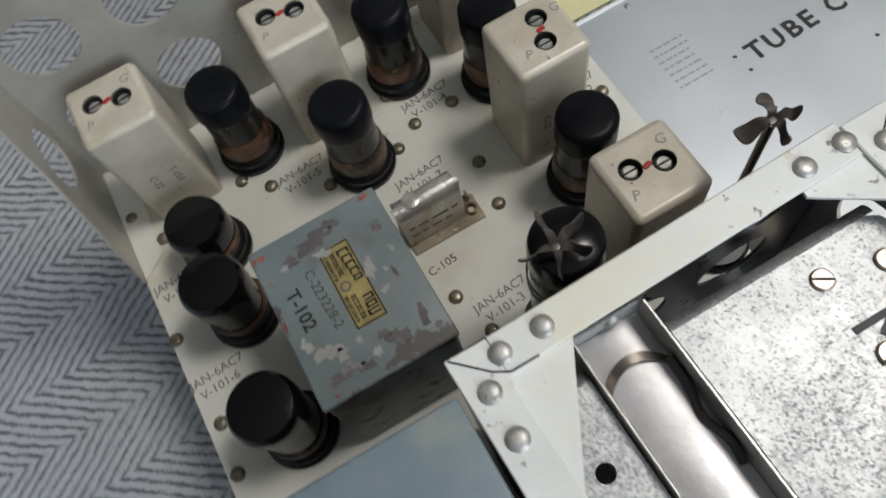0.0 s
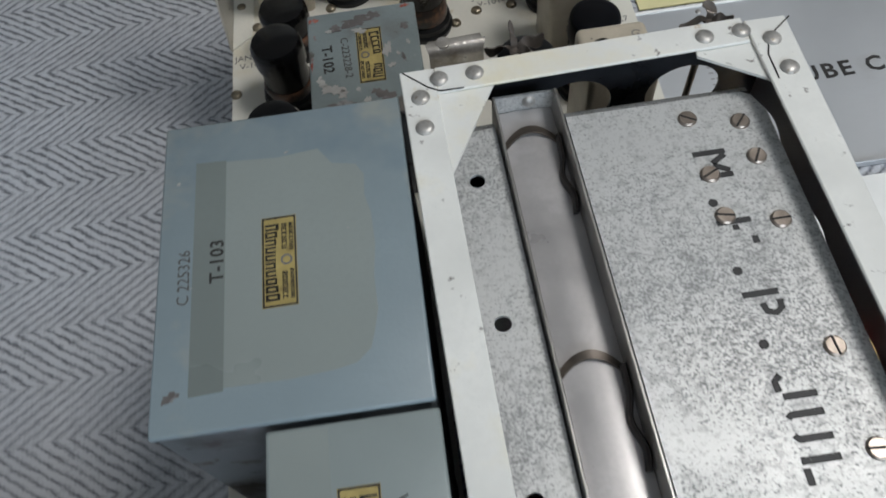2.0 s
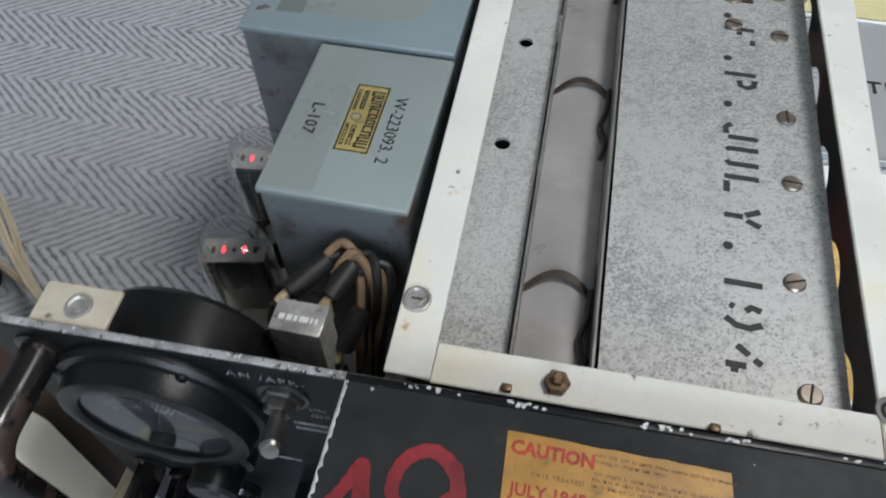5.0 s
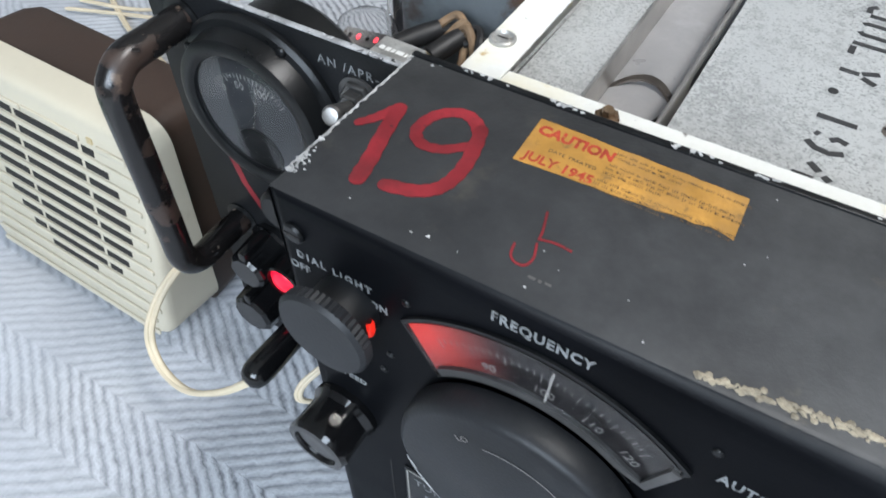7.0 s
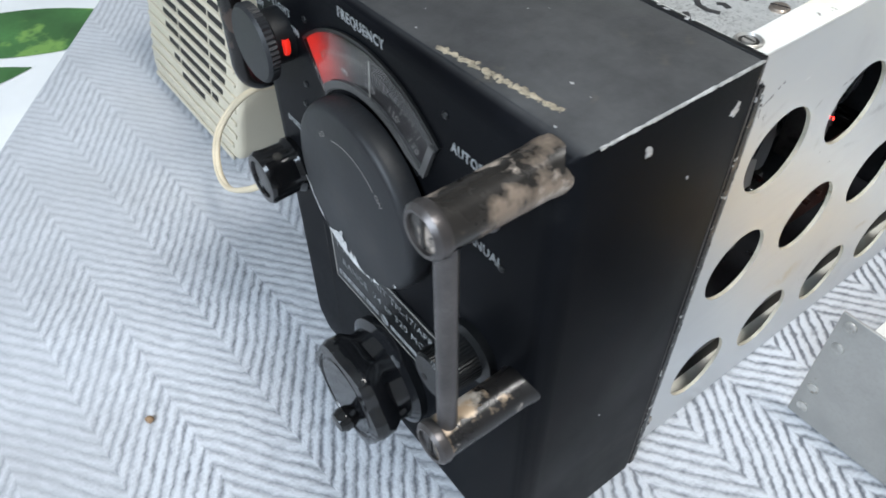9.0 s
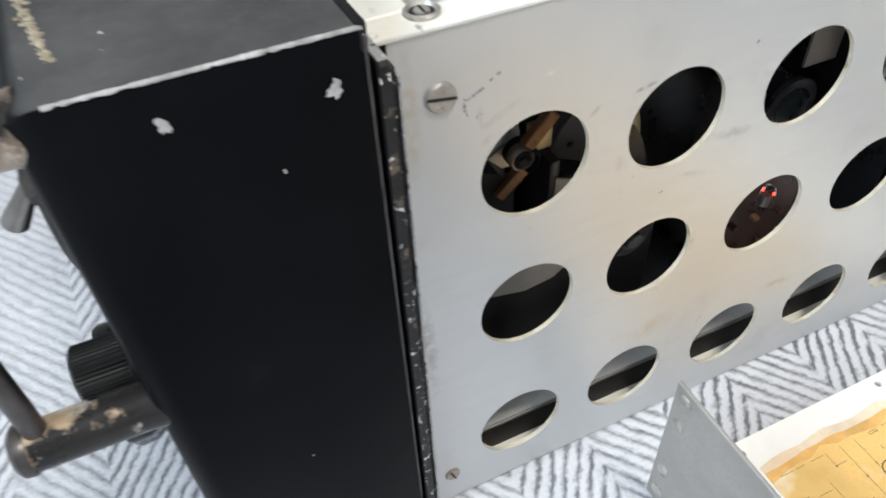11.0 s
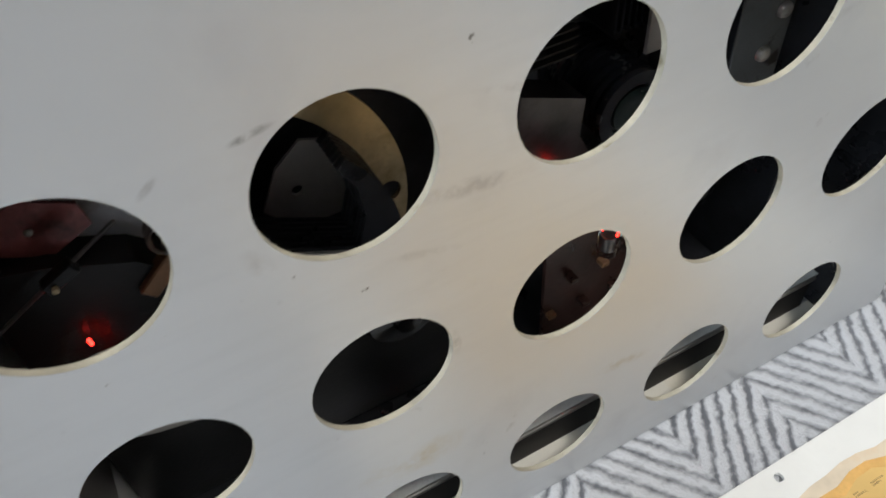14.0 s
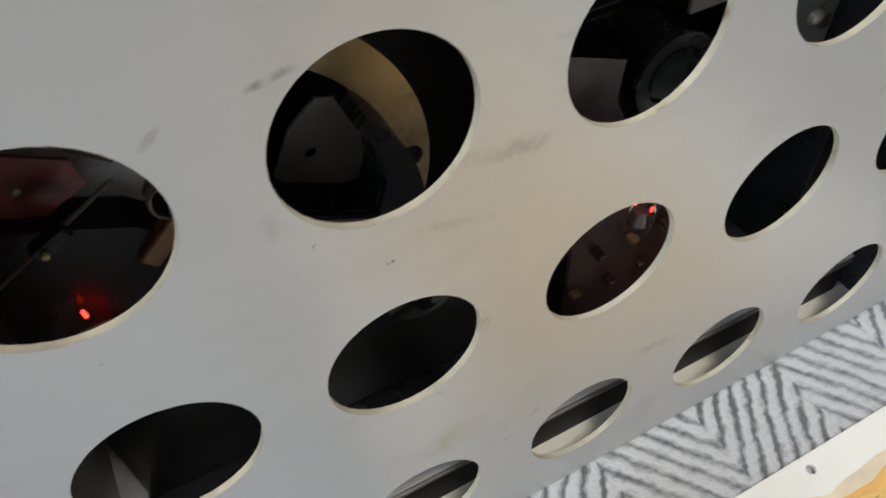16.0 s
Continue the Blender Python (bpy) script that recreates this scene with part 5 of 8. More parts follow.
def dial():
    """Fan-shaped dial window over a big disc knob."""
    cx, cz, ro, ri = 0.0610, 0.1510, 0.0545, 0.0365
    a0, a1 = 48, 132
    arc = lambda r, p, q, n: [(cx + r * math.cos(radians(p + (q - p) * k / n)), cz + r * math.sin(radians(p + (q - p) * k / n))) for k in range(n + 1)]  # noqa: E731
    outer = arc(ro, a0, a1, 24)
    inner = arc(ri, 138, 42, 24)
    y = F - 0.0002
    face = part("dial_window", sheet(outer + inner, [], 0.0003, Matrix.Translation((0, y + 0.0002, 0)) @ TO_FRONT), DIAL_LIT, tuner, "fan-shaped smoky dial window lit red at one end", 0)
    ob = arc(ro + 0.0012, a0 - 1, a1 + 1, 24)
    part("window_frame", sheet(ob + arc(ri - 0.001, 139, 41, 24), [outer + inner], 0.0010, Matrix.Translation((0, y, 0)) @ TO_FRONT), SATIN_BLACK, face, "", 0)
    lip = strokes([arc(ri + 0.0010, 134, 52, 24) + [(cx + 0.0300, cz + 0.0265), (cx + 0.0352, cz + 0.0395)]], 0.0026, 0, 0.0016)
    part("window_lip", lip, DULL_LIP, face).matrix_basis = Matrix.Translation((0, y, 0)) @ TO_FRONT
    tk = bmesh.new()
    for k in range(31):
        a = radians(124 - 70 * k / 30)
        r1 = 0.0486
        r0 = r1 - (0.0034 if k % 5 == 0 else 0.0018)
        b = boxed(r0, r1, -0.00012, 0.00015, 0, 0.0001)
        b.transform(Matrix.Translation((0, y - 0.0002, 0)) @ TO_FRONT @ at(cx, cz, 0) @ Matrix.Rotation(a, 4, "Z"))
        tmp = bpy.data.meshes.new("tmp")
        b.to_mesh(tmp)
        b.free()
        tk.from_mesh(tmp)
        bpy.data.meshes.remove(tmp)
    part("scale_ticks", tk, DIAL_INK, face, smooth=0)
    for txt, a in (("90", 106), ("100", 87), ("110", 69), ("120", 53)):
        m = Matrix.Translation((0, y - 0.0002, 0)) @ TO_FRONT @ at(cx, cz, 0) @ Matrix.Rotation(radians(a - 90), 4, "Z") @ at(-0.0033, 0.0402, 0)
        writing(txt, 0.0040, m, DIAL_INK, face)
    nd = boxed(-0.0003, 0.0003, 0.0385, 0.0520, 0, 0.0002)
    nd.transform(Matrix.Translation((0, y - 0.0006, 0)) @ TO_FRONT @ at(cx, cz, 0) @ Matrix.Rotation(radians(-4), 4, "Z"))
    part("hairline", nd, PALE_INK, face)
    g = part("glass", sheet(outer + inner, [], 0.0002, Matrix.Translation((0, y - 0.0010, 0)) @ TO_FRONT), DIAL_GLASS, face, "", 0)
    g.visible_shadow = False

    knurl = lambda a, n: 1 + (0.006 * math.cos(90 * a) if 2 <= n <= 3 else 0)  # noqa: E731
    m = at_front(0.0615, F, 0.1505)
    k = part("tuning_knob", lathe([(0.0325, 0.0016), (0.0350, 0.0020), (0.0352, 0.0032), (0.0352, 0.0070), (0.0348, 0.0090), (0.0340, 0.0103), (0.0326, 0.0110), (0, 0.0112)], m, 180, knurl), KNOB, tuner, "large flat black tuning knob with flaked rim")
    part("knob_shaft", lathe([(0.012, 0), (0.012, 0.002)], m, 24), SATIN_BLACK, k)
    rng = random.Random(8)
    fl = bmesh.new()
    for a0_, a1_, deep in ((196, 228, 0.0024), (234, 278, 0.0095), (279, 284, 0.0022), (288, 295, 0.0018), (318, 321, 0.0012)):
        n = max(6, int((a1_ - a0_) * 1.2))
        d = 0.5
        vs = []
        for q, a in enumerate(np.linspace(a0_, a1_, n)):
            d = min(1.0, max(0.25, d + rng.uniform(-0.28, 0.28)))
            e = 0.00035 + deep * d * min(1, 4 * q / n, 4 * (n - 1 - q) / n)
            for r in (0.0333, 0.0333 - e):
                vs.append(fl.verts.new((r * math.cos(radians(a)), r * math.sin(radians(a)), 0.01125)))
        for q in range(n - 1):
            fl.faces.new((vs[2 * q], vs[2 * q + 2], vs[2 * q + 3], vs[2 * q + 1]))
    bmesh.ops.recalc_face_normals(fl, faces=fl.faces[:])
    fl.transform(m)
    part("flaked_paint", fl, BARE, k, "bare metal where the paint has flaked", 0)
    cv = strokes([[(0.0225 * math.cos(radians(a)), 0.0225 * math.sin(radians(a))) for a in range(44, 116, 6)]], 0.0004, 0.0112, 0.0113)
    cv.transform(m)
    part("arrow_line", cv, DIAL_INK, k)
    writing("ON", 0.0032, m @ at(0.0165, 0.0150, 0.0113) @ Matrix.Rotation(radians(-52), 4, "Z"), DIAL_INK, k)
    writing("LO", 0.0032, m @ at(-0.0150, 0.0185, 0.0113) @ Matrix.Rotation(radians(30), 4, "Z"), DIAL_INK, k)


dial()
for txt, size, x, z, w, sp in (("FREQUENCY", 0.0048, 0.0475, 0.2097, 0.84, 1.12), ("AUTOSWEEP", 0.0047, 0.1035, 0.1937, 0.84, 1.10), ("MANUAL", 0.0050, 0.1080, 0.1655, 0.90, 1.05), ("DIAL LIGHT", 0.0038, -0.0105, 0.1942, 0.92, 1.38), ("OFF", 0.0040, -0.0135, 0.1888, 0.9, 1.1), ("ON", 0.0040, 0.0125, 0.1888, 0.9, 1.1), ("SPEED", 0.0036, -0.0035, 0.1430, 1.0, 1.15)):
    writing(txt, size, front_text(x, F - 0.0001, z, w), WHITE_INK, box, sp, 0.00012)
toggle(tuner, 0.1176, F, 0.1836, (0.1152, F - 0.0130, 0.1722), "bat-handle toggle switch with a nickel nut")


def right_handle():
    x, z1, z0, y1 = 0.1380, 0.2095, 0.1205, -0.1083
    n = F - y1
    top = part("pull_handle", lathe([(0.0078, -0.004), (0.0070, 0.0015), (0.0068, n - 0.0030), (0.0070, n - 0.0020), (0.0071, n + 0.0002), (0.0062, n + 0.0014), (0, n + 0.0014)], at_front(x, F, z1), 32), HANDLE_BARE, tuner, "worn black pull handle rubbed to bare metal")
    part("handle_foot", lathe([(0.0078, -0.004), (0.0070, 0.0015), (0.0068, n - 0.0030), (0.0070, n + 0.0002), (0.0062, n + 0.0014), (0, n + 0.0014)], at_front(x, F, z0), 32), HANDLE, top)
    for z in (z1, z0):
        part("collar", lathe([(0.0071, 0), (0.0074, 0.0008), (0.0072, 0.0030), (0.0060, 0.0042), (0.0052, 0.0040), (0.0050, 0.0030)], at_front(x, y1 + 0.0018, z), 32), STEEL, top)
        part("slot", boxed(x - 0.0006, x + 0.0006, y1 - 0.0018, y1 - 0.0011, z - 0.0044, z + 0.0044), SLOT, top)
    part("grip_bar", lathe([(0.0031, 0), (0.0031, z1 - z0 - 0.0125)], at(x, y1 + 0.0048, z0 + 0.0062), 24), STEEL, top)


right_handle()


def box_knobs():
    knurl = lambda a, n: 1 + (0.018 * math.cos(48 * a) if 3 <= n <= 4 else 0)  # noqa: E731
    m = at_front(0.0058, F, 0.1850)
    k = part("dial_light_knob", lathe([(0.0098, 0), (0.0098, 0.0068), (0.0104, 0.0076), (0.0138, 0.0088), (0.0140, 0.0120), (0.0130, 0.0132), (0, 0.0134)], m, 96, knurl), KNOB, tuner, "knurled black disc knob with a red lamp behind it")
    part("lamp_glow", lathe([(0.0012, -0.0030), (0.0017, -0.0015), (0.0017, 0.0015), (0.0012, 0.0030), (0, 0.0031)], m @ at(0.0090, 0.0004, 0.0040) @ Matrix.Rotation(radians(90), 4, "X"), 16), LAMP_RED, k)
    scal = lambda a, n: 1 + (0.050 * math.cos(6 * a) if n in (2, 3, 4) else 0)  # noqa: E731
    m = at_front(-0.0028, F, 0.1200)
    k = part("speed_knob", lathe([(0.0120, 0), (0.0122, 0.0025), (0.0106, 0.0045), (0.0108, 0.0130), (0.0112, 0.0160), (0.0106, 0.0176), (0.0082, 0.0178), (0.0078, 0.0168), (0, 0.0168)], m, 96, scal), GLOSS_BLACK, tuner, "glossy black fluted speed knob")
    part("set_screw", lathe([(0.0020, 0), (0.0020, 0.0004), (0, 0.0003)], Matrix.Translation((0.0008, F - 0.010, 0.1303)) @ Matrix.Rotation(radians(25), 4, "Y"), 16), CHROME, k)
    scal6 = lambda a, n: 1 + (0.055 * math.cos(6 * a) if n in (3, 4, 5, 6) else 0)  # noqa: E731
    m = at_front(0.0612, F, 0.0445) @ Matrix.Diagonal((1.10, 1.10, 1, 1))
    k = part("crank_knob", lathe([(0.0235, 0), (0.0240, 0.0040), (0.0205, 0.0060), (0.0200, 0.0120), (0.0228, 0.0165), (0.0232, 0.0230), (0.0222, 0.0254), (0.0190, 0.0258), (0.0184, 0.0250), (0.0172, 0.0250), (0.0166, 0.0256), (0, 0.0258)], m, 96, scal6), CRANK_BLACK, tuner, "large black six-lobed crank knob with a spinner")
    part("spinner", lathe([(0.0022, 0.0276), (0.0034, 0.0290), (0.0048, 0.0325), (0.0050, 0.0360), (0.0038, 0.0385), (0, 0.0392)], m @ at(0.0075, -0.0020, -0.0035), 24), GLOSS_BLACK, k)
    part("spinner_post", lathe([(0.0028, 0.0256), (0.0028, 0.0280), (0.0020, 0.0284)], m @ at(0.0075, -0.0020, -0.0020), 20), CHROME, k)
    part("set_screw", lathe([(0.0019, 0), (0.0019, 0.0003), (0, 0.0002)], m @ at(0.0208, 0.002, 0.011) @ SIDE, 16), SLOT, k)
    flut = lambda a, n: 1 + (0.016 * math.cos(45 * a) if n in (2, 3) else 0)  # noqa: E731
    m = at_front(0.1165, F, 0.1170)
    k = part("trimmer_knob", lathe([(0.0118, 0), (0.0118, 0.003), (0.0088, 0.0040), (0.0088, 0.0180), (0.0080, 0.0190), (0, 0.0190)], m, 180, flut), SATIN_BLACK, tuner, "ribbed black cylindrical knob")
    part("shaft_hole", lathe([(0.0014, 0), (0.0014, 0.0002), (0, 0.0002)], m @ at(-0.003, -0.003, 0.019), 14), SLOT, k)
    for x, z, r in ((-0.0095, 0.2040, 0.0033), (0.1385, 0.0300, 0.0033)):
        s = part("box_screw", lathe([(r, 0), (r, 0.0008), (r * 0.8, 0.0014), (0, 0.0014)], at_front(x, F, z), 20), SATIN_BLACK, box)
        part("slot", boxed(x - r * 0.8, x + r * 0.8, F - 0.0016, F - 0.0013, z - 0.0004, z + 0.0004), SLOT, s)
    for x, z in ((0.0245, 0.1985), (0.0180, 0.1700), (0.1010, 0.2040), (0.1000, 0.1520), (0.1040, 0.1490), (0.0240, 0.1190), (0.0150, 0.1600), (0.1270, 0.1660)):
        part("panel_rivet", dome(0.0013, 0.0007, at_front(x, F, z), 12), SATIN_BLACK, box)


box_knobs()


def name_plate():
    x0, x1, z0, z1 = 0.0195, 0.1045, 0.0700, 0.1020
    pl = part("name_plate", boxed(x0, x1, F - 0.0008, F, z0, z1, 0.0003, 1), SATIN_BLACK, tuner, "black name plate with pale engraved lettering")
    y = F - 0.0009
    m = Matrix.Translation((0, y, 0)) @ TO_FRONT
    e = 0.0007
    bars([(x0 + 0.001, x1 - 0.001, z0 + 0.001, z0 + 0.001 + e), (x0 + 0.001, x1 - 0.001, z1 - 0.001 - e, z1 - 0.001), (x0 + 0.001, x0 + 0.001 + e, z0 + 0.001, z1 - 0.001), (x1 - 0.001 - e, x1 - 0.001, z0 + 0.001, z1 - 0.001)], PALE_INK, pl, m, name="plate_border")
    writing("TUNING UNIT TN-17/APR-4", 0.0056, front_text(x0 + 0.004, y, z1 - 0.0092, 0.98), WHITE_INK, pl, 1.12)
    writing("RANGE  74 to 320 MC", 0.0056, front_text(x0 + 0.008, y, z1 - 0.0182, 1.0), WHITE_INK, pl, 1.12)
    bars([(x0 + 0.004, x0 + 0.024, z0 + 0.0046, z0 + 0.0078), (x0 + 0.0255, x0 + 0.0350, z0 + 0.0046, z0 + 0.0074), (x0 + 0.0440, x0 + 0.0760, z0 + 0.0046, z0 + 0.0074)], WHITE_INK, pl, m)
    part("inspection_mark", lathe([(0.0028, 0), (0.0028, 0.0001), (0, 0.0001)], at_front(x0 + 0.0395, y, z0 + 0.006), 20), WHITE_INK, pl)


name_plate()


def tuner_body():
    y0, y1 = 0.0085, 0.2425
    turn = lambda pts: [(x + (0.245 - y) * LEAN, y) for x, y in pts]  # noqa: E731
    hl = [ring_of(0.0085, y, 0.0030, 20) for y in (0.2190, 0.1605, 0.102)]
    left = part("top_plate", sheet(turn([(-0.0050, y0), (0.0190, y0), (0.0190, y1), (0.002, y1 - 0.0005), (-0.0030, y1 - 0.003)]), hl, 0.0012, at(0, 0, TZ - 0.0012)), ZINC_DULL, tuner, "narrow galvanised top strip with round holes", 0)
    right = part("top_plate", sheet(turn([(0.0468, y0), (0.1200, y0), (0.1216, y1 - 0.080), (0.1222, y1 - 0.010), (0.1190, y1 - 0.002), (0.1155, y1), (0.0468, y1)]), [], 0.0012, at(0, 0, TZ - 0.0012)), ZINC, tuner, "wide galvanised top plate stencilled in black", 0)
    # Rounded rear edges turned down.
    for x0, x1, m in ((-0.003, 0.0190, ZINC_DULL), (0.0468, 0.1185, ZINC)):
        bm = bmesh.new()
        prev = None
        for k in range(7):
            a = radians(90 * k / 6)
            yy, zz = y1 + 0.004 * math.sin(a), TZ - 0.004 + 0.004 * math.cos(a)
            row = [bm.verts.new((x, yy, zz)) for x in (x0, x1)]
            if prev:
                bm.faces.new((prev[0], prev[1], row[1], row[0]))
            prev = row
        row = [bm.verts.new((x, y1 + 0.004, TZ - 0.05)) for x in (x0, x1)]
        bm.faces.new((prev[0], prev[1], row[1], row[0]))
        bmesh.ops.solidify(bm, geom=bm.faces[:], thickness=0.001)
        part("rear_edge", bm, m, tuner)
    # The channel with its polished slide.
    for x in (0.0196, 0.0440):
        part("channel_wall", leaned(boxed(x, x + 0.0011, 0.0095, 0.2540, 0.120, 0.1990, 0.0003, 1), 0.2500), TIN, tuner)
    part("channel_end", boxed(0.0202, 0.0446, 0.2545, 0.2555, 0.120, 0.1965), ZINC_DULL, tuner)
    part("end_screw", dome(0.0028, 0.0016, at(0.0345, 0.2545, 0.1925) @ FRONT), RIVET, tuner)
    bm = bmesh.new()
    prev = None
    for k in range(13):
        t = k / 12
        x = 0.0208 + 0.0231 * t
        z = 0.1868 + 0.0010 * (1 - (2 * t - 1) ** 2)
        row = [bm.verts.new((x + (0.250 - yy) * LEAN, yy, z)) for yy in np.linspace(0.0095, 0.2542, 24)]
        if prev:
            for i in range(23):
                bm.faces.new((prev[i], row[i], row[i + 1], prev[i + 1]))
        prev = row
    bmesh.ops.recalc_face_normals(bm, faces=bm.faces[:])
    part("slide", bm, TROUGH, tuner, "polished curved metal slide in the channel")
    for y in (0.2395, 0.1440, 0.0480):
        pts = [(0.0209 + 0.0229 * t + (0.250 - y) * LEAN, y + 0.006 * (1 - (2 * t - 1) ** 2) - 0.003, 0.1868 + 0.0036 * (1 - (2 * t - 1) ** 2)) for t in np.linspace(0, 1, 9)]
        bm = bmesh.new()
        rows = [[bm.verts.new((px, py + w, pz)) for w in (-0.0016, 0.0016)] for px, py, pz in pts]
        for a, b in zip(rows, rows[1:]):
            bm.faces.new((a[0], b[0], b[1], a[1]))
        bmesh.ops.recalc_face_normals(bm, faces=bm.faces[:])
        bmesh.ops.solidify(bm, geom=bm.faces[:], thickness=0.0009)
        part("spring_band", bm, BAND, tuner)
        # The bent contact spring beside it.
        d = (0.250 - y) * LEAN
        pts = [(0.0428 + d, y - 0.002, 0.1900), (0.0428 + d, y - 0.012, 0.1888), (0.0410 + d, y - 0.021, 0.1885), (0.0436 + d, y - 0.030, 0.1888), (0.0428 + d, y - 0.037, 0.1880)]
        part("contact_spring", sweep(pts, 0.0010, 8, flat=2.4), DARK_SPRING, tuner)
    # Screws.
    for x, y, a in ((0.0920, 0.2330, -32), (0.1110, 0.2285, 50), (0.1120, 0.2120, 60), (0.0930, 0.2070, 25), (0.0930, 0.1890, -12), (0.1115, 0.1845, 0), (0.1122, 0.1362, 95), (0.1127, 0.1030, -4), (0.1115, 0.0600, 20), (0.1140, 0.0205, 80)):
        s = part("plate_screw", lathe([(0.0036, 0), (0.0036, 0.0006), (0.0030, 0.0012), (0, 0.0012)], at(x, y, TZ), 22), SCREW, right)
        g = boxed(-0.0033, 0.0033, -0.0004, 0.0004, 0.0011, 0.0013)
        g.transform(at(x, y, TZ) @ Matrix.Rotation(radians(a), 4, "Z"))
        part("slot", g, SLOT, s)
    # Stencilled marking, read from the receiver's left; strokes broken as a stencil leaves them.
    glyphs = {
        "M": [[(0, 0), (0, 1)], [(0.12, 0.95), (0.40, 0.50)], [(0.46, 0.50), (0.72, 0.95)], [(0.85, 0), (0.85, 1)]],
        "F": [[(0, 0), (0, 1)], [(0.12, 0.5), (0.30, 0.5)], [(0.55, 0.93), (0.80, 0.93)]],
        "P": [[(0, 0), (0, 1)], [(0.25, 0.95), (0.50, 0.93), (0.62, 0.75), (0.55, 0.52), (0.30, 0.46)]],
        "J": [[(0.62, 1), (0.62, 0.12)], [(0.48, 0.06), (0.20, 0.04), (0.05, 0.22)]],
        "U": [[(0, 1), (0, 0.15), (0.08, 0.06)], [(0.62, 1), (0.62, 0.15), (0.50, 0.06)]],
        "L": [[(0, 0), (0, 1)], [(0.18, 0.07), (0.60, 0.07)]],
        "Y": [[(0.28, 0), (0.28, 0.52)], [(0.22, 0.58), (0.02, 1)], [(0.40, 0.62), (0.58, 1)]],
        "1": [[(0.2, 0), (0.2, 1)]],
        "9": [[(0.06, 0.14), (0.10, 0.26)], [(0.20, 0.55), (0.06, 0.70), (0.14, 0.95)], [(0.46, 0.04), (0.66, 0.30), (0.70, 0.65), (0.55, 0.96)]],
        "4": [[(0.06, 0.32), (0.30, 0.62)], [(0.40, 0.74), (0.52, 0.92)], [(0.62, 0.04), (0.62, 0.55)], [(0.72, 0.26), (0.84, 0.26)]],
    }
    hgt = 0.0122
    for ch, y in (("M", 0.2165), ("F", 0.1865), ("P", 0.1580), ("J", 0.1300), ("U", 0.1165), ("L", 0.1025), ("Y", 0.0880), ("1", 0.0590), ("9", 0.0485), ("4", 0.0340)):
        lines = [[(v * hgt, -u * hgt) for u, v in ln] for ln in glyphs[ch]]
        bm = strokes(lines, 0.0023, 0, 0.00012)
        bm.transform(at(0.0892, y, TZ))
        part("stencil_letter", bm, STENCIL, right)
    for y in (0.1950, 0.1672, 0.1402, 0.0712):
        part("stencil_dot", lathe([(0.0017, 0), (0.0017, 0.00012), (0, 0.00012)], at(0.0905, y, TZ), 16), STENCIL, right)
    # Inner body: plates added to keep the bay dark; near black carries its shade.
    part("body_wall", boxed(-0.0025, -0.0013, 0.019, 0.2405, 0.0206, TZ - 0.0013), ZINC_DULL, tuner)
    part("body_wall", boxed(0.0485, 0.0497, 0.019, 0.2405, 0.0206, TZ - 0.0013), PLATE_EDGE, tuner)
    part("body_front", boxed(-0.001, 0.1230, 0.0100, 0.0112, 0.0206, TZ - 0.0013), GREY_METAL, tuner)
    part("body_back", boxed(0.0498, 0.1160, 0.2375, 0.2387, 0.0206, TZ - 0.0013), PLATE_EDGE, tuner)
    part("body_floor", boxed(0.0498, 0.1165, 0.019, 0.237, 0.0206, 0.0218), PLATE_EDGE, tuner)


tuner_body()


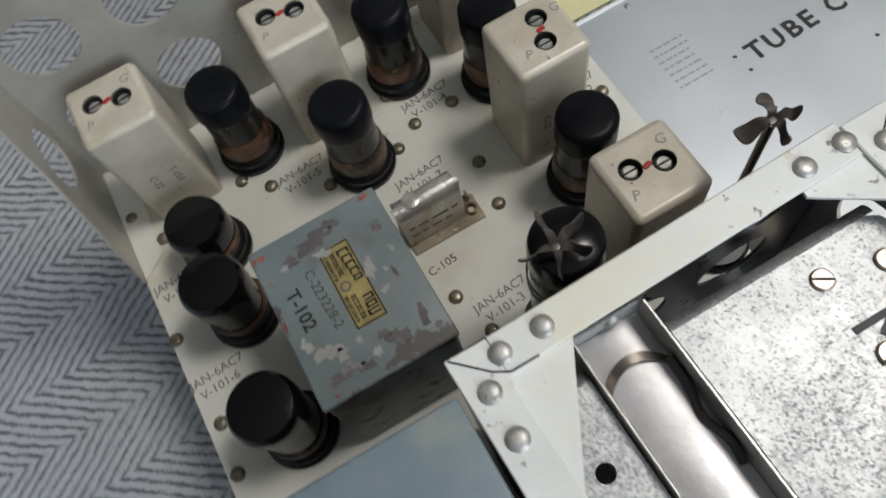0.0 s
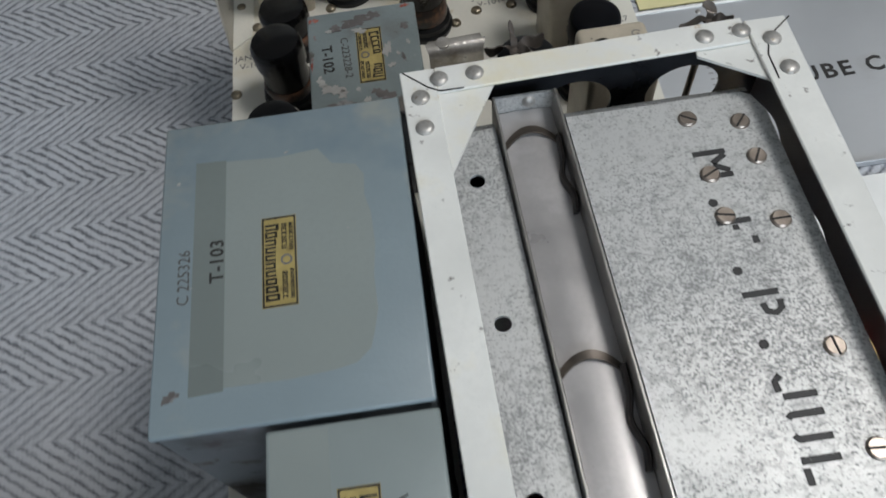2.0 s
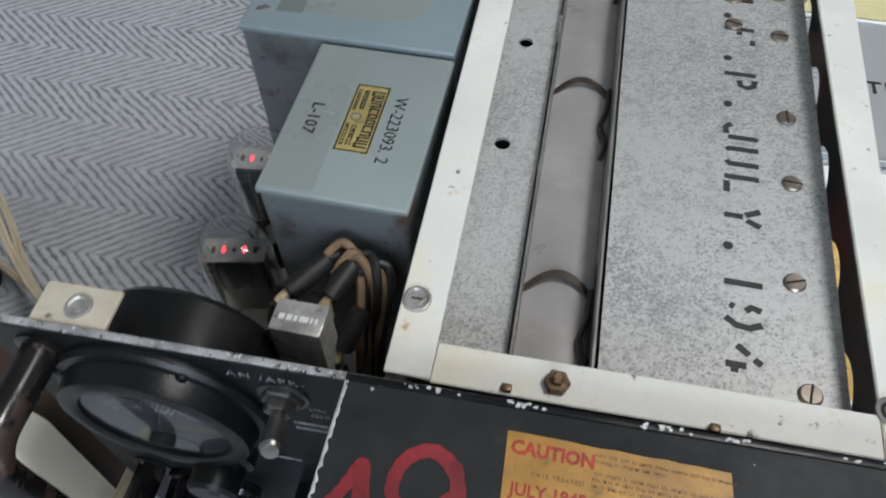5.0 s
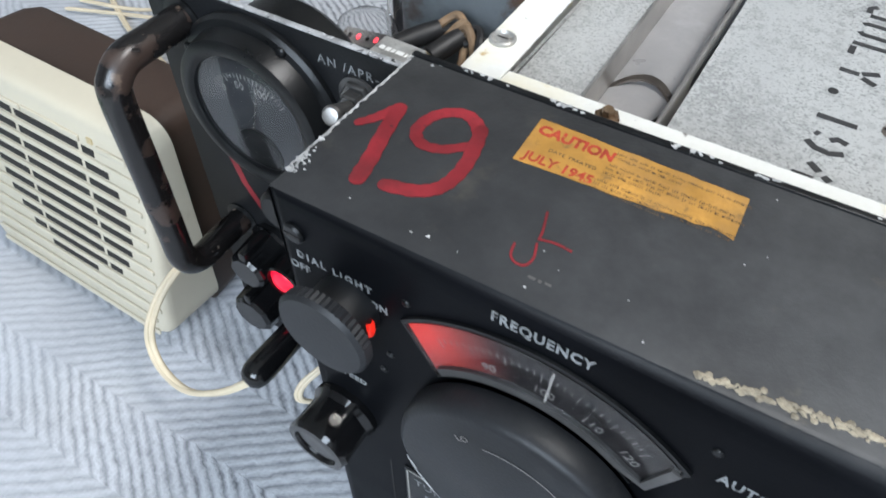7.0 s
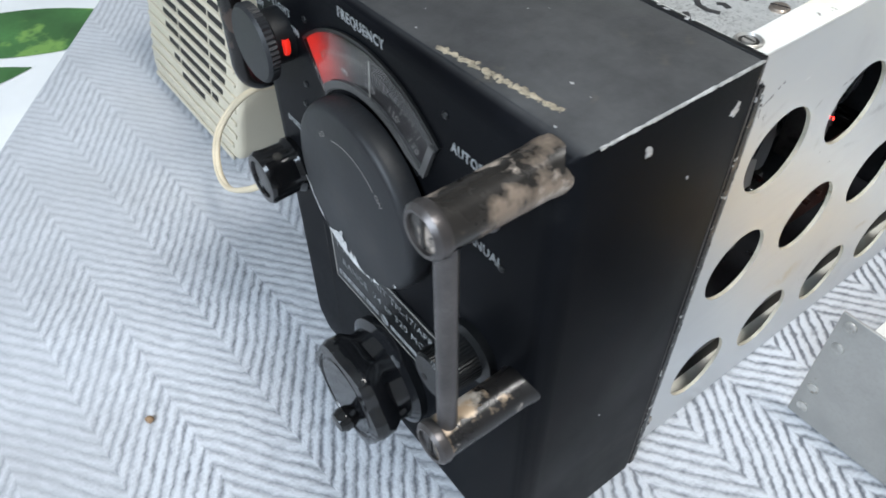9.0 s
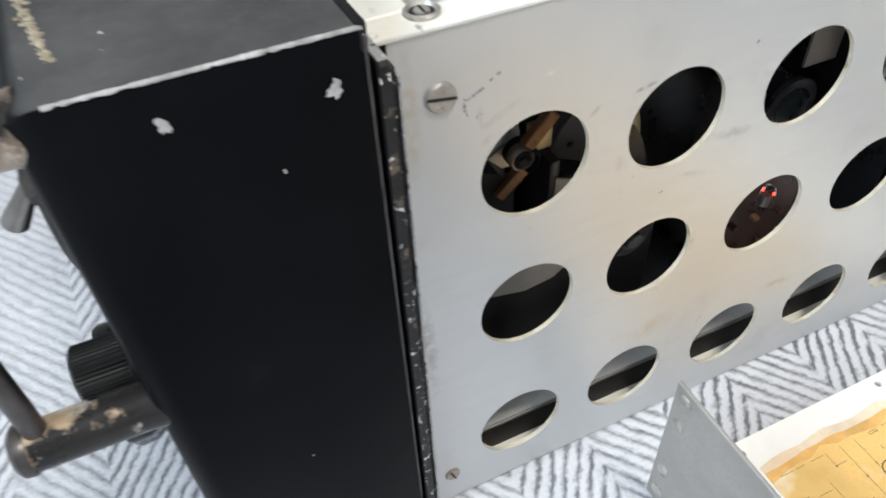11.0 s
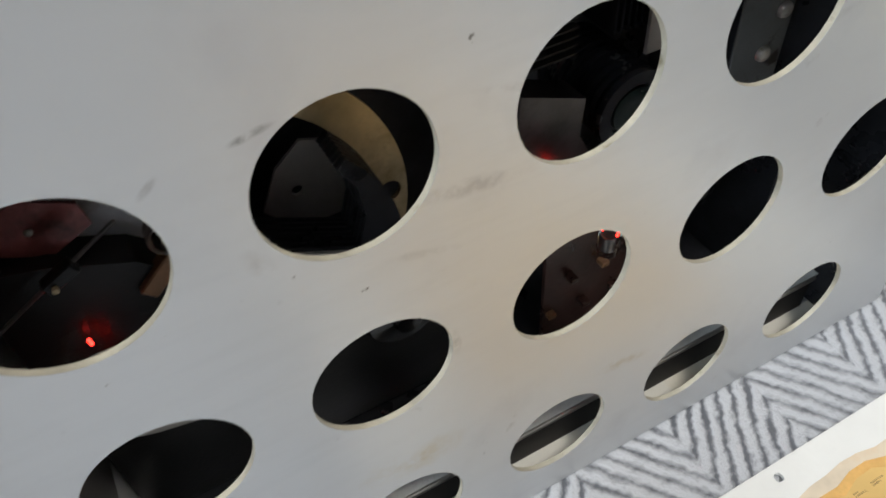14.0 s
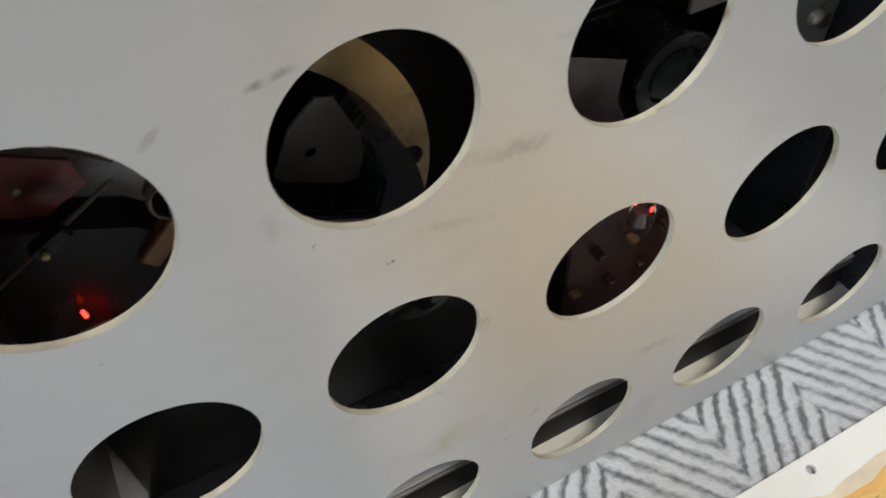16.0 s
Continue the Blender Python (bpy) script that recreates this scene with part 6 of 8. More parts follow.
def tuner_works():
    """What shows through the side holes: boards, gang plates, coil form, brackets and small tubes."""
    def plate(name, outline, x, thick, material, parent=tuner, holes=(), label=""):
        bm = sheet(outline, list(holes), thick, TO_SIDE)
        bm.transform(at(x - thick, 0, 0))
        return part(name, bm, material, parent, label, 0)

    # Low shield plate with a round hole; a black block under it for the shade.
    plate("inner_shield", [(0.018, 0.0720), (0.035, 0.0648), (0.0624, 0.0582), (0.076, 0.0600), (0.0838, 0.0664), (0.0942, 0.0811), (0.0900, 0.0920), (0.018, 0.0920)], 0.1000, 0.001, GREY_METAL, holes=[ring_of(0.0338, 0.0715, 0.0038, 20)])
    part("moulding", boxed(0.086, 0.0975, 0.0195, 0.128, 0.0222, 0.078, 0.002), SATIN_BLACK, tuner)
    part("filter_can", lathe([(0.0120, 0), (0.0120, 0.016), (0.0105, 0.019), (0.0040, 0.0200), (0.0036, 0.0225), (0, 0.0228)], at_side(0.088, 0.1060, 0.0760), 32), GLOSS_BLACK, tuner)
    # Behind the first hole: plate, brown bar, red-lit tin patch, black block.
    part("back_plate", boxed(0.0700, 0.0712, 0.0195, 0.068, 0.080, 0.150), DARK_TIN, tuner)
    bend = bmesh.new()
    rows, x, z = [], 0.0905, 0.118
    for k in range(13):
        rows.append([bend.verts.new((x, y, z)) for y in np.linspace(0.0215, 0.0640, 8)])
        lean = radians(8 + 30 * k / 12)
        x, z = x - 0.0040 * math.sin(lean), z + 0.0040 * math.cos(lean)
    for p, q in zip(rows, rows[1:]):
        for k in range(7):
            bend.faces.new((p[k], p[k + 1], q[k + 1], q[k]))
    bmesh.ops.recalc_face_normals(bend, faces=bend.faces[:])
    bmesh.ops.solidify(bend, geom=bend.faces[:], thickness=0.0008)
    part("bent_shield", bend, MIRROR_TIN, tuner, "bright bent tin shield")
    bar = plate("fibre_bar", [(0.0412, 0.1549), (0.0404, 0.1530), (0.0410, 0.1506), (0.0513, 0.1416), (0.0530, 0.1422), (0.0536, 0.1446), (0.0500, 0.1500), (0.0455, 0.1540)], 0.1015, 0.006, DARK_FIBRE)
    part("bar_screw", dome(0.0010, 0.0006, at_side(0.1015, 0.0430, 0.1525), 10), RIVET, bar)
    # Pinkish patch of the curved shield, its red reflection painted in.
    board = plate("terminal_board", [(0.0256, 0.1351), (0.0270, 0.1405), (0.0300, 0.1440), (0.0345, 0.1460), (0.0444, 0.1406), (0.0453, 0.1345), (0.0356, 0.1301)], 0.0955, 0.001, RED_LIT_TIN)
    part("lug", dome(0.0009, 0.0008, at_side(0.0955, 0.0340, 0.1380), 10), RIVET, board)
    plate("shield_strip", [(0.0279, 0.1517), (0.0332, 0.1535), (0.0336, 0.1525), (0.0284, 0.1501), (0.0236, 0.1420), (0.0216, 0.1330), (0.0196, 0.1330), (0.0212, 0.1420)], 0.1080, 0.0008, DARK_FIBRE)
    rod = part("link_rod", sweep([(0.1040, 0.0206, 0.1232), (0.1036, 0.0320, 0.1295), (0.1030, 0.0500, 0.1392)], 0.0005, 6), DARK_TIN, tuner)
    cap = boxed(-0.0016, 0.0016, -0.0040, 0.0040, -0.0016, 0.0016, 0.0004, 1)
    cap.transform(at(0.1040, 0.0362, 0.1318) @ Matrix.Rotation(radians(27), 4, "X"))
    part("terminal_block", cap, SATIN_BLACK, rod)
    part("terminal_tip", lathe([(0.0007, 0), (0.0007, 0.0010), (0, 0.0012)], at_side(0.1056, 0.0345, 0.1305), 10), BRASS, rod)
    # Copper-brown spacers and a little coil spring beside the bushing.
    for a, b, w in (((0.0600, 0.1330), (0.0700, 0.1440), 0.0050), ((0.0490, 0.1150), (0.0590, 0.1240), 0.0045)):
        d = Vector((b[0] - a[0], b[1] - a[1]))
        bm = boxed(-0.002, 0.002, 0, d.length, -w / 2, w / 2, 0.0004, 1)
        bm.transform(at(0.1000, a[0], a[1]) @ Matrix.Rotation(math.atan2(d.y, d.x), 4, "X"))
        part("spacer", bm, COPPER, tuner)
    turns = [(0.0975 + 0.0006 * k / 4, 0.0578 + 0.0040 * math.cos(k * math.pi / 4), 0.1289 + 0.0040 * math.sin(k * math.pi / 4)) for k in range(34)]
    part("coil_spring", sweep(turns, 0.0005, 6, steps=2), DARK_TIN, tuner)
    plate("relay_block", [(0.0195, 0.1352), (0.0345, 0.1313), (0.0498, 0.1242), (0.0560, 0.1180), (0.0560, 0.1000), (0.0195, 0.1000)], 0.1000, 0.010, SATIN_BLACK)
    part("bushing", lathe([(0.0055, 0), (0.0055, 0.008), (0.0042, 0.009), (0.0028, 0.004)], at_side(0.093, 0.0600, 0.1270), 24), SATIN_BLACK, tuner)
    part("brass_block", boxed(0.0940, 0.1000, 0.0630, 0.0705, 0.1290, 0.1380, 0.0008), BRASS, tuner)
    # Tuning gang: stacked dark plates, a brass segment behind them, a sector with a hole.
    gang = part("tuning_gang", boxed(0.0840, 0.1035, 0.0680, 0.0725, 0.088, 0.125, 0.001), PLATE_EDGE, tuner, "tuning capacitor with blackened plates")
    cy, cz = 0.0700, 0.1050
    ring = lambda r, p, q, n: [(cy + r * math.cos(radians(p + (q - p) * k / n)), cz + r * math.sin(radians(p + (q - p) * k / n))) for k in range(n + 1)]  # noqa: E731
    out = [(0.0725, 0.1085), (0.0740, 0.1173), (0.0985, 0.1050), (0.1015, 0.1140), (0.1005, 0.1240), (0.0965, 0.1310)] + ring(0.0405, 44, -14, 12) + [(0.1060, 0.0940)]
    first = part("gang_plate", sheet(out[::-1], [], 0.0006, TO_SIDE), PLATE_EDGE, gang, "", 0)
    first.matrix_basis = at(0.0910, 0, 0)
    for k in range(1, 7):
        share("gang_plate", first, at(0.0910 + 0.0020 * k, 0, 0), gang)
    plate("gang_flange", [(0.0700, 0.1185), (0.0985, 0.1045), (0.1010, 0.0880), (0.0700, 0.0880)], 0.1050, 0.001, GREY_METAL, gang)
    plate("rotor_sector", [(0.0816, 0.1059), (0.0875, 0.1180), (0.0953, 0.1242), (0.1035, 0.1210), (0.1080, 0.1140), (0.1060, 0.0960), (0.0900, 0.0960)], 0.0800, 0.001, GREY_METAL, gang, [ring_of(0.0917, 0.1090, 0.0016, 14)])
    plate("brass_segment", ring(0.0500, -30, 80, 28) + ring(0.0395, 80, -30, 28), 0.0870, 0.0012, BRASS, gang, [ring_of(0.1146, 0.1030, 0.0034, 18)])
    # Ribbed coil form with a green core, grey can before it, comb of plates above.
    prof = []
    for k in range(9):
        z = 0.0034 * k
        prof += [(0.0128, z), (0.0128, z + 0.0017), (0.0112, z + 0.0018), (0.0112, z + 0.0033)]
    prof += [(0.0135, 0.031), (0.0132, 0.033), (0.0092, 0.0332), (0.0086, 0.0310), (0, 0.0308)]
    cm = at_side(0.0605, 0.1930, 0.1020)
    coil = part("coil_form", lathe(prof, cm, 40), COIL, tuner, "ribbed black coil form")
    part("core", lathe([(0.0080, 0.0305), (0.0076, 0.0325), (0.003, 0.0328), (0, 0.0320)], cm, 32), CORE, coil)
    plate("inner_can", [(0.1480, 0.1282), (0.1686, 0.1199), (0.1676, 0.1080), (0.1725, 0.0985), (0.1740, 0.0780), (0.1440, 0.0780)], 0.1000, 0.010, STEEL)
    for k in range(7):
        part("comb_plate", boxed(0.0640, 0.0800, 0.1930 + 0.0024 * k, 0.1937 + 0.0024 * k, 0.120, 0.166), COIL, gang)
    for k in range(5):
        part("comb_plate", boxed(0.0760, 0.0930, 0.1500, 0.1700, 0.1290 + 0.0026 * k, 0.1297 + 0.0026 * k), SLOT, gang)
    part("tan_plate", boxed(0.0890, 0.0902, 0.1968, 0.2140, 0.118, 0.166), GREY_METAL, tuner)
    # Bracket with two rivets.
    br = part("inner_bracket", boxed(0.1030, 0.1040, 0.2165, 0.2370, 0.070, 0.175, 0.0003, 1), SIDE_DARK, tuner)
    for y, z in ((0.2285, 0.1147), (0.2325, 0.1275)):
        part("rivet", dome(0.0026, 0.0020, at_side(0.1040, y, z)), RIVET, br)
    # Lower terminal board with lugs.
    b = part("terminal_board", boxed(0.1025, 0.1040, 0.1560, 0.202, 0.0225, 0.078), DARK_FIBRE, tuner)
    rng = random.Random(21)
    for k in range(0, 14, 2):
        y, z = 0.157 + 0.0032 * k, 0.038 + 0.008 * (k % 4)
        part("lug", boxed(0.1040, 0.1040 + rng.uniform(0.002, 0.005), y, y + 0.0030, z, z + 0.0022, 0.0004), DARK_FIBRE if k % 3 else COPPER, b)
    part("inner_tube", lathe([(0.0065, 0), (0.0065, 0.018), (0.005, 0.022), (0, 0.0235)], at_side(0.082, 0.2200, 0.0640), 24), GLOSS_BLACK, tuner)
    # Small glass tubes whose heaters glow; the third is a stand-in for red glints.
    for x, y, z, q, r in ((0.1010, 0.0327, 0.0905, 2.1, 0.00040), (0.1115, 0.1735, 0.0680, 1.1, 0.00036), (0.1045, 0.1600, 0.0960, 0.5, 0.0003)):
        t = part("acorn_tube", lathe([(0.0030 * q, 0), (0.0034 * q, 0.002 * q), (0.0032 * q, 0.007 * q), (0.0020 * q, 0.0100 * q), (0, 0.0105 * q)], at(x, y, z), 20), GLASS, tuner)
        t.visible_shadow = False
        part("tube_electrode", lathe([(0.0018 * q, 0.001 * q), (0.0018 * q, 0.006 * q), (0, 0.0062 * q)], at(x - 0.0006, y, z), 12), DARK_TIN, t)
        # The first tube's extra three heaters stand for glints on its glass.
        for dx, dz in ((0.0012, 0.0066), (-0.0014, 0.0078)) if q < 2 else ((0.0012, 0.0066), (-0.0014, 0.0078), (0.0022, 0.0052), (-0.0024, 0.0050), (0.0004, 0.0084)):
            part("heater", lathe([(r, 0), (r, 0.0012), (0, 0.0016)], at(x + dx * q, y + dx * q, z + dz * q), 8), HEATER, t)


tuner_works()


# ---- tubes on the deck ----
CAP_BLACK = surface("enamelled_cap", (0.007, 0.0075, 0.010), 0.34, 0, 0.25, 60, 700, 0.06, [((0.05, 0.05, 0.05), 170, 0.68, 0.78, 0.5)], gloss=0.10)


def metal_tube(x, y, tall, label):
    t = thing("vacuum_tube", (x, y, DECK), label, "vacuum tube", "tubes on the deck")
    part("socket", lathe([(0.0165, 0), (0.0168, 0.0030), (0.0155, 0.0045), (0.0158, 0.0080), (0.0145, 0.0095), (0.0120, 0.0098)], None, 36), SATIN_BLACK, t)
    part("base_band", lathe([(0.0138, 0.0096), (0.0142, 0.0110), (0.0139, 0.0195), (0.0129, 0.0225)], None, 36), BAKELITE, t, "brown base band")
    part("shell", lathe([(0.0128, 0.0180), (0.0126, tall - 0.0150), (0.0122, tall - 0.0145)], None, 36), TUBE_BODY, t)
    part("cap", lathe([(0.0132, tall - 0.0148), (0.0134, tall - 0.0138), (0.0133, tall - 0.0030), (0.0128, tall - 0.0014), (0.0116, tall - 0.0004), (0.0095, tall - 0.0001), (0, tall)], None, 40), CAP_BLACK, t, "flat black cap")
    return t


TALL = "black metal vacuum tube with a brown base band in its socket"
proto = metal_tube(0.0015, 0.4075, 0.0545, TALL)
for x, y in ((-0.0430, 0.4475), (0.0415, 0.4445), (0.0815, 0.4150), (0.0868, 0.3425)):
    copy_thing(proto, at(x, y, DECK))
GLOSSY = "glossy round-topped black metal tube on the deck edge"


def dome_tube(x, y, tall):
    t = thing("vacuum_tube", (x, y, DECK), GLOSSY, "vacuum tube", "tubes on the deck")
    part("socket", lathe([(0.0165, 0), (0.0168, 0.0030), (0.0155, 0.0045), (0.0158, 0.0080), (0.0145, 0.0095), (0.0120, 0.0098)], None, 36), SATIN_BLACK, t)
    part("base_band", lathe([(0.0138, 0.0096), (0.0142, 0.0110), (0.0140, 0.0150), (0.0132, 0.0160)], None, 36), BAKELITE, t, "brown base band")
    part("shell", lathe([(0.0130, 0.0155), (0.0128, tall - 0.017), (0.0132, tall - 0.0165), (0.0142, tall - 0.0155), (0.0144, tall - 0.0066), (0.0141, tall - 0.0036), (0.0128, tall - 0.0013), (0.0095, tall - 0.0004), (0, tall)], None, 40), TUBE_PAINT, t)


for x, y, tall in ((-0.0800, 0.4045, 0.034), (-0.0815, 0.3665, 0.046), (-0.0810, 0.3045, 0.055)):
    dome_tube(x, y, tall)


def spring_leaves(parent, hub, leaves):
    """Bronze paddles: narrow at the hub, broad and rounded at the end, each turned on its own axis."""
    stem = part("clamp_stem", lathe([(0.0016, 0), (0.0016, hub[2] - 0.001), (0.0026, hub[2]), (0, hub[2] + 0.0008)], at(hub[0], hub[1], 0), 14), SPRING, parent)
    for a, ln, rise, twist, wide in leaves:
        bm = bmesh.new()
        rows = []
        for i in range(15):
            s = i / 14
            w = 0.0015 + (0.88 * wide - 0.0015) * min(1, max(0, s - 0.2) * 1.9) ** 0.8
            if s > 0.8:
                w *= math.sqrt(max(0.04, 1 - ((s - 0.8) / 0.21) ** 2))
            z = hub[2] + rise * s ** 1.3 + 0.0022 * math.sin(s * 6.0)
            tw = radians(twist) * min(1, s * 2.0)
            c = Matrix.Rotation(radians(a), 3, "Z") @ Vector((0.0008 + ln * s, 0, 0))
            n = Matrix.Rotation(radians(a), 3, "Z") @ Vector((0, math.cos(tw), 0))
            rows.append([bm.verts.new((hub[0] + c.x + q * w * n.x, hub[1] + c.y + q * w * n.y, z + q * w * math.sin(tw))) for q in (-1, 1)])
        for p, q in zip(rows, rows[1:]):
            bm.faces.new((p[0], q[0], q[1], p[1]))
        bmesh.ops.recalc_face_normals(bm, faces=bm.faces[:])
        bmesh.ops.solidify(bm, geom=bm.faces[:], thickness=0.0005)
        part("clamp_finger", bm, SPRING, stem)


t = thing("clamped_tube", (0.0400, 0.2870, DECK), "dark tube under a bronze spring clamp with bent fingers", "vacuum tube", "tubes on the deck")
part("socket", lathe([(0.0165, 0), (0.0168, 0.0035), (0.0150, 0.0060), (0.0120, 0.0062)], None, 32), SATIN_BLACK, t)
part("shell", lathe([(0.0128, 0.006), (0.0128, 0.076), (0.0134, 0.078), (0.0134, 0.088), (0.0128, 0.0915), (0.0112, 0.0926), (0, 0.0930)], None, 36), TUBE_PAINT, t)
for z in (0.058, 0.064):
    part("clamp_band", lathe([(0.0136, z), (0.0140, z + 0.0008), (0.0140, z + 0.0032), (0.0136, z + 0.0040)], None, 36), SPRING, t)
spring_leaves(t, (-0.0058, -0.0030, 0.1000), ((88, 0.0115, 0.005, 62, 0.0030), (168, 0.0120, 0.001, 76, 0.0040), (18, 0.0130, 0.002, 78, 0.0036), (-42, 0.0105, 0.003, 76, 0.0032), (-112, 0.0095, -0.001, -78, 0.0030)))
t = thing("tube_clamp", (0.1168, 0.2842, DECK), "empty spring clamp with four bronze paddle fingers", "tube clamp")
part("socket", lathe([(0.0150, 0), (0.0152, 0.0035), (0.0138, 0.0060), (0.0100, 0.0062), (0.0090, 0.0020)], None, 32), SATIN_BLACK, t)
spring_leaves(t, (0, 0, 0.1000), ((70, 0.0085, 0.003, 30, 0.0044), (165, 0.0105, -0.003, 20, 0.0050), (-15, 0.0085, 0.003, 68, 0.0030), (-85, 0.0075, -0.002, 74, 0.0028)))


# ---- shield cans ----
def shield_can(x, y, screws, label):
    s, h = 0.0168, 0.0712
    c = thing("shield_can", (x, y, DECK), label, "shield can", "coil cans on the deck")
    def loop(q, r, n=6):
        return [((q - r) * sx + r * math.cos(radians(a0 + 90 * k / n)), (q - r) * sy + r * math.sin(radians(a0 + 90 * k / n))) for sx, sy, a0 in ((1, 1, 0), (-1, 1, 90), (-1, -1, 180), (1, -1, 270)) for k in range(n + 1)]

    e = 0.0028
    part("can_top", sheet(loop(s - e, 0.0006), [ring_of(*q, 0.0046, 24) for q in screws], 0.0008, at(0, 0, h - 0.0008)), CAN, c, "", 0)
    bm = bmesh.new()
    rows = [[bm.verts.new((x, y, z)) for x, y in loop(q, r)] for q, r, z in [(s, 0.0034, 0.0), (s, 0.0034, h - e)] + [(s - e + e * math.cos(radians(a)), 0.0006 + 0.0028 * math.cos(radians(a)), h - e + e * math.sin(radians(a))) for a in (18, 36, 54, 72, 90)]]
    for p, q in zip(rows, rows[1:]):
        for k in range(len(p)):
            bm.faces.new((p[k], p[(k + 1) % len(p)], q[(k + 1) % len(p)], q[k]))
    bmesh.ops.recalc_face_normals(bm, faces=bm.faces[:])
    part("can_body", bm, CAN, c)
    for qx, qy in screws:
        w = part("grommet", lathe([(0.0046, h + 0.0002), (0.0046, h - 0.0050), (0, h - 0.0052)], at(qx, qy, 0), 24), SLOT, c)
        t = part("trimmer_screw", lathe([(0.0030, h - 0.0050), (0.0030, h - 0.0022), (0.0024, h - 0.0016), (0, h - 0.0016)], at(qx, qy, 0), 18), RIVET, c)
        part("slot", boxed(qx - 0.0028, qx + 0.0028, qy - 0.0004, qy + 0.0004, h - 0.0016, h - 0.0014), SLOT, t)
    mx, my = (screws[0][0] + screws[1][0]) / 2, (screws[0][1] + screws[1][1]) / 2
    part("red_dab", lathe([(0.0017, h), (0.0014, h + 0.0003), (0, h + 0.0004)], at(mx, my, 0), 10, lambda a, n: 1 + 0.35 * math.sin(2 * a + 1)), RED_DAB, c)
    writing("P", 0.0062, flat_text(mx - 0.0125, my - 0.0095, h + 0.0001, -20), PALE_INK, c)
    writing("G", 0.0062, flat_text(mx + 0.0075, my + 0.0055, h + 0.0001, -20), PALE_INK, c)
    fm = Matrix.Translation((0.0035, -s - 0.0001, 0.036)) @ FRONT @ Matrix.Rotation(radians(-90), 4, "Z")
    writing("T-101", 0.0052, fm, GREY_INK, c)
    writing("C-22", 0.0052, Matrix.Translation((-0.0065, -s - 0.0001, 0.036)) @ FRONT @ Matrix.Rotation(radians(-90), 4, "Z"), GREY_INK, c)
    return c


CANL = "tall square dull metal coil can with two screws on top"
can = shield_can(-0.0825, 0.4505, ((-0.0062, 0.0035), (0.0062, 0.0)), CANL)
copy_thing(can, at(-0.0002, 0.4485, DECK))
copy_thing(can, at(0.0862, 0.3020, DECK))
shield_can(0.0840, 0.3775, ((0.0015, -0.0055), (0.0045, 0.0065)), CANL)
copy_thing(can, at(0.0850, 0.4560, DECK) @ Matrix.Rotation(radians(90), 4, "Z"))


# ---- transformers, choke and the bathtub capacitor ----
def decal(parent, x0, x1, y0, y1, z, turn=1, seed=1, worn=False):
    """A yellow maker's decal: dark border, arched bars in place of its print."""
    d = part("maker_decal", boxed(x0, x1, y0, y1, z, z + 0.0001), LABEL, parent, "yellow decal with dark border and print", 0)
    b = 0.0006
    zz = at(0, 0, z + 0.0001)
    bars([(x0 + 0.0002, x1 - 0.0002, y0 + 0.0002, y0 + 0.0002 + b), (x0 + 0.0002, x1 - 0.0002, y1 - 0.0002 - b, y1 - 0.0002), (x0 + 0.0002, x0 + 0.0002 + b, y0 + 0.0002, y1 - 0.0002), (x1 - 0.0002 - b, x1 - 0.0002, y0 + 0.0002, y1 - 0.0002)], INK, d, zz, name="decal_border")
    w, ln = x1 - x0, y1 - y0
    rng_d = random.Random(seed)
    rows = []
    side = 1 if turn > 0 else -1
    mid = (x0 + x1) / 2

    def line(u0, u1, v0, v1, count, arch=0.0, lead=0.26, skip=()):
        """Upright bars standing for print: u across the decal from its far edge, v along it, as fractions."""
        step = (v1 - v0) / count
        for k in range(count):
            if k in skip:
                continue
            t = 2 * (k + 0.5) / count - 1
            hi = u1 - arch * (1 - t * t)
            v = v0 + step * k
            kind = rng_d.randint(0, 3)
            cells = [(u0, hi, v, v + step * lead), (u0, hi, v + step * (0.82 - lead), v + step * 0.82)]
            if kind != 1:
                cells.append((u0, u0 + (hi - u0) * 0.20, v, v + step * 0.82))
            if kind != 2:
                cells.append((hi - (hi - u0) * 0.20, hi, v, v + step * 0.82))
            if kind == 3:
                cells.pop(0)
            for p, q, r0, r1 in cells:
                xa, xb = mid - side * w * (0.5 - p), mid - side * w * (0.5 - q)
                rows.append((min(xa, xb), max(xa, xb), y0 + ln * r0, y0 + ln * r1))

    line(0.10, 0.52, 0.07, 0.93, 10, 0.13, 0.26, (3, 4) if worn else ())
    line(0.57, 0.72, 0.08, 0.38, 7, 0, 0.3)
    line(0.57, 0.72, 0.62, 0.92, 6, 0, 0.3)
    line(0.79, 0.90, 0.08, 0.40, 7, 0, 0.3)
    line(0.79, 0.90, 0.60, 0.92, 8, 0, 0.3)
    bars(rows, INK, d, zz, name="decal_print")
    part("decal_seal", lathe([(w * 0.17, 0), (w * 0.17, 0.0001), (w * 0.11, 0.0001), (w * 0.11, 0)], at(mid + side * w * 0.2, (y0 + y1) / 2, z + 0.0001), 24), GREY_INK, d)
    return d


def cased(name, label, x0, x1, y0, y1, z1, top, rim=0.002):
    """A potted iron-core part: case with shade in its colour and a bevelled painted lid."""
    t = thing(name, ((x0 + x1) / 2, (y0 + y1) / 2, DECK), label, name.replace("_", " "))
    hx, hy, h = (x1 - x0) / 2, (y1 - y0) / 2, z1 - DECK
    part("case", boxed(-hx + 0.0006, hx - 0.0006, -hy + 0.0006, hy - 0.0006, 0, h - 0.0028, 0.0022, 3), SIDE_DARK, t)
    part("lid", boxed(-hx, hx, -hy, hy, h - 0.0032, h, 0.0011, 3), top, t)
    return t, hx, hy, h


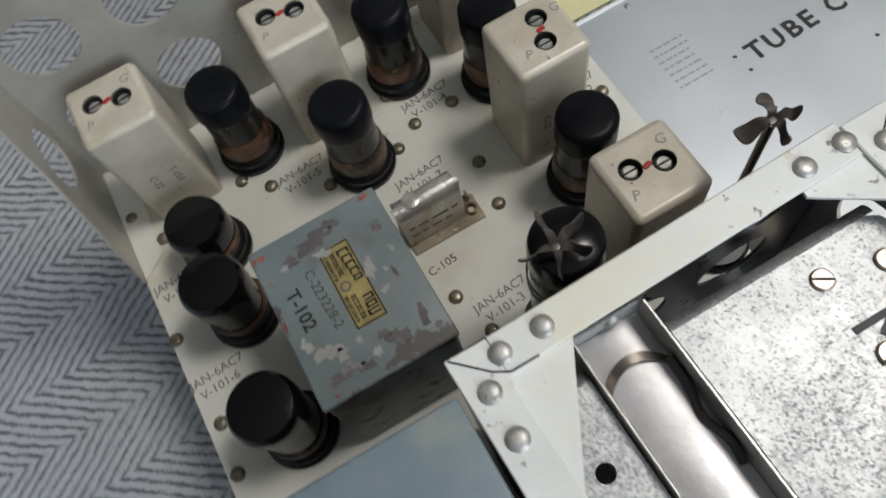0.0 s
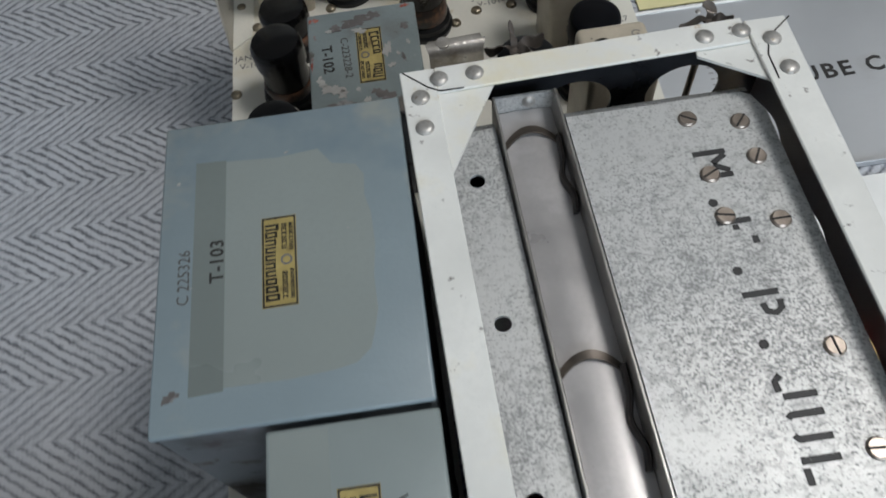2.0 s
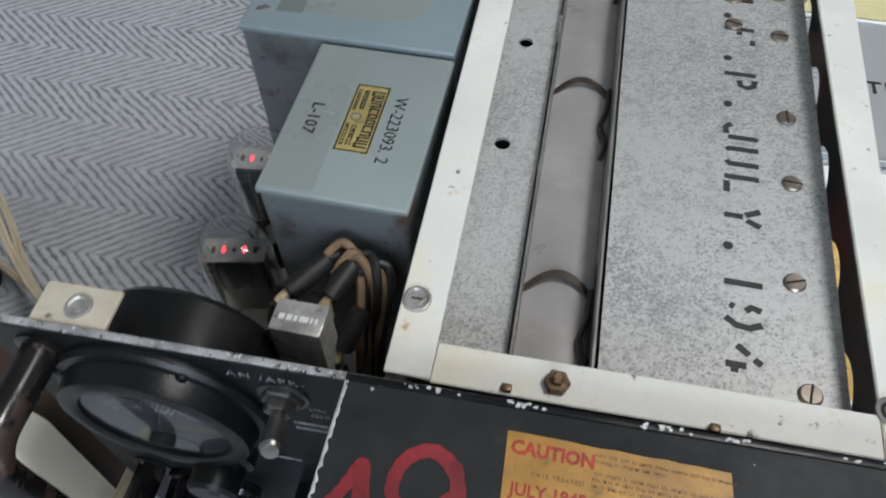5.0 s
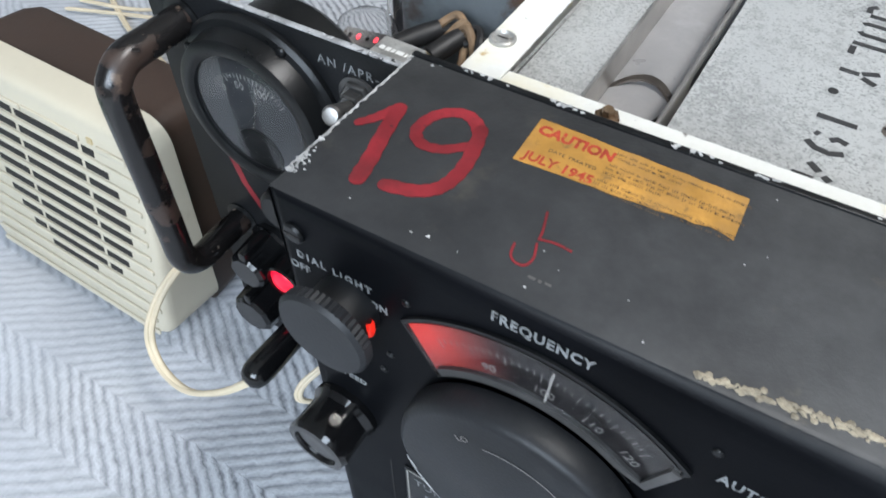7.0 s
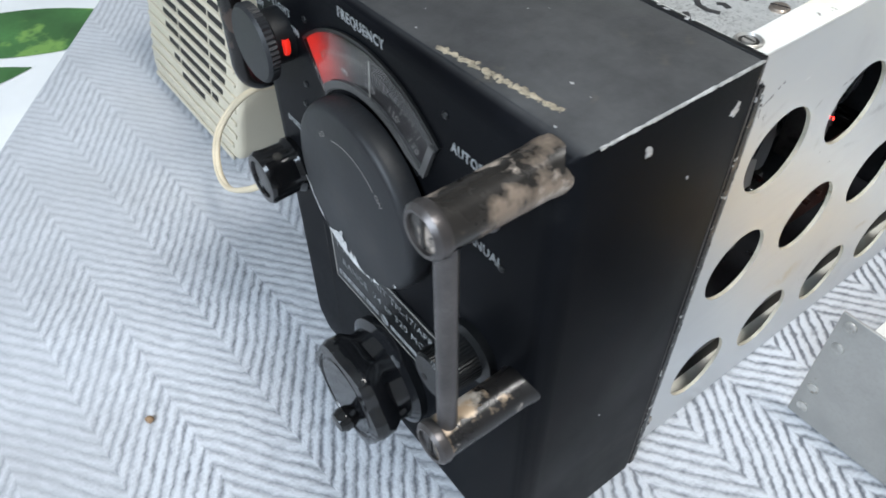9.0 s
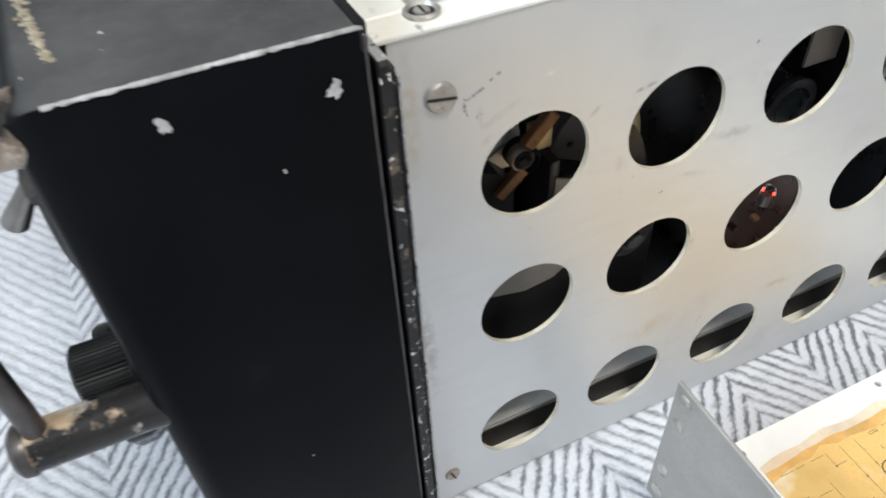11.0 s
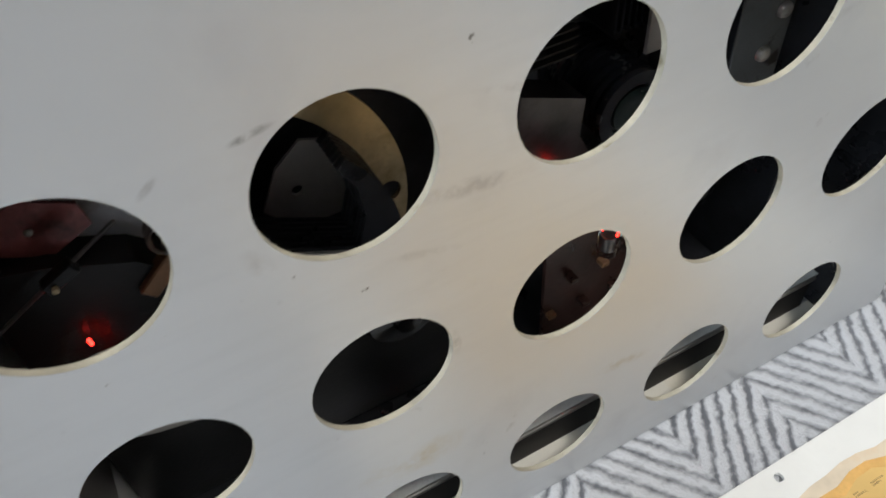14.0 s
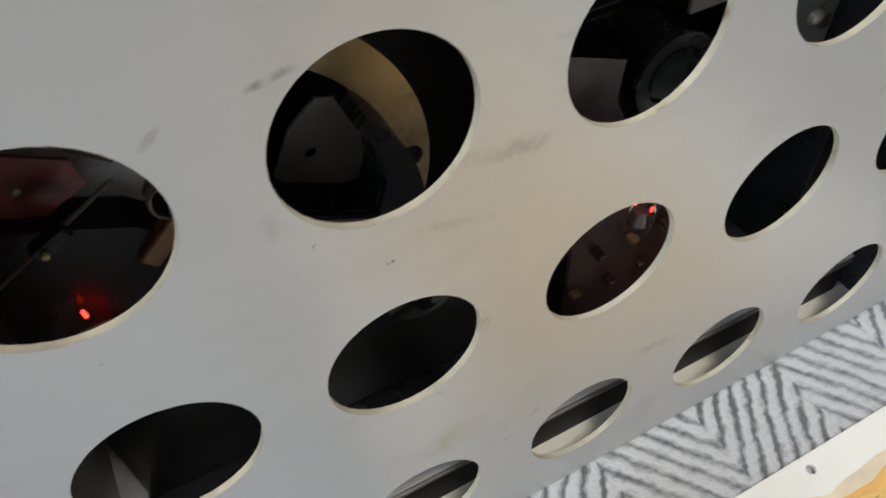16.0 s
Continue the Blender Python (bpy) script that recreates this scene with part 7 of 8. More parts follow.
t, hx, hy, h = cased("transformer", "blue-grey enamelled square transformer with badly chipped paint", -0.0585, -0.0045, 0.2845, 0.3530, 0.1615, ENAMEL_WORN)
decal(t, -0.0035, 0.0090, -0.0145, 0.0200, h, -1, 1, True)
writing("T-102", 0.0072, flat_text(-0.0205, 0.0118, h + 0.0001, -88), INK, t, 1.0, 0.00015)
writing("C-223228-2", 0.0054, flat_text(-0.0112, 0.0158, h + 0.0002, -87), FADED_INK, t)
rng = random.Random(31)


def flake(parent, x, y, z, rx, ry, material, name="paint_flake"):
    n = 44
    p1, p2, p3 = (rng.uniform(0, 6.28) for _ in range(3))
    q = [1 + 0.30 * math.sin(2 * math.pi * 2 * k / n + p1) + 0.20 * math.sin(2 * math.pi * 5 * k / n + p2) + 0.12 * math.sin(2 * math.pi * 11 * k / n + p3) + rng.uniform(-0.06, 0.06) for k in range(n)]
    pts = [(0.8 * rx * q[k] * math.cos(2 * math.pi * k / n), 0.8 * ry * q[k] * math.sin(2 * math.pi * k / n)) for k in range(n)]
    part(name, sheet(pts, [], 0.00012, at(x, y, z)), material, parent, "", 0)


FLAKE_PALE = surface("bare_pale_patch", (0.40, 0.39, 0.37), 0.5, 0.1, 0.14, 60, 600, 0.3, [((0.22, 0.24, 0.24), 160, 0.58, 0.68, 0.5)])
FLAKE_DARK = surface("dark_rubbed_patch", (0.155, 0.140, 0.135), 0.55, 0.1, 0.2, 60, 600, 0.3, [((0.24, 0.24, 0.24), 200, 0.58, 0.66, 0.5)])
FLAKE_RED = surface("red_rubbed_spot", (0.34, 0.085, 0.055), 0.55, 0, 0.3, 200, 900, 0.2, [((0.20, 0.20, 0.20), 330, 0.52, 0.62, 0.5)])
for x, y, rx, ry, m in (
    (-0.0025, 0.0255, 0.0085, 0.0042, FLAKE_DARK), (0.0060, 0.0285, 0.0034, 0.0030, FLAKE_DARK), (-0.0130, 0.0225, 0.0040, 0.0024, FLAKE_DARK),
    (-0.0015, 0.0190, 0.0040, 0.0020, FLAKE_PALE), (0.0110, 0.0045, 0.0022, 0.0058, FLAKE_PALE), (0.0125, -0.0058, 0.0020, 0.0018, FLAKE_PALE), (-0.0165, 0.0212, 0.0016, 0.0018, FLAKE_PALE),
    (-0.0165, -0.0160, 0.0056, 0.0040, FLAKE_PALE), (-0.0215, -0.0105, 0.0028, 0.0034, FLAKE_PALE), (-0.0120, -0.0195, 0.0030, 0.0024, FLAKE_PALE), (-0.0005, -0.0250, 0.0016, 0.0030, FLAKE_PALE),
    (-0.0140, -0.0260, 0.0068, 0.0032, FLAKE_DARK), (-0.0060, -0.0275, 0.0030, 0.0026, FLAKE_DARK), (0.0085, -0.0240, 0.0048, 0.0040, FLAKE_DARK), (0.0040, -0.0205, 0.0024, 0.0022, FLAKE_DARK),
    (0.0195, -0.0215, 0.0022, 0.0048, FLAKE_DARK), (0.0205, 0.0180, 0.0018, 0.0030, FLAKE_DARK), (0.0185, -0.0020, 0.0012, 0.0028, FLAKE_DARK), (0.0215, 0.0075, 0.0010, 0.0020, FLAKE_PALE), (0.0160, 0.0010, 0.0013, 0.0012, FLAKE_PALE),
    (-0.0238, 0.0295, 0.0024, 0.0022, FLAKE_RED), (0.0220, 0.0318, 0.0024, 0.0015, FLAKE_RED), (-0.0255, 0.0010, 0.0006, 0.0050, FLAKE_RED), (-0.0200, -0.0318, 0.0010, 0.0008, FLAKE_RED), (-0.0235, 0.0180, 0.0007, 0.0018, FLAKE_RED),
):
    flake(t, x, y, h + 0.00012, rx, ry, m)

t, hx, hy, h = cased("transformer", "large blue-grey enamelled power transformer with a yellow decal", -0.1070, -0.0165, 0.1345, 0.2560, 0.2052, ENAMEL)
ox, oy = -0.06175, 0.19525
decal(t, -0.0703 - ox, -0.0580 - ox, 0.1735 - oy, 0.2090 - oy, h, 1, 2)
writing("T-103", 0.0068, flat_text(-0.0838 - ox, 0.1860 - oy, h + 0.0001, 90), INK, t, 1.05, 0.00012)
writing("C 225326", 0.0060, flat_text(-0.0955 - ox, 0.1790 - oy, h + 0.0001, 90, 0.9), FADED_INK, t)
BANDMAT = surface("varnish_band", (0.17, 0.195, 0.185), 0.3, 0, 0.05, 14, 500, 0.08, coat=0.2)
BANDPALE = surface("pale_varnish", (0.245, 0.275, 0.262), 0.3, 0, 0.04, 14, 500, 0.08, coat=0.2)
part("varnish_patch", sheet([(-0.0945 - ox, 0.1465 - oy), (-0.0832 - ox, 0.1470 - oy), (-0.0832 - ox, 0.2370 - oy), (-0.0945 - ox, 0.2375 - oy)], [], 0.00005, at(0, 0, h)), BANDMAT, t, "", 0)
edge = [(-0.0832, 0.1480), (-0.0620, 0.1478), (-0.0470, 0.1488), (-0.0400, 0.1502), (-0.0352, 0.1545), (-0.0336, 0.1600), (-0.0318, 0.1680), (-0.0322, 0.1800), (-0.0308, 0.1920), (-0.0312, 0.2050), (-0.0330, 0.2130), (-0.0325, 0.2220), (-0.0352, 0.2270), (-0.0440, 0.2290), (-0.0490, 0.2365), (-0.0640, 0.2350), (-0.0832, 0.2365)]
part("varnish_patch", sheet([(x - ox, y - oy) for x, y in edge], [], 0.00004, at(0, 0, h)), BANDPALE, t, "", 0)
for x, y, r in ((0.0010, 0.0415, 0.0008), (-0.0390, 0.0340, 0.0009), (-0.0330, -0.0100, 0.0004), (0.0220, 0.0050, 0.0004), (-0.0385, -0.0480, 0.0030)):
    flake(t, x, y, h + 0.00006, r, r * 0.7, FLAKE_PALE if r < 0.002 else FLAKE_DARK)

t, hx, hy, h = cased("choke", "grey-green enamelled filter choke with a yellow decal", -0.0705, -0.0160, 0.0555, 0.1325, 0.2040, ENAMEL_L)
ox, oy = -0.04325, 0.0940
decal(t, -0.0492 - ox, -0.0362 - ox, 0.0778 - oy, 0.1122 - oy, h, -1, 3)
writing("L-107", 0.0066, flat_text(-0.0628 - ox, 0.0995 - oy, h + 0.0001, -90), INK, t, 1.05, 0.00012)
writing("W-223093. 2", 0.0068, flat_text(-0.0330 - ox, 0.1080 - oy, h + 0.0001, -90, 0.92), INK, t)
part("varnish_patch", sheet([(-0.0690 - ox, 0.0575 - oy), (-0.0500 - ox, 0.0575 - oy), (-0.0510 - ox, 0.1310 - oy), (-0.0690 - ox, 0.1310 - oy)], [], 0.00005, at(0, 0, h)), BANDPALE, t, "", 0)

c = thing("capacitor", (0.0195, 0.3560, DECK), "upright tin-plated metal capacitor on a brassy foot", "capacitor")
prof = [(-0.0020, 0.0012), (0.0090, 0.0012)] + [(0.0035 + 0.0055 * math.cos(radians(a)), 0.0275 + 0.0052 * math.sin(radians(a))) for a in range(0, 181, 15)]
bm = sheet(prof, [], 0.0300, TO_SIDE)
bm.transform(at(-0.0195, 0, 0))
es = [e for e in bm.edges if len(e.link_faces) == 2 and e.calc_face_angle(0) > 0.9 and all(v.co.z > 0.004 for v in e.verts)]
bmesh.ops.bevel(bm, geom=es, offset=0.0016, segments=3, affect="EDGES", profile=0.5)
TINNED = surface("tinned_case", (0.50, 0.475, 0.44), 0.30, 0.55, 0.18, 60, 600, 0.35, [((0.30, 0.24, 0.18), 50, 0.55, 0.78, 0.5), ((0.72, 0.71, 0.69), 120, 0.62, 0.72, 0.25)])
part("case", bm, TINNED, c)
part("filler_seal", lathe([(0.0040, 0), (0.0040, 0.0006), (0.0030, 0.0010), (0, 0.0010)], at(-0.0110, 0.0035, 0.0322), 20), TINNED, c)
FOOT = surface("brassy_foot", (0.40, 0.33, 0.23), 0.4, 0.6, 0.2, 60, 600, 0.15, [((0.20, 0.13, 0.09), 130, 0.56, 0.70, 0.6)])
part("mounting_foot", sheet([(-0.0190, -0.0068), (0.0185, -0.0068), (0.0185, 0.0068), (0.0160, 0.0085), (-0.0190, 0.0085)], [ring_of(0.0145, 0.0, 0.0020, 16), ring_of(0.0030, -0.0048, 0.0009, 10)], 0.0011, at(0, 0, 0.0002)), FOOT, c, "", 0)
part("foot_tab", boxed(0.0150, 0.0162, 0.0040, 0.0085, 0.0013, 0.0060, 0.0004, 1), FOOT, c)
part("eyelet", lathe([(0.0034, 0.0013), (0.0032, 0.0024), (0.0022, 0.0026), (0.0016, 0.0014)], at(0.0145, 0, 0), 18), RUSTY, c)
bars(print_rows(-0.017, 0.008, 0.010, 0.024, 2, 4, 0.006, 0.22), GREY_INK, c, Matrix.Translation((0, -0.0021, 0)) @ TO_FRONT)


# ---- behind the front panel: rectifier tubes, relay and cloth wires ----
def rectifier(x, y):
    t = thing("rectifier_tube", (x, y, DECK), "clear glass rectifier tube with glowing red filaments", "vacuum tube", "rectifier tubes")
    part("base", lathe([(0.0160, -0.0015), (0.0160, 0.0130), (0.0150, 0.0150), (0.0120, 0.0152)], None, 32), SATIN_BLACK, t)
    wall = [(0.0140, 0.0150), (0.0148, 0.0200), (0.0152, 0.0540), (0.0146, 0.0640), (0.0120, 0.0705), (0.0070, 0.0738), (0.0020, 0.0748)]
    b = part("bulb", lathe([(0, 0.0749)] + wall[::-1] + [(q - 0.00025, z - 0.00025) for q, z in wall] + [(0, 0.07465)], None, 40), BULB, t)
    b.visible_shadow = False
    part("anode", boxed(-0.0118, 0.0100, -0.0052, 0.0052, 0.0230, 0.0590, 0.0012, 2), PLATE_EDGE, t)
    mica = sheet([(-0.0125, -0.0058), (0.0125, -0.0058), (0.0125, 0.0058), (-0.0125, 0.0058)], [], 0.0004, at(0, 0, 0.0612))
    mi = part("mica", mica, MICA, t, "", 0)
    for dx in (-0.0042, 0.0042):
        part("filament", lathe([(0.0009, 0.0616), (0.0009, 0.0623), (0, 0.0624)], Matrix.Translation((dx, 0, 0)) @ Matrix.Diagonal((0.8, 1.9, 1, 1)), 14), GLOW, mi)
    for dx, n in ((0, 4), (-0.0085, 10), (0.0085, 10)):
        part("slot", lathe([(0.0013, 0.0616), (0.0013, 0.0619), (0, 0.0619)], Matrix.Translation((dx, 0, 0)) @ Matrix.Diagonal((0.8, 1.4, 1, 1)), n), SLOT, mi)
    for dx in (-0.0105, 0.0105):
        part("support_rod", lathe([(0.0005, 0.015), (0.0005, 0.0635)], at(dx, 0, 0), 8), CHROME, t)
    return t


r = rectifier(-0.0920, 0.0605)
r.matrix_basis = at(-0.0920, 0.0605, DECK + 0.0015) @ Matrix.Rotation(radians(12), 4, "Z")
copy_thing(r, at(-0.0985, 0.1095, DECK + 0.0010) @ Matrix.Rotation(radians(6), 4, "Z"))

RELAY_TIN = surface("speckled_tin", (0.55, 0.54, 0.515), 0.4, 0.5, 0.2, 120, 700, 0.2, [((0.20, 0.19, 0.17), 300, 0.60, 0.68, 0.5)])
rl = thing("relay", (-0.0432, 0.0165, DECK), "small tin-plated relay can with worn print", "relay")
part("cover", boxed(-0.0088, 0.0088, -0.0060, 0.0060, 0.060, 0.1010, 0.0008, 2), RELAY_TIN, rl)
part("frame", boxed(-0.0084, 0.0100, -0.0058, 0.0062, 0, 0.0598, 0.001, 1), SATIN_BLACK, rl)
bars(print_rows(-0.0066, 0.0066, -0.0018, 0.0012, 1, 9, 0.0022, 0.7), WHITE_LIP, rl, at(0, 0, 0.1010))
part("terminal", lathe([(0.0020, 0), (0.0020, 0.006), (0.0012, 0.008), (0, 0.008)], at(0.0060, 0.0078, 0.090), 12), BRASS, rl)


def cloth_wires():
    w = thing("wire_bundle", (-0.025, 0.035, DECK), "bundle of brown cloth and black sleeved wires", "wires")
    rng = random.Random(5)
    for k in range(7):
        s = 0.0026 * k
        j = lambda q: rng.uniform(-q, q)  # noqa: E731
        pts = [(-0.0200 + 0.9 * s, 0.0080 + j(0.002), 0.0930 + j(0.003)), (-0.0130 + 0.9 * s, 0.0120 + j(0.003), 0.0960 + j(0.004)), (-0.0060 + 0.7 * s, 0.0060 + j(0.003), 0.0900 + j(0.004)), (-0.0040 + 0.5 * s, -0.0060 + j(0.002), 0.0700), (-0.0050 + 0.5 * s, -0.0150 + j(0.002), 0.0350), (-0.0060 + 0.5 * s, -0.0180, 0.0020)]
        part("wire", sweep(pts, 0.0016, 8, steps=8), CLOTH_WIRE if k not in (1, 4, 6) else RUBBER, w)
    for a, b in (((-0.0280, -0.0058, 0.0925), (-0.0178, 0.0085, 0.0950)), ((-0.0138, -0.0052, 0.0920), (-0.0084, 0.0082, 0.0950)), ((-0.0080, -0.0150, 0.0760), (-0.0030, -0.0040, 0.0860))):
        a, b = Vector(a), Vector(b)
        part("sleeve", lathe([(0.0030, 0), (0.0038, 0.0006), (0.0040, (b - a).length * 0.6), (0.0036, (b - a).length), (0, (b - a).length)], Matrix.Translation(a) @ (b - a).to_track_quat("Z", "Y").to_matrix().to_4x4(), 14), RUBBER, w)
        part("lug", lathe([(0.0014, -0.0050), (0.0018, -0.0030), (0.0018, 0.0004)], Matrix.Translation(a) @ (b - a).to_track_quat("Z", "Y").to_matrix().to_4x4(), 10), BRASS, w)
        part("tail", sweep([a - (b - a) * 0.30, a - (b - a) * 0.5 - Vector((0, 0, 0.012)), a - (b - a) * 0.3 - Vector((0, 0, 0.050)), a - (b - a) * 0.2 - Vector((0, 0, 0.0740))], 0.0018, 8), RUBBER, w)


cloth_wires()


# ---- cabinet covers on the blanket ----
def cover_front():
    c = thing("cabinet_cover", (0.1725, 0.0820, 0), "aluminium cabinet cover lying open with an orange schematic pasted inside", "cabinet cover")
    part("plate", sheet(rect(0, 0.30, 0, 0.225), [ring_of(0.0055, 0.043, 0.0016, 16), ring_of(0.0045, 0.120, 0.0016, 16), ring_of(0.0045, 0.2, 0.0016, 16)], 0.0014, at(0, 0, 0.0004)), WHITE_LIP, c, "white painted inner face", 0)
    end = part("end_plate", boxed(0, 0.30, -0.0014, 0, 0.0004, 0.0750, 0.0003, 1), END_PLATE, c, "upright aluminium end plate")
    for z in (0.0695, 0.0550, 0.0238, 0.0088):
        part("rivet", lathe([(0.0030, 0), (0.0028, 0.0006), (0.0020, 0.0010), (0, 0.0011)], at_front(0.0055, -0.0014, z), 18), RIVET, end)
        part("rivet", dome(0.0026, 0.0008, Matrix.Translation((0.0055, 0, z)) @ Matrix.Rotation(radians(-90), 4, "X")), RIVET, end)
    rng = random.Random(2)
    left = [(0.0155 + rng.uniform(-0.0012, 0.0012), 0.163 - 0.118 * k / 16) for k in range(17)]
    paper = part("schematic", sheet([(0.290, 0.163)] + left + [(0.290, 0.045)], [], 0.0002, at(0, 0, 0.0018)), PAPER, c, "aged orange paper schematic with faint lines", 0)
    # Paste stains along the torn margin.
    edge = [(x + 0.0008 + 0.0030 * abs(math.sin(k * 1.3)) + rng.uniform(0, 0.0015), y) for k, (x, y) in enumerate(left)]
    part("stained_margin", sheet(left + edge[::-1], [], 0.00005, at(0, 0, 0.0020)), STAIN, paper, "", 0)
    edge = [(x - 0.0018 - 0.0022 * abs(math.sin(k * 0.9 + 1)) - rng.uniform(0, 0.001), y) for k, (x, y) in enumerate(left)]
    part("paste_stain", sheet([(x + 0.002, y) for x, y in left[::-1]] + edge, [], 0.00006, at(0, 0, 0.00182)), HALO, paper, "", 0)
    # Circuit lines with junction dots, and blocks of tiny lettering too small to read.
    rows = []
    for k in range(15):
        y = 0.050 + 0.0078 * k
        x = 0.0205
        while x < 0.26:
            ln = rng.uniform(0.005, 0.016)
            kind = rng.random()
            if kind < 0.45:
                rows.append((x, x + ln, y, y + 0.00022))
                rows.append((x + ln - 0.0004, x + ln + 0.0004, y - 0.0003, y + 0.0005))
            elif kind < 0.62:
                rows.append((x, x + 0.00022, y, y + rng.uniform(0.003, 0.007)))
            elif kind < 0.92:
                for q in range(rng.randint(2, 4)):
                    for c_ in range(rng.randint(3, 7)):
                        rows.append((x + 0.0009 * q, x + 0.0009 * q + 0.0006, y + 0.0008 * c_, y + 0.0008 * c_ + rng.uniform(0.0002, 0.0005)))
            x += ln * 0.6 + 0.0022
    bars(rows, PRINT_BROWN, paper, at(0, 0, 0.00205), 0.00004, "schematic_lines")

    def pill(hx, hy, n=10):
        return [(hx * math.cos(radians(a0 + 180 * k / n)), (hy - hx) * (1 if a0 == 0 else -1) + hx * math.sin(radians(a0 + 180 * k / n))) for a0 in (0, 180) for k in range(n + 1)]

    m = at(0.0385, 0.0965, 0.0021) @ Matrix.Rotation(radians(-7), 4, "Z")
    part("socket_symbol", sheet(pill(0.0048, 0.0082), [pill(0.0043, 0.0077)[::-1]], 0.00006, m), INK, paper, "", 0)
    for x, y in ((-0.0020, 0.0045), (0.0012, 0.0050), (-0.0016, -0.0040), (0.0018, -0.0034)):
        bars([(x - 0.0002, x + 0.0002, y - 0.0014, y + 0.0014)], INK, paper, m, name="socket_pin")


def cover_rear():
    c = thing("cabinet_cover", (0.1500, 0.3160, 0), "bare aluminium cabinet cover stencilled with black lettering", "cabinet cover")
    part("plate", sheet(rect(0, 0.33, 0, 0.159), [ring_of(0.091, 0.083, 0.0014, 14), ring_of(0.093, 0.070, 0.0014, 14), ring_of(0.17, 0.048, 0.0014, 14)], 0.0014, at(0, 0, 0.0004)), COVER, c, "", 0)
    part("front_lip", boxed(0, 0.33, -0.0012, 0, 0.0004, 0.0060, 0.0003, 1), COVER, c)
    writing("TUBE CO", 0.0185, flat_text(0.0990, 0.0735, 0.0019, 1.5), INK, c, 1.24, 0.0005)
    bars(print_rows(0.050, 0.075, 0.082, 0.120, 7, 14, 0.004, 0.28), FAINT_INK, c, at(0, 0, 0.0019))
    part("rear_edge", boxed(0, 0.33, 0.1590, 0.1615, 0.0004, 0.0030, 0.0004, 1), WHITE_LIP, c)
    for x in (0.06, 0.135):
        part("rivet", dome(0.0022, 0.0012, at(x, 0.154, 0.0018)), RIVET, c)


cover_front()
cover_rear()
s = part("paper_sheet", sheet([(0.168, 0.481), (0.300, 0.4805), (0.302, 0.640), (0.165, 0.642)], [], 0.0012, at(0, 0, 0.0003)), YELLOW, None, "", 0)
tagged(s, "yellowed paper sheet with an orange patch", "paper")
s = part("paper_sheet", sheet([(0.303, 0.481), (0.470, 0.483), (0.470, 0.640), (0.304, 0.640)], [], 0.0010, at(0, 0, 0.0003)), WHITE_LIP, None, "", 0)
tagged(s, "pale paper sheet lying behind the cover", "paper")


# ---- the loudspeaker ----
def rounded_rect(x0, x1, y0, y1, r, n=6):
    out = []
    for cx, cy, a in ((x1 - r, y1 - r, 0), (x0 + r, y1 - r, 90), (x0 + r, y0 + r, 180), (x1 - r, y0 + r, 270)):
        out += [(cx + r * math.cos(radians(a + 90 * k / n)), cy + r * math.sin(radians(a + 90 * k / n))) for k in range(n + 1)]
    return out


def loft(rings):
    """Closed rings of equal length joined in order, both ends capped."""
    bm = bmesh.new()
    vs = [[bm.verts.new(p) for p in ring] for ring in rings]
    n = len(vs[0])
    for a, b in zip(vs, vs[1:]):
        for i in range(n):
            bm.faces.new((a[i], a[(i + 1) % n], b[(i + 1) % n], b[i]))
    bm.faces.new(vs[0])
    bm.faces.new(vs[-1])
    bmesh.ops.recalc_face_normals(bm, faces=bm.faces[:])
    return bm


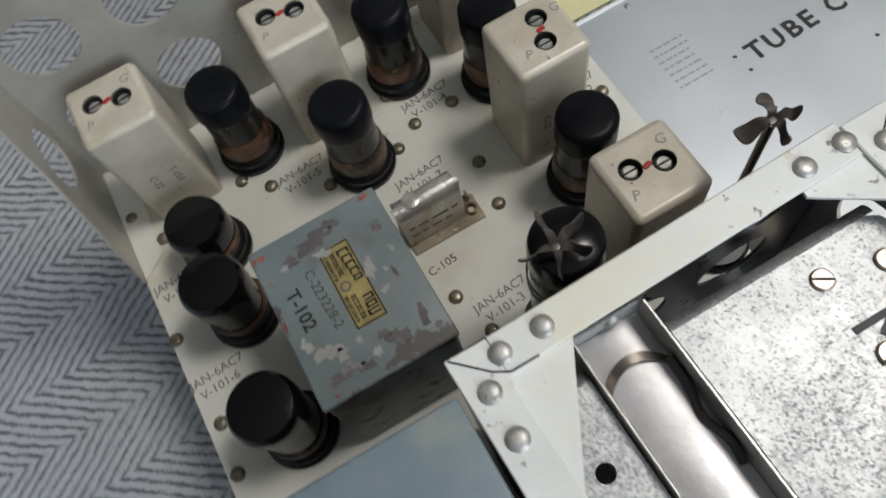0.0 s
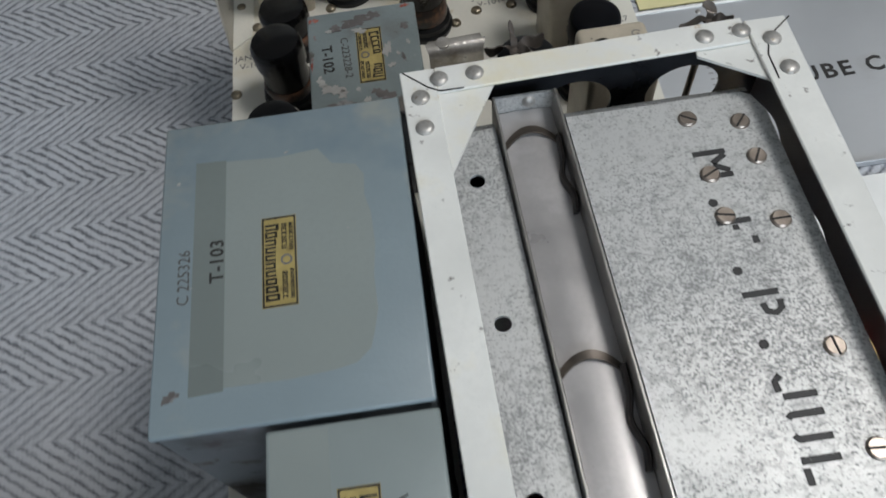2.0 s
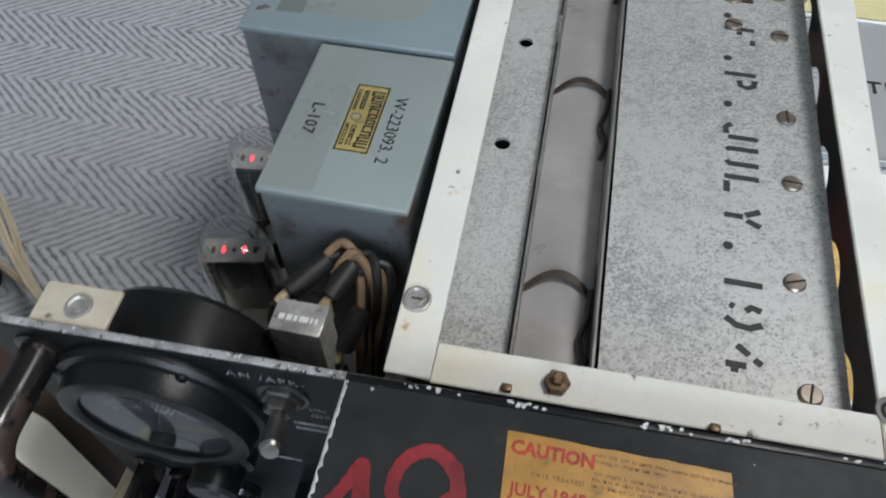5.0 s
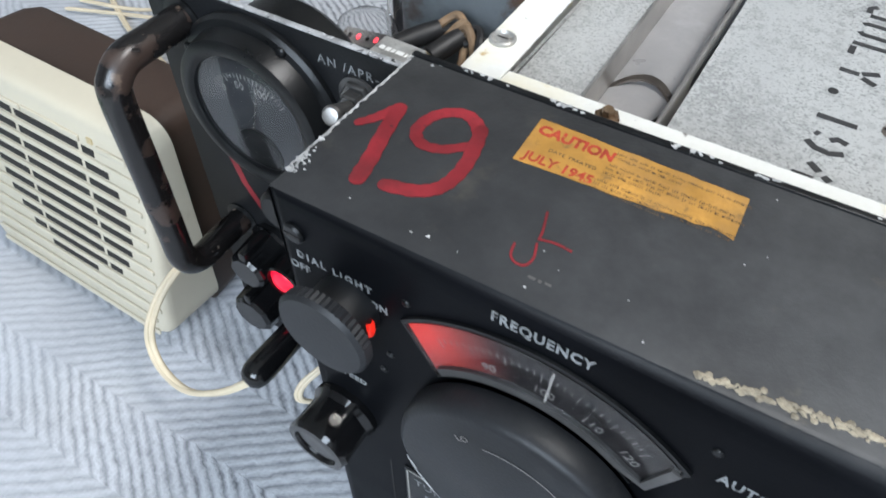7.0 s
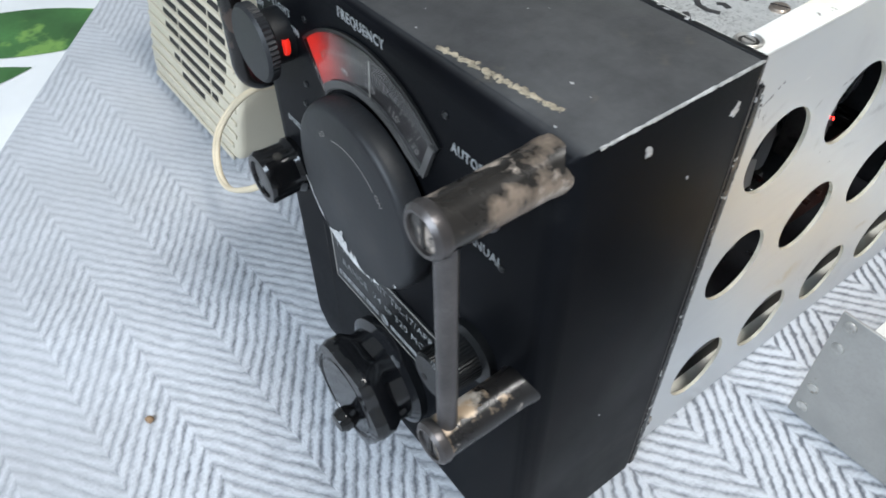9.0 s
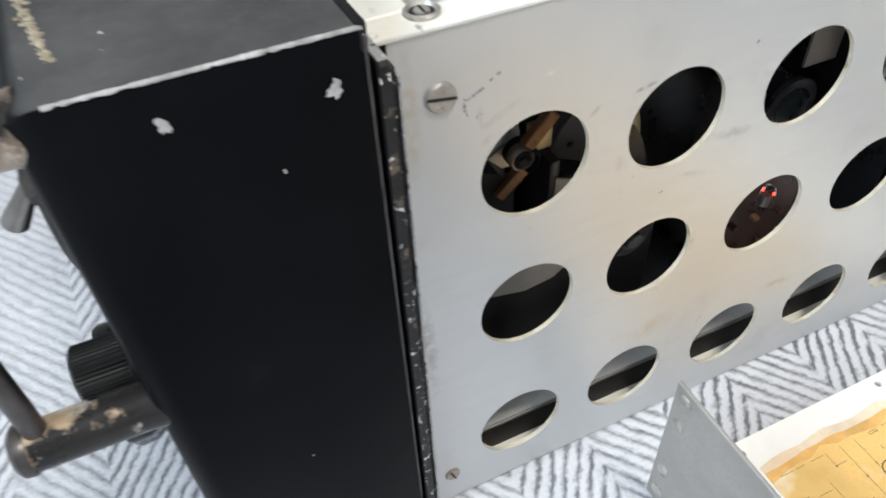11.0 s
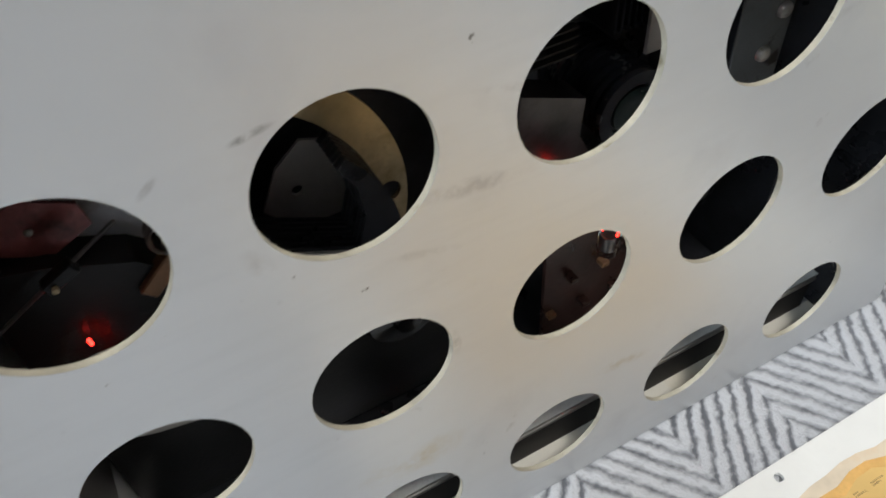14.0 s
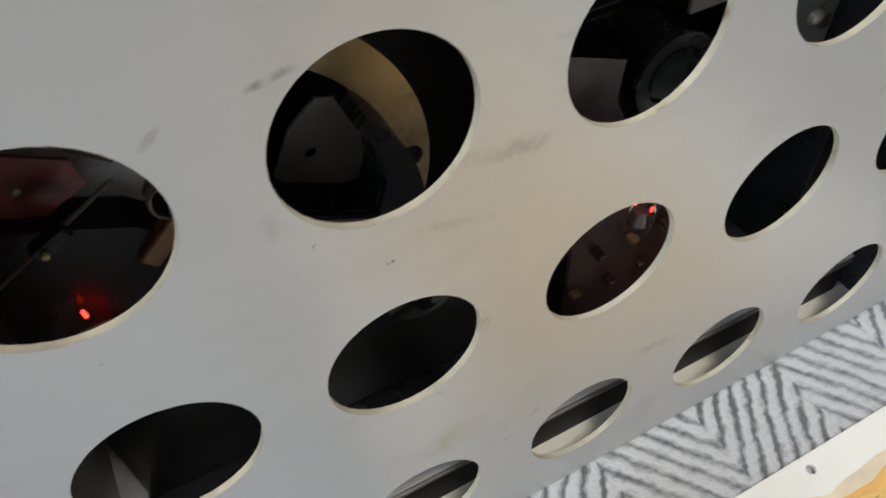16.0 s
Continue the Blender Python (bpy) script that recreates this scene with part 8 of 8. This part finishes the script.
def loudspeaker():
    cx, cy = -0.2240, -0.030
    x0, x1, z0, z1 = -0.2980 - cx, -0.1505 - cx, 0.0075, 0.1310
    sp = thing("loudspeaker", (cx, cy, 0), "small loudspeaker with ivory slatted front and brown body", "loudspeaker")
    lean = 0.19
    front = lambda z: -0.0543 - cy + lean * z  # noqa: E731
    back = lambda z: -0.0170 - cy + 0.036 * z  # noqa: E731
    rr = lambda d, r: rounded_rect(x0 + d, x1 - d, z0 + d, z1 - d, r)  # noqa: E731
    shell = part("front_shell", loft([
        [(x, front(z), z) for x, z in rr(0.0042, 0.0100)],
        [(x, front(z) + 0.0006, z) for x, z in rr(0.0022, 0.0115)],
        [(x, front(z) + 0.0022, z) for x, z in rr(0.0007, 0.0125)],
        [(x, front(z) + 0.0048, z) for x, z in rr(0.0, 0.0130)],
        [(x, back(z), z) for x, z in rr(-0.0006, 0.0130)],
    ]), IVORY, sp, "ivory plastic front")
    bx = lambda d, r: rounded_rect(x0 + 0.002 + d, x1 - 0.002 - d, 0.0005 + d, z1 - 0.0012 - d, r)  # noqa: E731
    part("body", loft([
        [(x, back(z) + 0.0002, z) for x, z in bx(0.0, 0.0120)],
        [(x, 0.046, z) for x, z in bx(0.002, 0.0120)],
        [(x, 0.054, z) for x, z in bx(0.0045, 0.0110)],
        [(x, 0.056, z) for x, z in bx(0.0085, 0.0080)],
    ]), BROWN, sp, "dark brown plastic body")
    # Rows of thin ribs with slots cut between them.
    def strip(a, b, z, h, lo, hi, name, material, bev=0.0):
        bm = boxed(a, b, -hi, -lo, -h / 2, h / 2, bev, 2) if bev else boxed(a, b, -hi, -lo, -h / 2, h / 2)
        bm.transform(Matrix.Translation((0, front(z), z)) @ Matrix.Rotation(-math.atan(lean), 4, "X"))
        return part(name, bm, material, shell)

    pitch = 0.0089
    for k in range(13):
        z = 0.1172 - pitch * k
        inset = 0.0015 if 1 <= k <= 10 else 0.006
        spans = [(x0 + inset + 0.003, -0.2330 - cx), (-0.1790 - cx, x1 - inset - 0.003)] if k == 0 else [(x0 + inset + 0.003, x1 - inset - 0.003)]
        for a, b in spans:
            strip(a, b, z, 0.0034, -0.0005, 0.0013, "rib", IVORY, 0.0010)
    mid = -0.2160 - cx
    for k in range(10):
        z = 0.1127 - pitch * k
        q = (z - 0.0768) / 0.0497
        half = 0.0492 * math.sqrt(max(0.12, 1 - q * q))
        ends = [mid - half, -0.2400 - cx, -0.1915 - cx, mid + half]
        if k == 9:
            ends = [mid - half, mid + half * 0.6]
        for i, (a, b) in enumerate(zip(ends, ends[1:])):
            a, b = a + (0.0014 if i else 0), b - (0.0014 if i < len(ends) - 2 else 0)
            if b - a > 0.002:
                strip(a, b, z, 0.0040, -0.0004, 0.0003, "slot", SLOT)
    strip(-0.2313 - cx, -0.1905 - cx, 0.1178, 0.0036, -0.0004, 0.0012, "name_badge", IVORY, 0.0006)
    strip(-0.1845 - cx, -0.1810 - cx, 0.1195, 0.0030, -0.0004, 0.0007, "badge_mark", BRASS)


loudspeaker()


# ---- leads ----
def lead(name, label, strands, r, material, category="cable"):
    c = thing(name, tuple(strands[0][0]), label, category)
    o = Vector(strands[0][0])
    for pts in strands:
        part("conductor", sweep([Vector(p) - o for p in pts], r, 10, steps=8), material, c)
    return c


def shifted(pts, d):
    return [(x + d, y + d * 0.4, z + abs(d) * 0.3) for x, y, z in pts]


run = [(-0.0737, -0.0640, 0.0560), (-0.088, -0.072, 0.044), (-0.108, -0.077, 0.033), (-0.127, -0.075, 0.031), (-0.1385, -0.0700, 0.0380), (-0.1390, -0.0640, 0.0520), (-0.1375, -0.0520, 0.0650), (-0.1365, -0.0380, 0.0700), (-0.1385, -0.0190, 0.0640), (-0.1420, 0.0000, 0.0550), (-0.1430, 0.0250, 0.0420), (-0.1430, 0.0500, 0.0200), (-0.1440, 0.0800, 0.0050), (-0.150, 0.110, 0.003)]
w = lead("speaker_lead", "twin cream speaker lead ending in a black plug", [run, shifted(run, 0.0025)], 0.00145, CABLE)
o = Vector(run[0])
part("plug_body", lathe([(0, -0.0022), (0.0030, -0.0018), (0.0056, 0.0000), (0.0068, 0.0030), (0.0072, 0.0080), (0.0068, 0.030), (0.0062, 0.044), (0.0040, 0.0500), (0.0040, 0.056)], Matrix.Translation(Vector((-0.0737, -0.0640, 0.0560)) - o) @ Matrix.Rotation(radians(-90), 4, "X"), 24), GLOSS_BLACK, w, "glossy black plug")
runs = [
    [(-0.470, 0.150, 0.003), (-0.410, 0.165, 0.006), (-0.372, 0.190, 0.016), (-0.348, 0.182, 0.040), (-0.322, 0.150, 0.046), (-0.288, 0.112, 0.044), (-0.250, 0.080, 0.050), (-0.205, 0.052, 0.080), (-0.165, 0.030, 0.120), (-0.128, 0.012, 0.150)],
    [(-0.470, 0.135, 0.003), (-0.400, 0.162, 0.004), (-0.352, 0.166, 0.010), (-0.318, 0.142, 0.016), (-0.280, 0.104, 0.024), (-0.240, 0.074, 0.050), (-0.200, 0.050, 0.078), (-0.160, 0.030, 0.112), (-0.124, 0.012, 0.140)],
    [(-0.460, 0.170, 0.003), (-0.400, 0.140, 0.003), (-0.360, 0.128, 0.004), (-0.310, 0.110, 0.008), (-0.262, 0.086, 0.020), (-0.215, 0.056, 0.062), (-0.165, 0.030, 0.100), (-0.124, 0.014, 0.125)],
]
for k, rn in enumerate(runs):
    lead("power_lead", "twin cream flex looped over the blanket", [rn, shifted(rn, 0.0023)], 0.0013, CABLE)
lp = [(-0.040, -0.012, 0.052), (-0.052, -0.030, 0.049), (-0.061, -0.046, 0.041), (-0.061, -0.052, 0.034), (-0.054, -0.046, 0.028), (-0.040, -0.030, 0.014), (-0.02, -0.02, 0.003)]
lead("signal_lead", "pale flex curling under the front panel", [lp, shifted(lp, 0.002)], 0.0012, CABLE)


def alligator():
    c = thing("alligator_clip", (-0.319, 0.1110, 0.0), "green-sleeved alligator clip with dark jaws", "clip")
    m = Matrix.Translation((0, 0, 0.0068)) @ Matrix.Rotation(radians(194), 4, "Z") @ Matrix.Rotation(radians(90), 4, "Y")
    part("sleeve", lathe([(0.0044, -0.001), (0.0058, 0.002), (0.0060, 0.016), (0.0050, 0.030), (0.0034, 0.042), (0.0024, 0.045)], m, 20), GREEN, c)
    for dz in (0.0040, 0.0092):
        part("jaw", sweep([(-0.003, -0.001, 0.0066), (0.006, -0.003, dz), (0.014, -0.011, dz), (0.020, -0.028, 0.0066)], 0.0028, 8, flat=0.5), SATIN_BLACK, c)
    part("tail_lead", sweep([(-0.043, -0.013, 0.0068), (-0.058, -0.016, 0.005), (-0.080, -0.010, 0.003), (-0.110, 0.002, 0.003)], 0.0014, 8), GREEN, c)


alligator()


def crumb():
    rng = random.Random(7)
    bm = bmesh.new()
    bmesh.ops.create_icosphere(bm, subdivisions=2, radius=0.0022)
    for v in bm.verts:
        v.co *= rng.uniform(0.82, 1.12)
        v.co.z = max(v.co.z, -0.0012) * 0.7
        v.co.x *= 1.15
    bm.transform(at(-0.0125, -0.1730, 0.0008))
    tagged(part("crumb", bm, CLOTH_WIRE), "small reddish-brown crumb lying on the blanket", "crumb")


crumb()
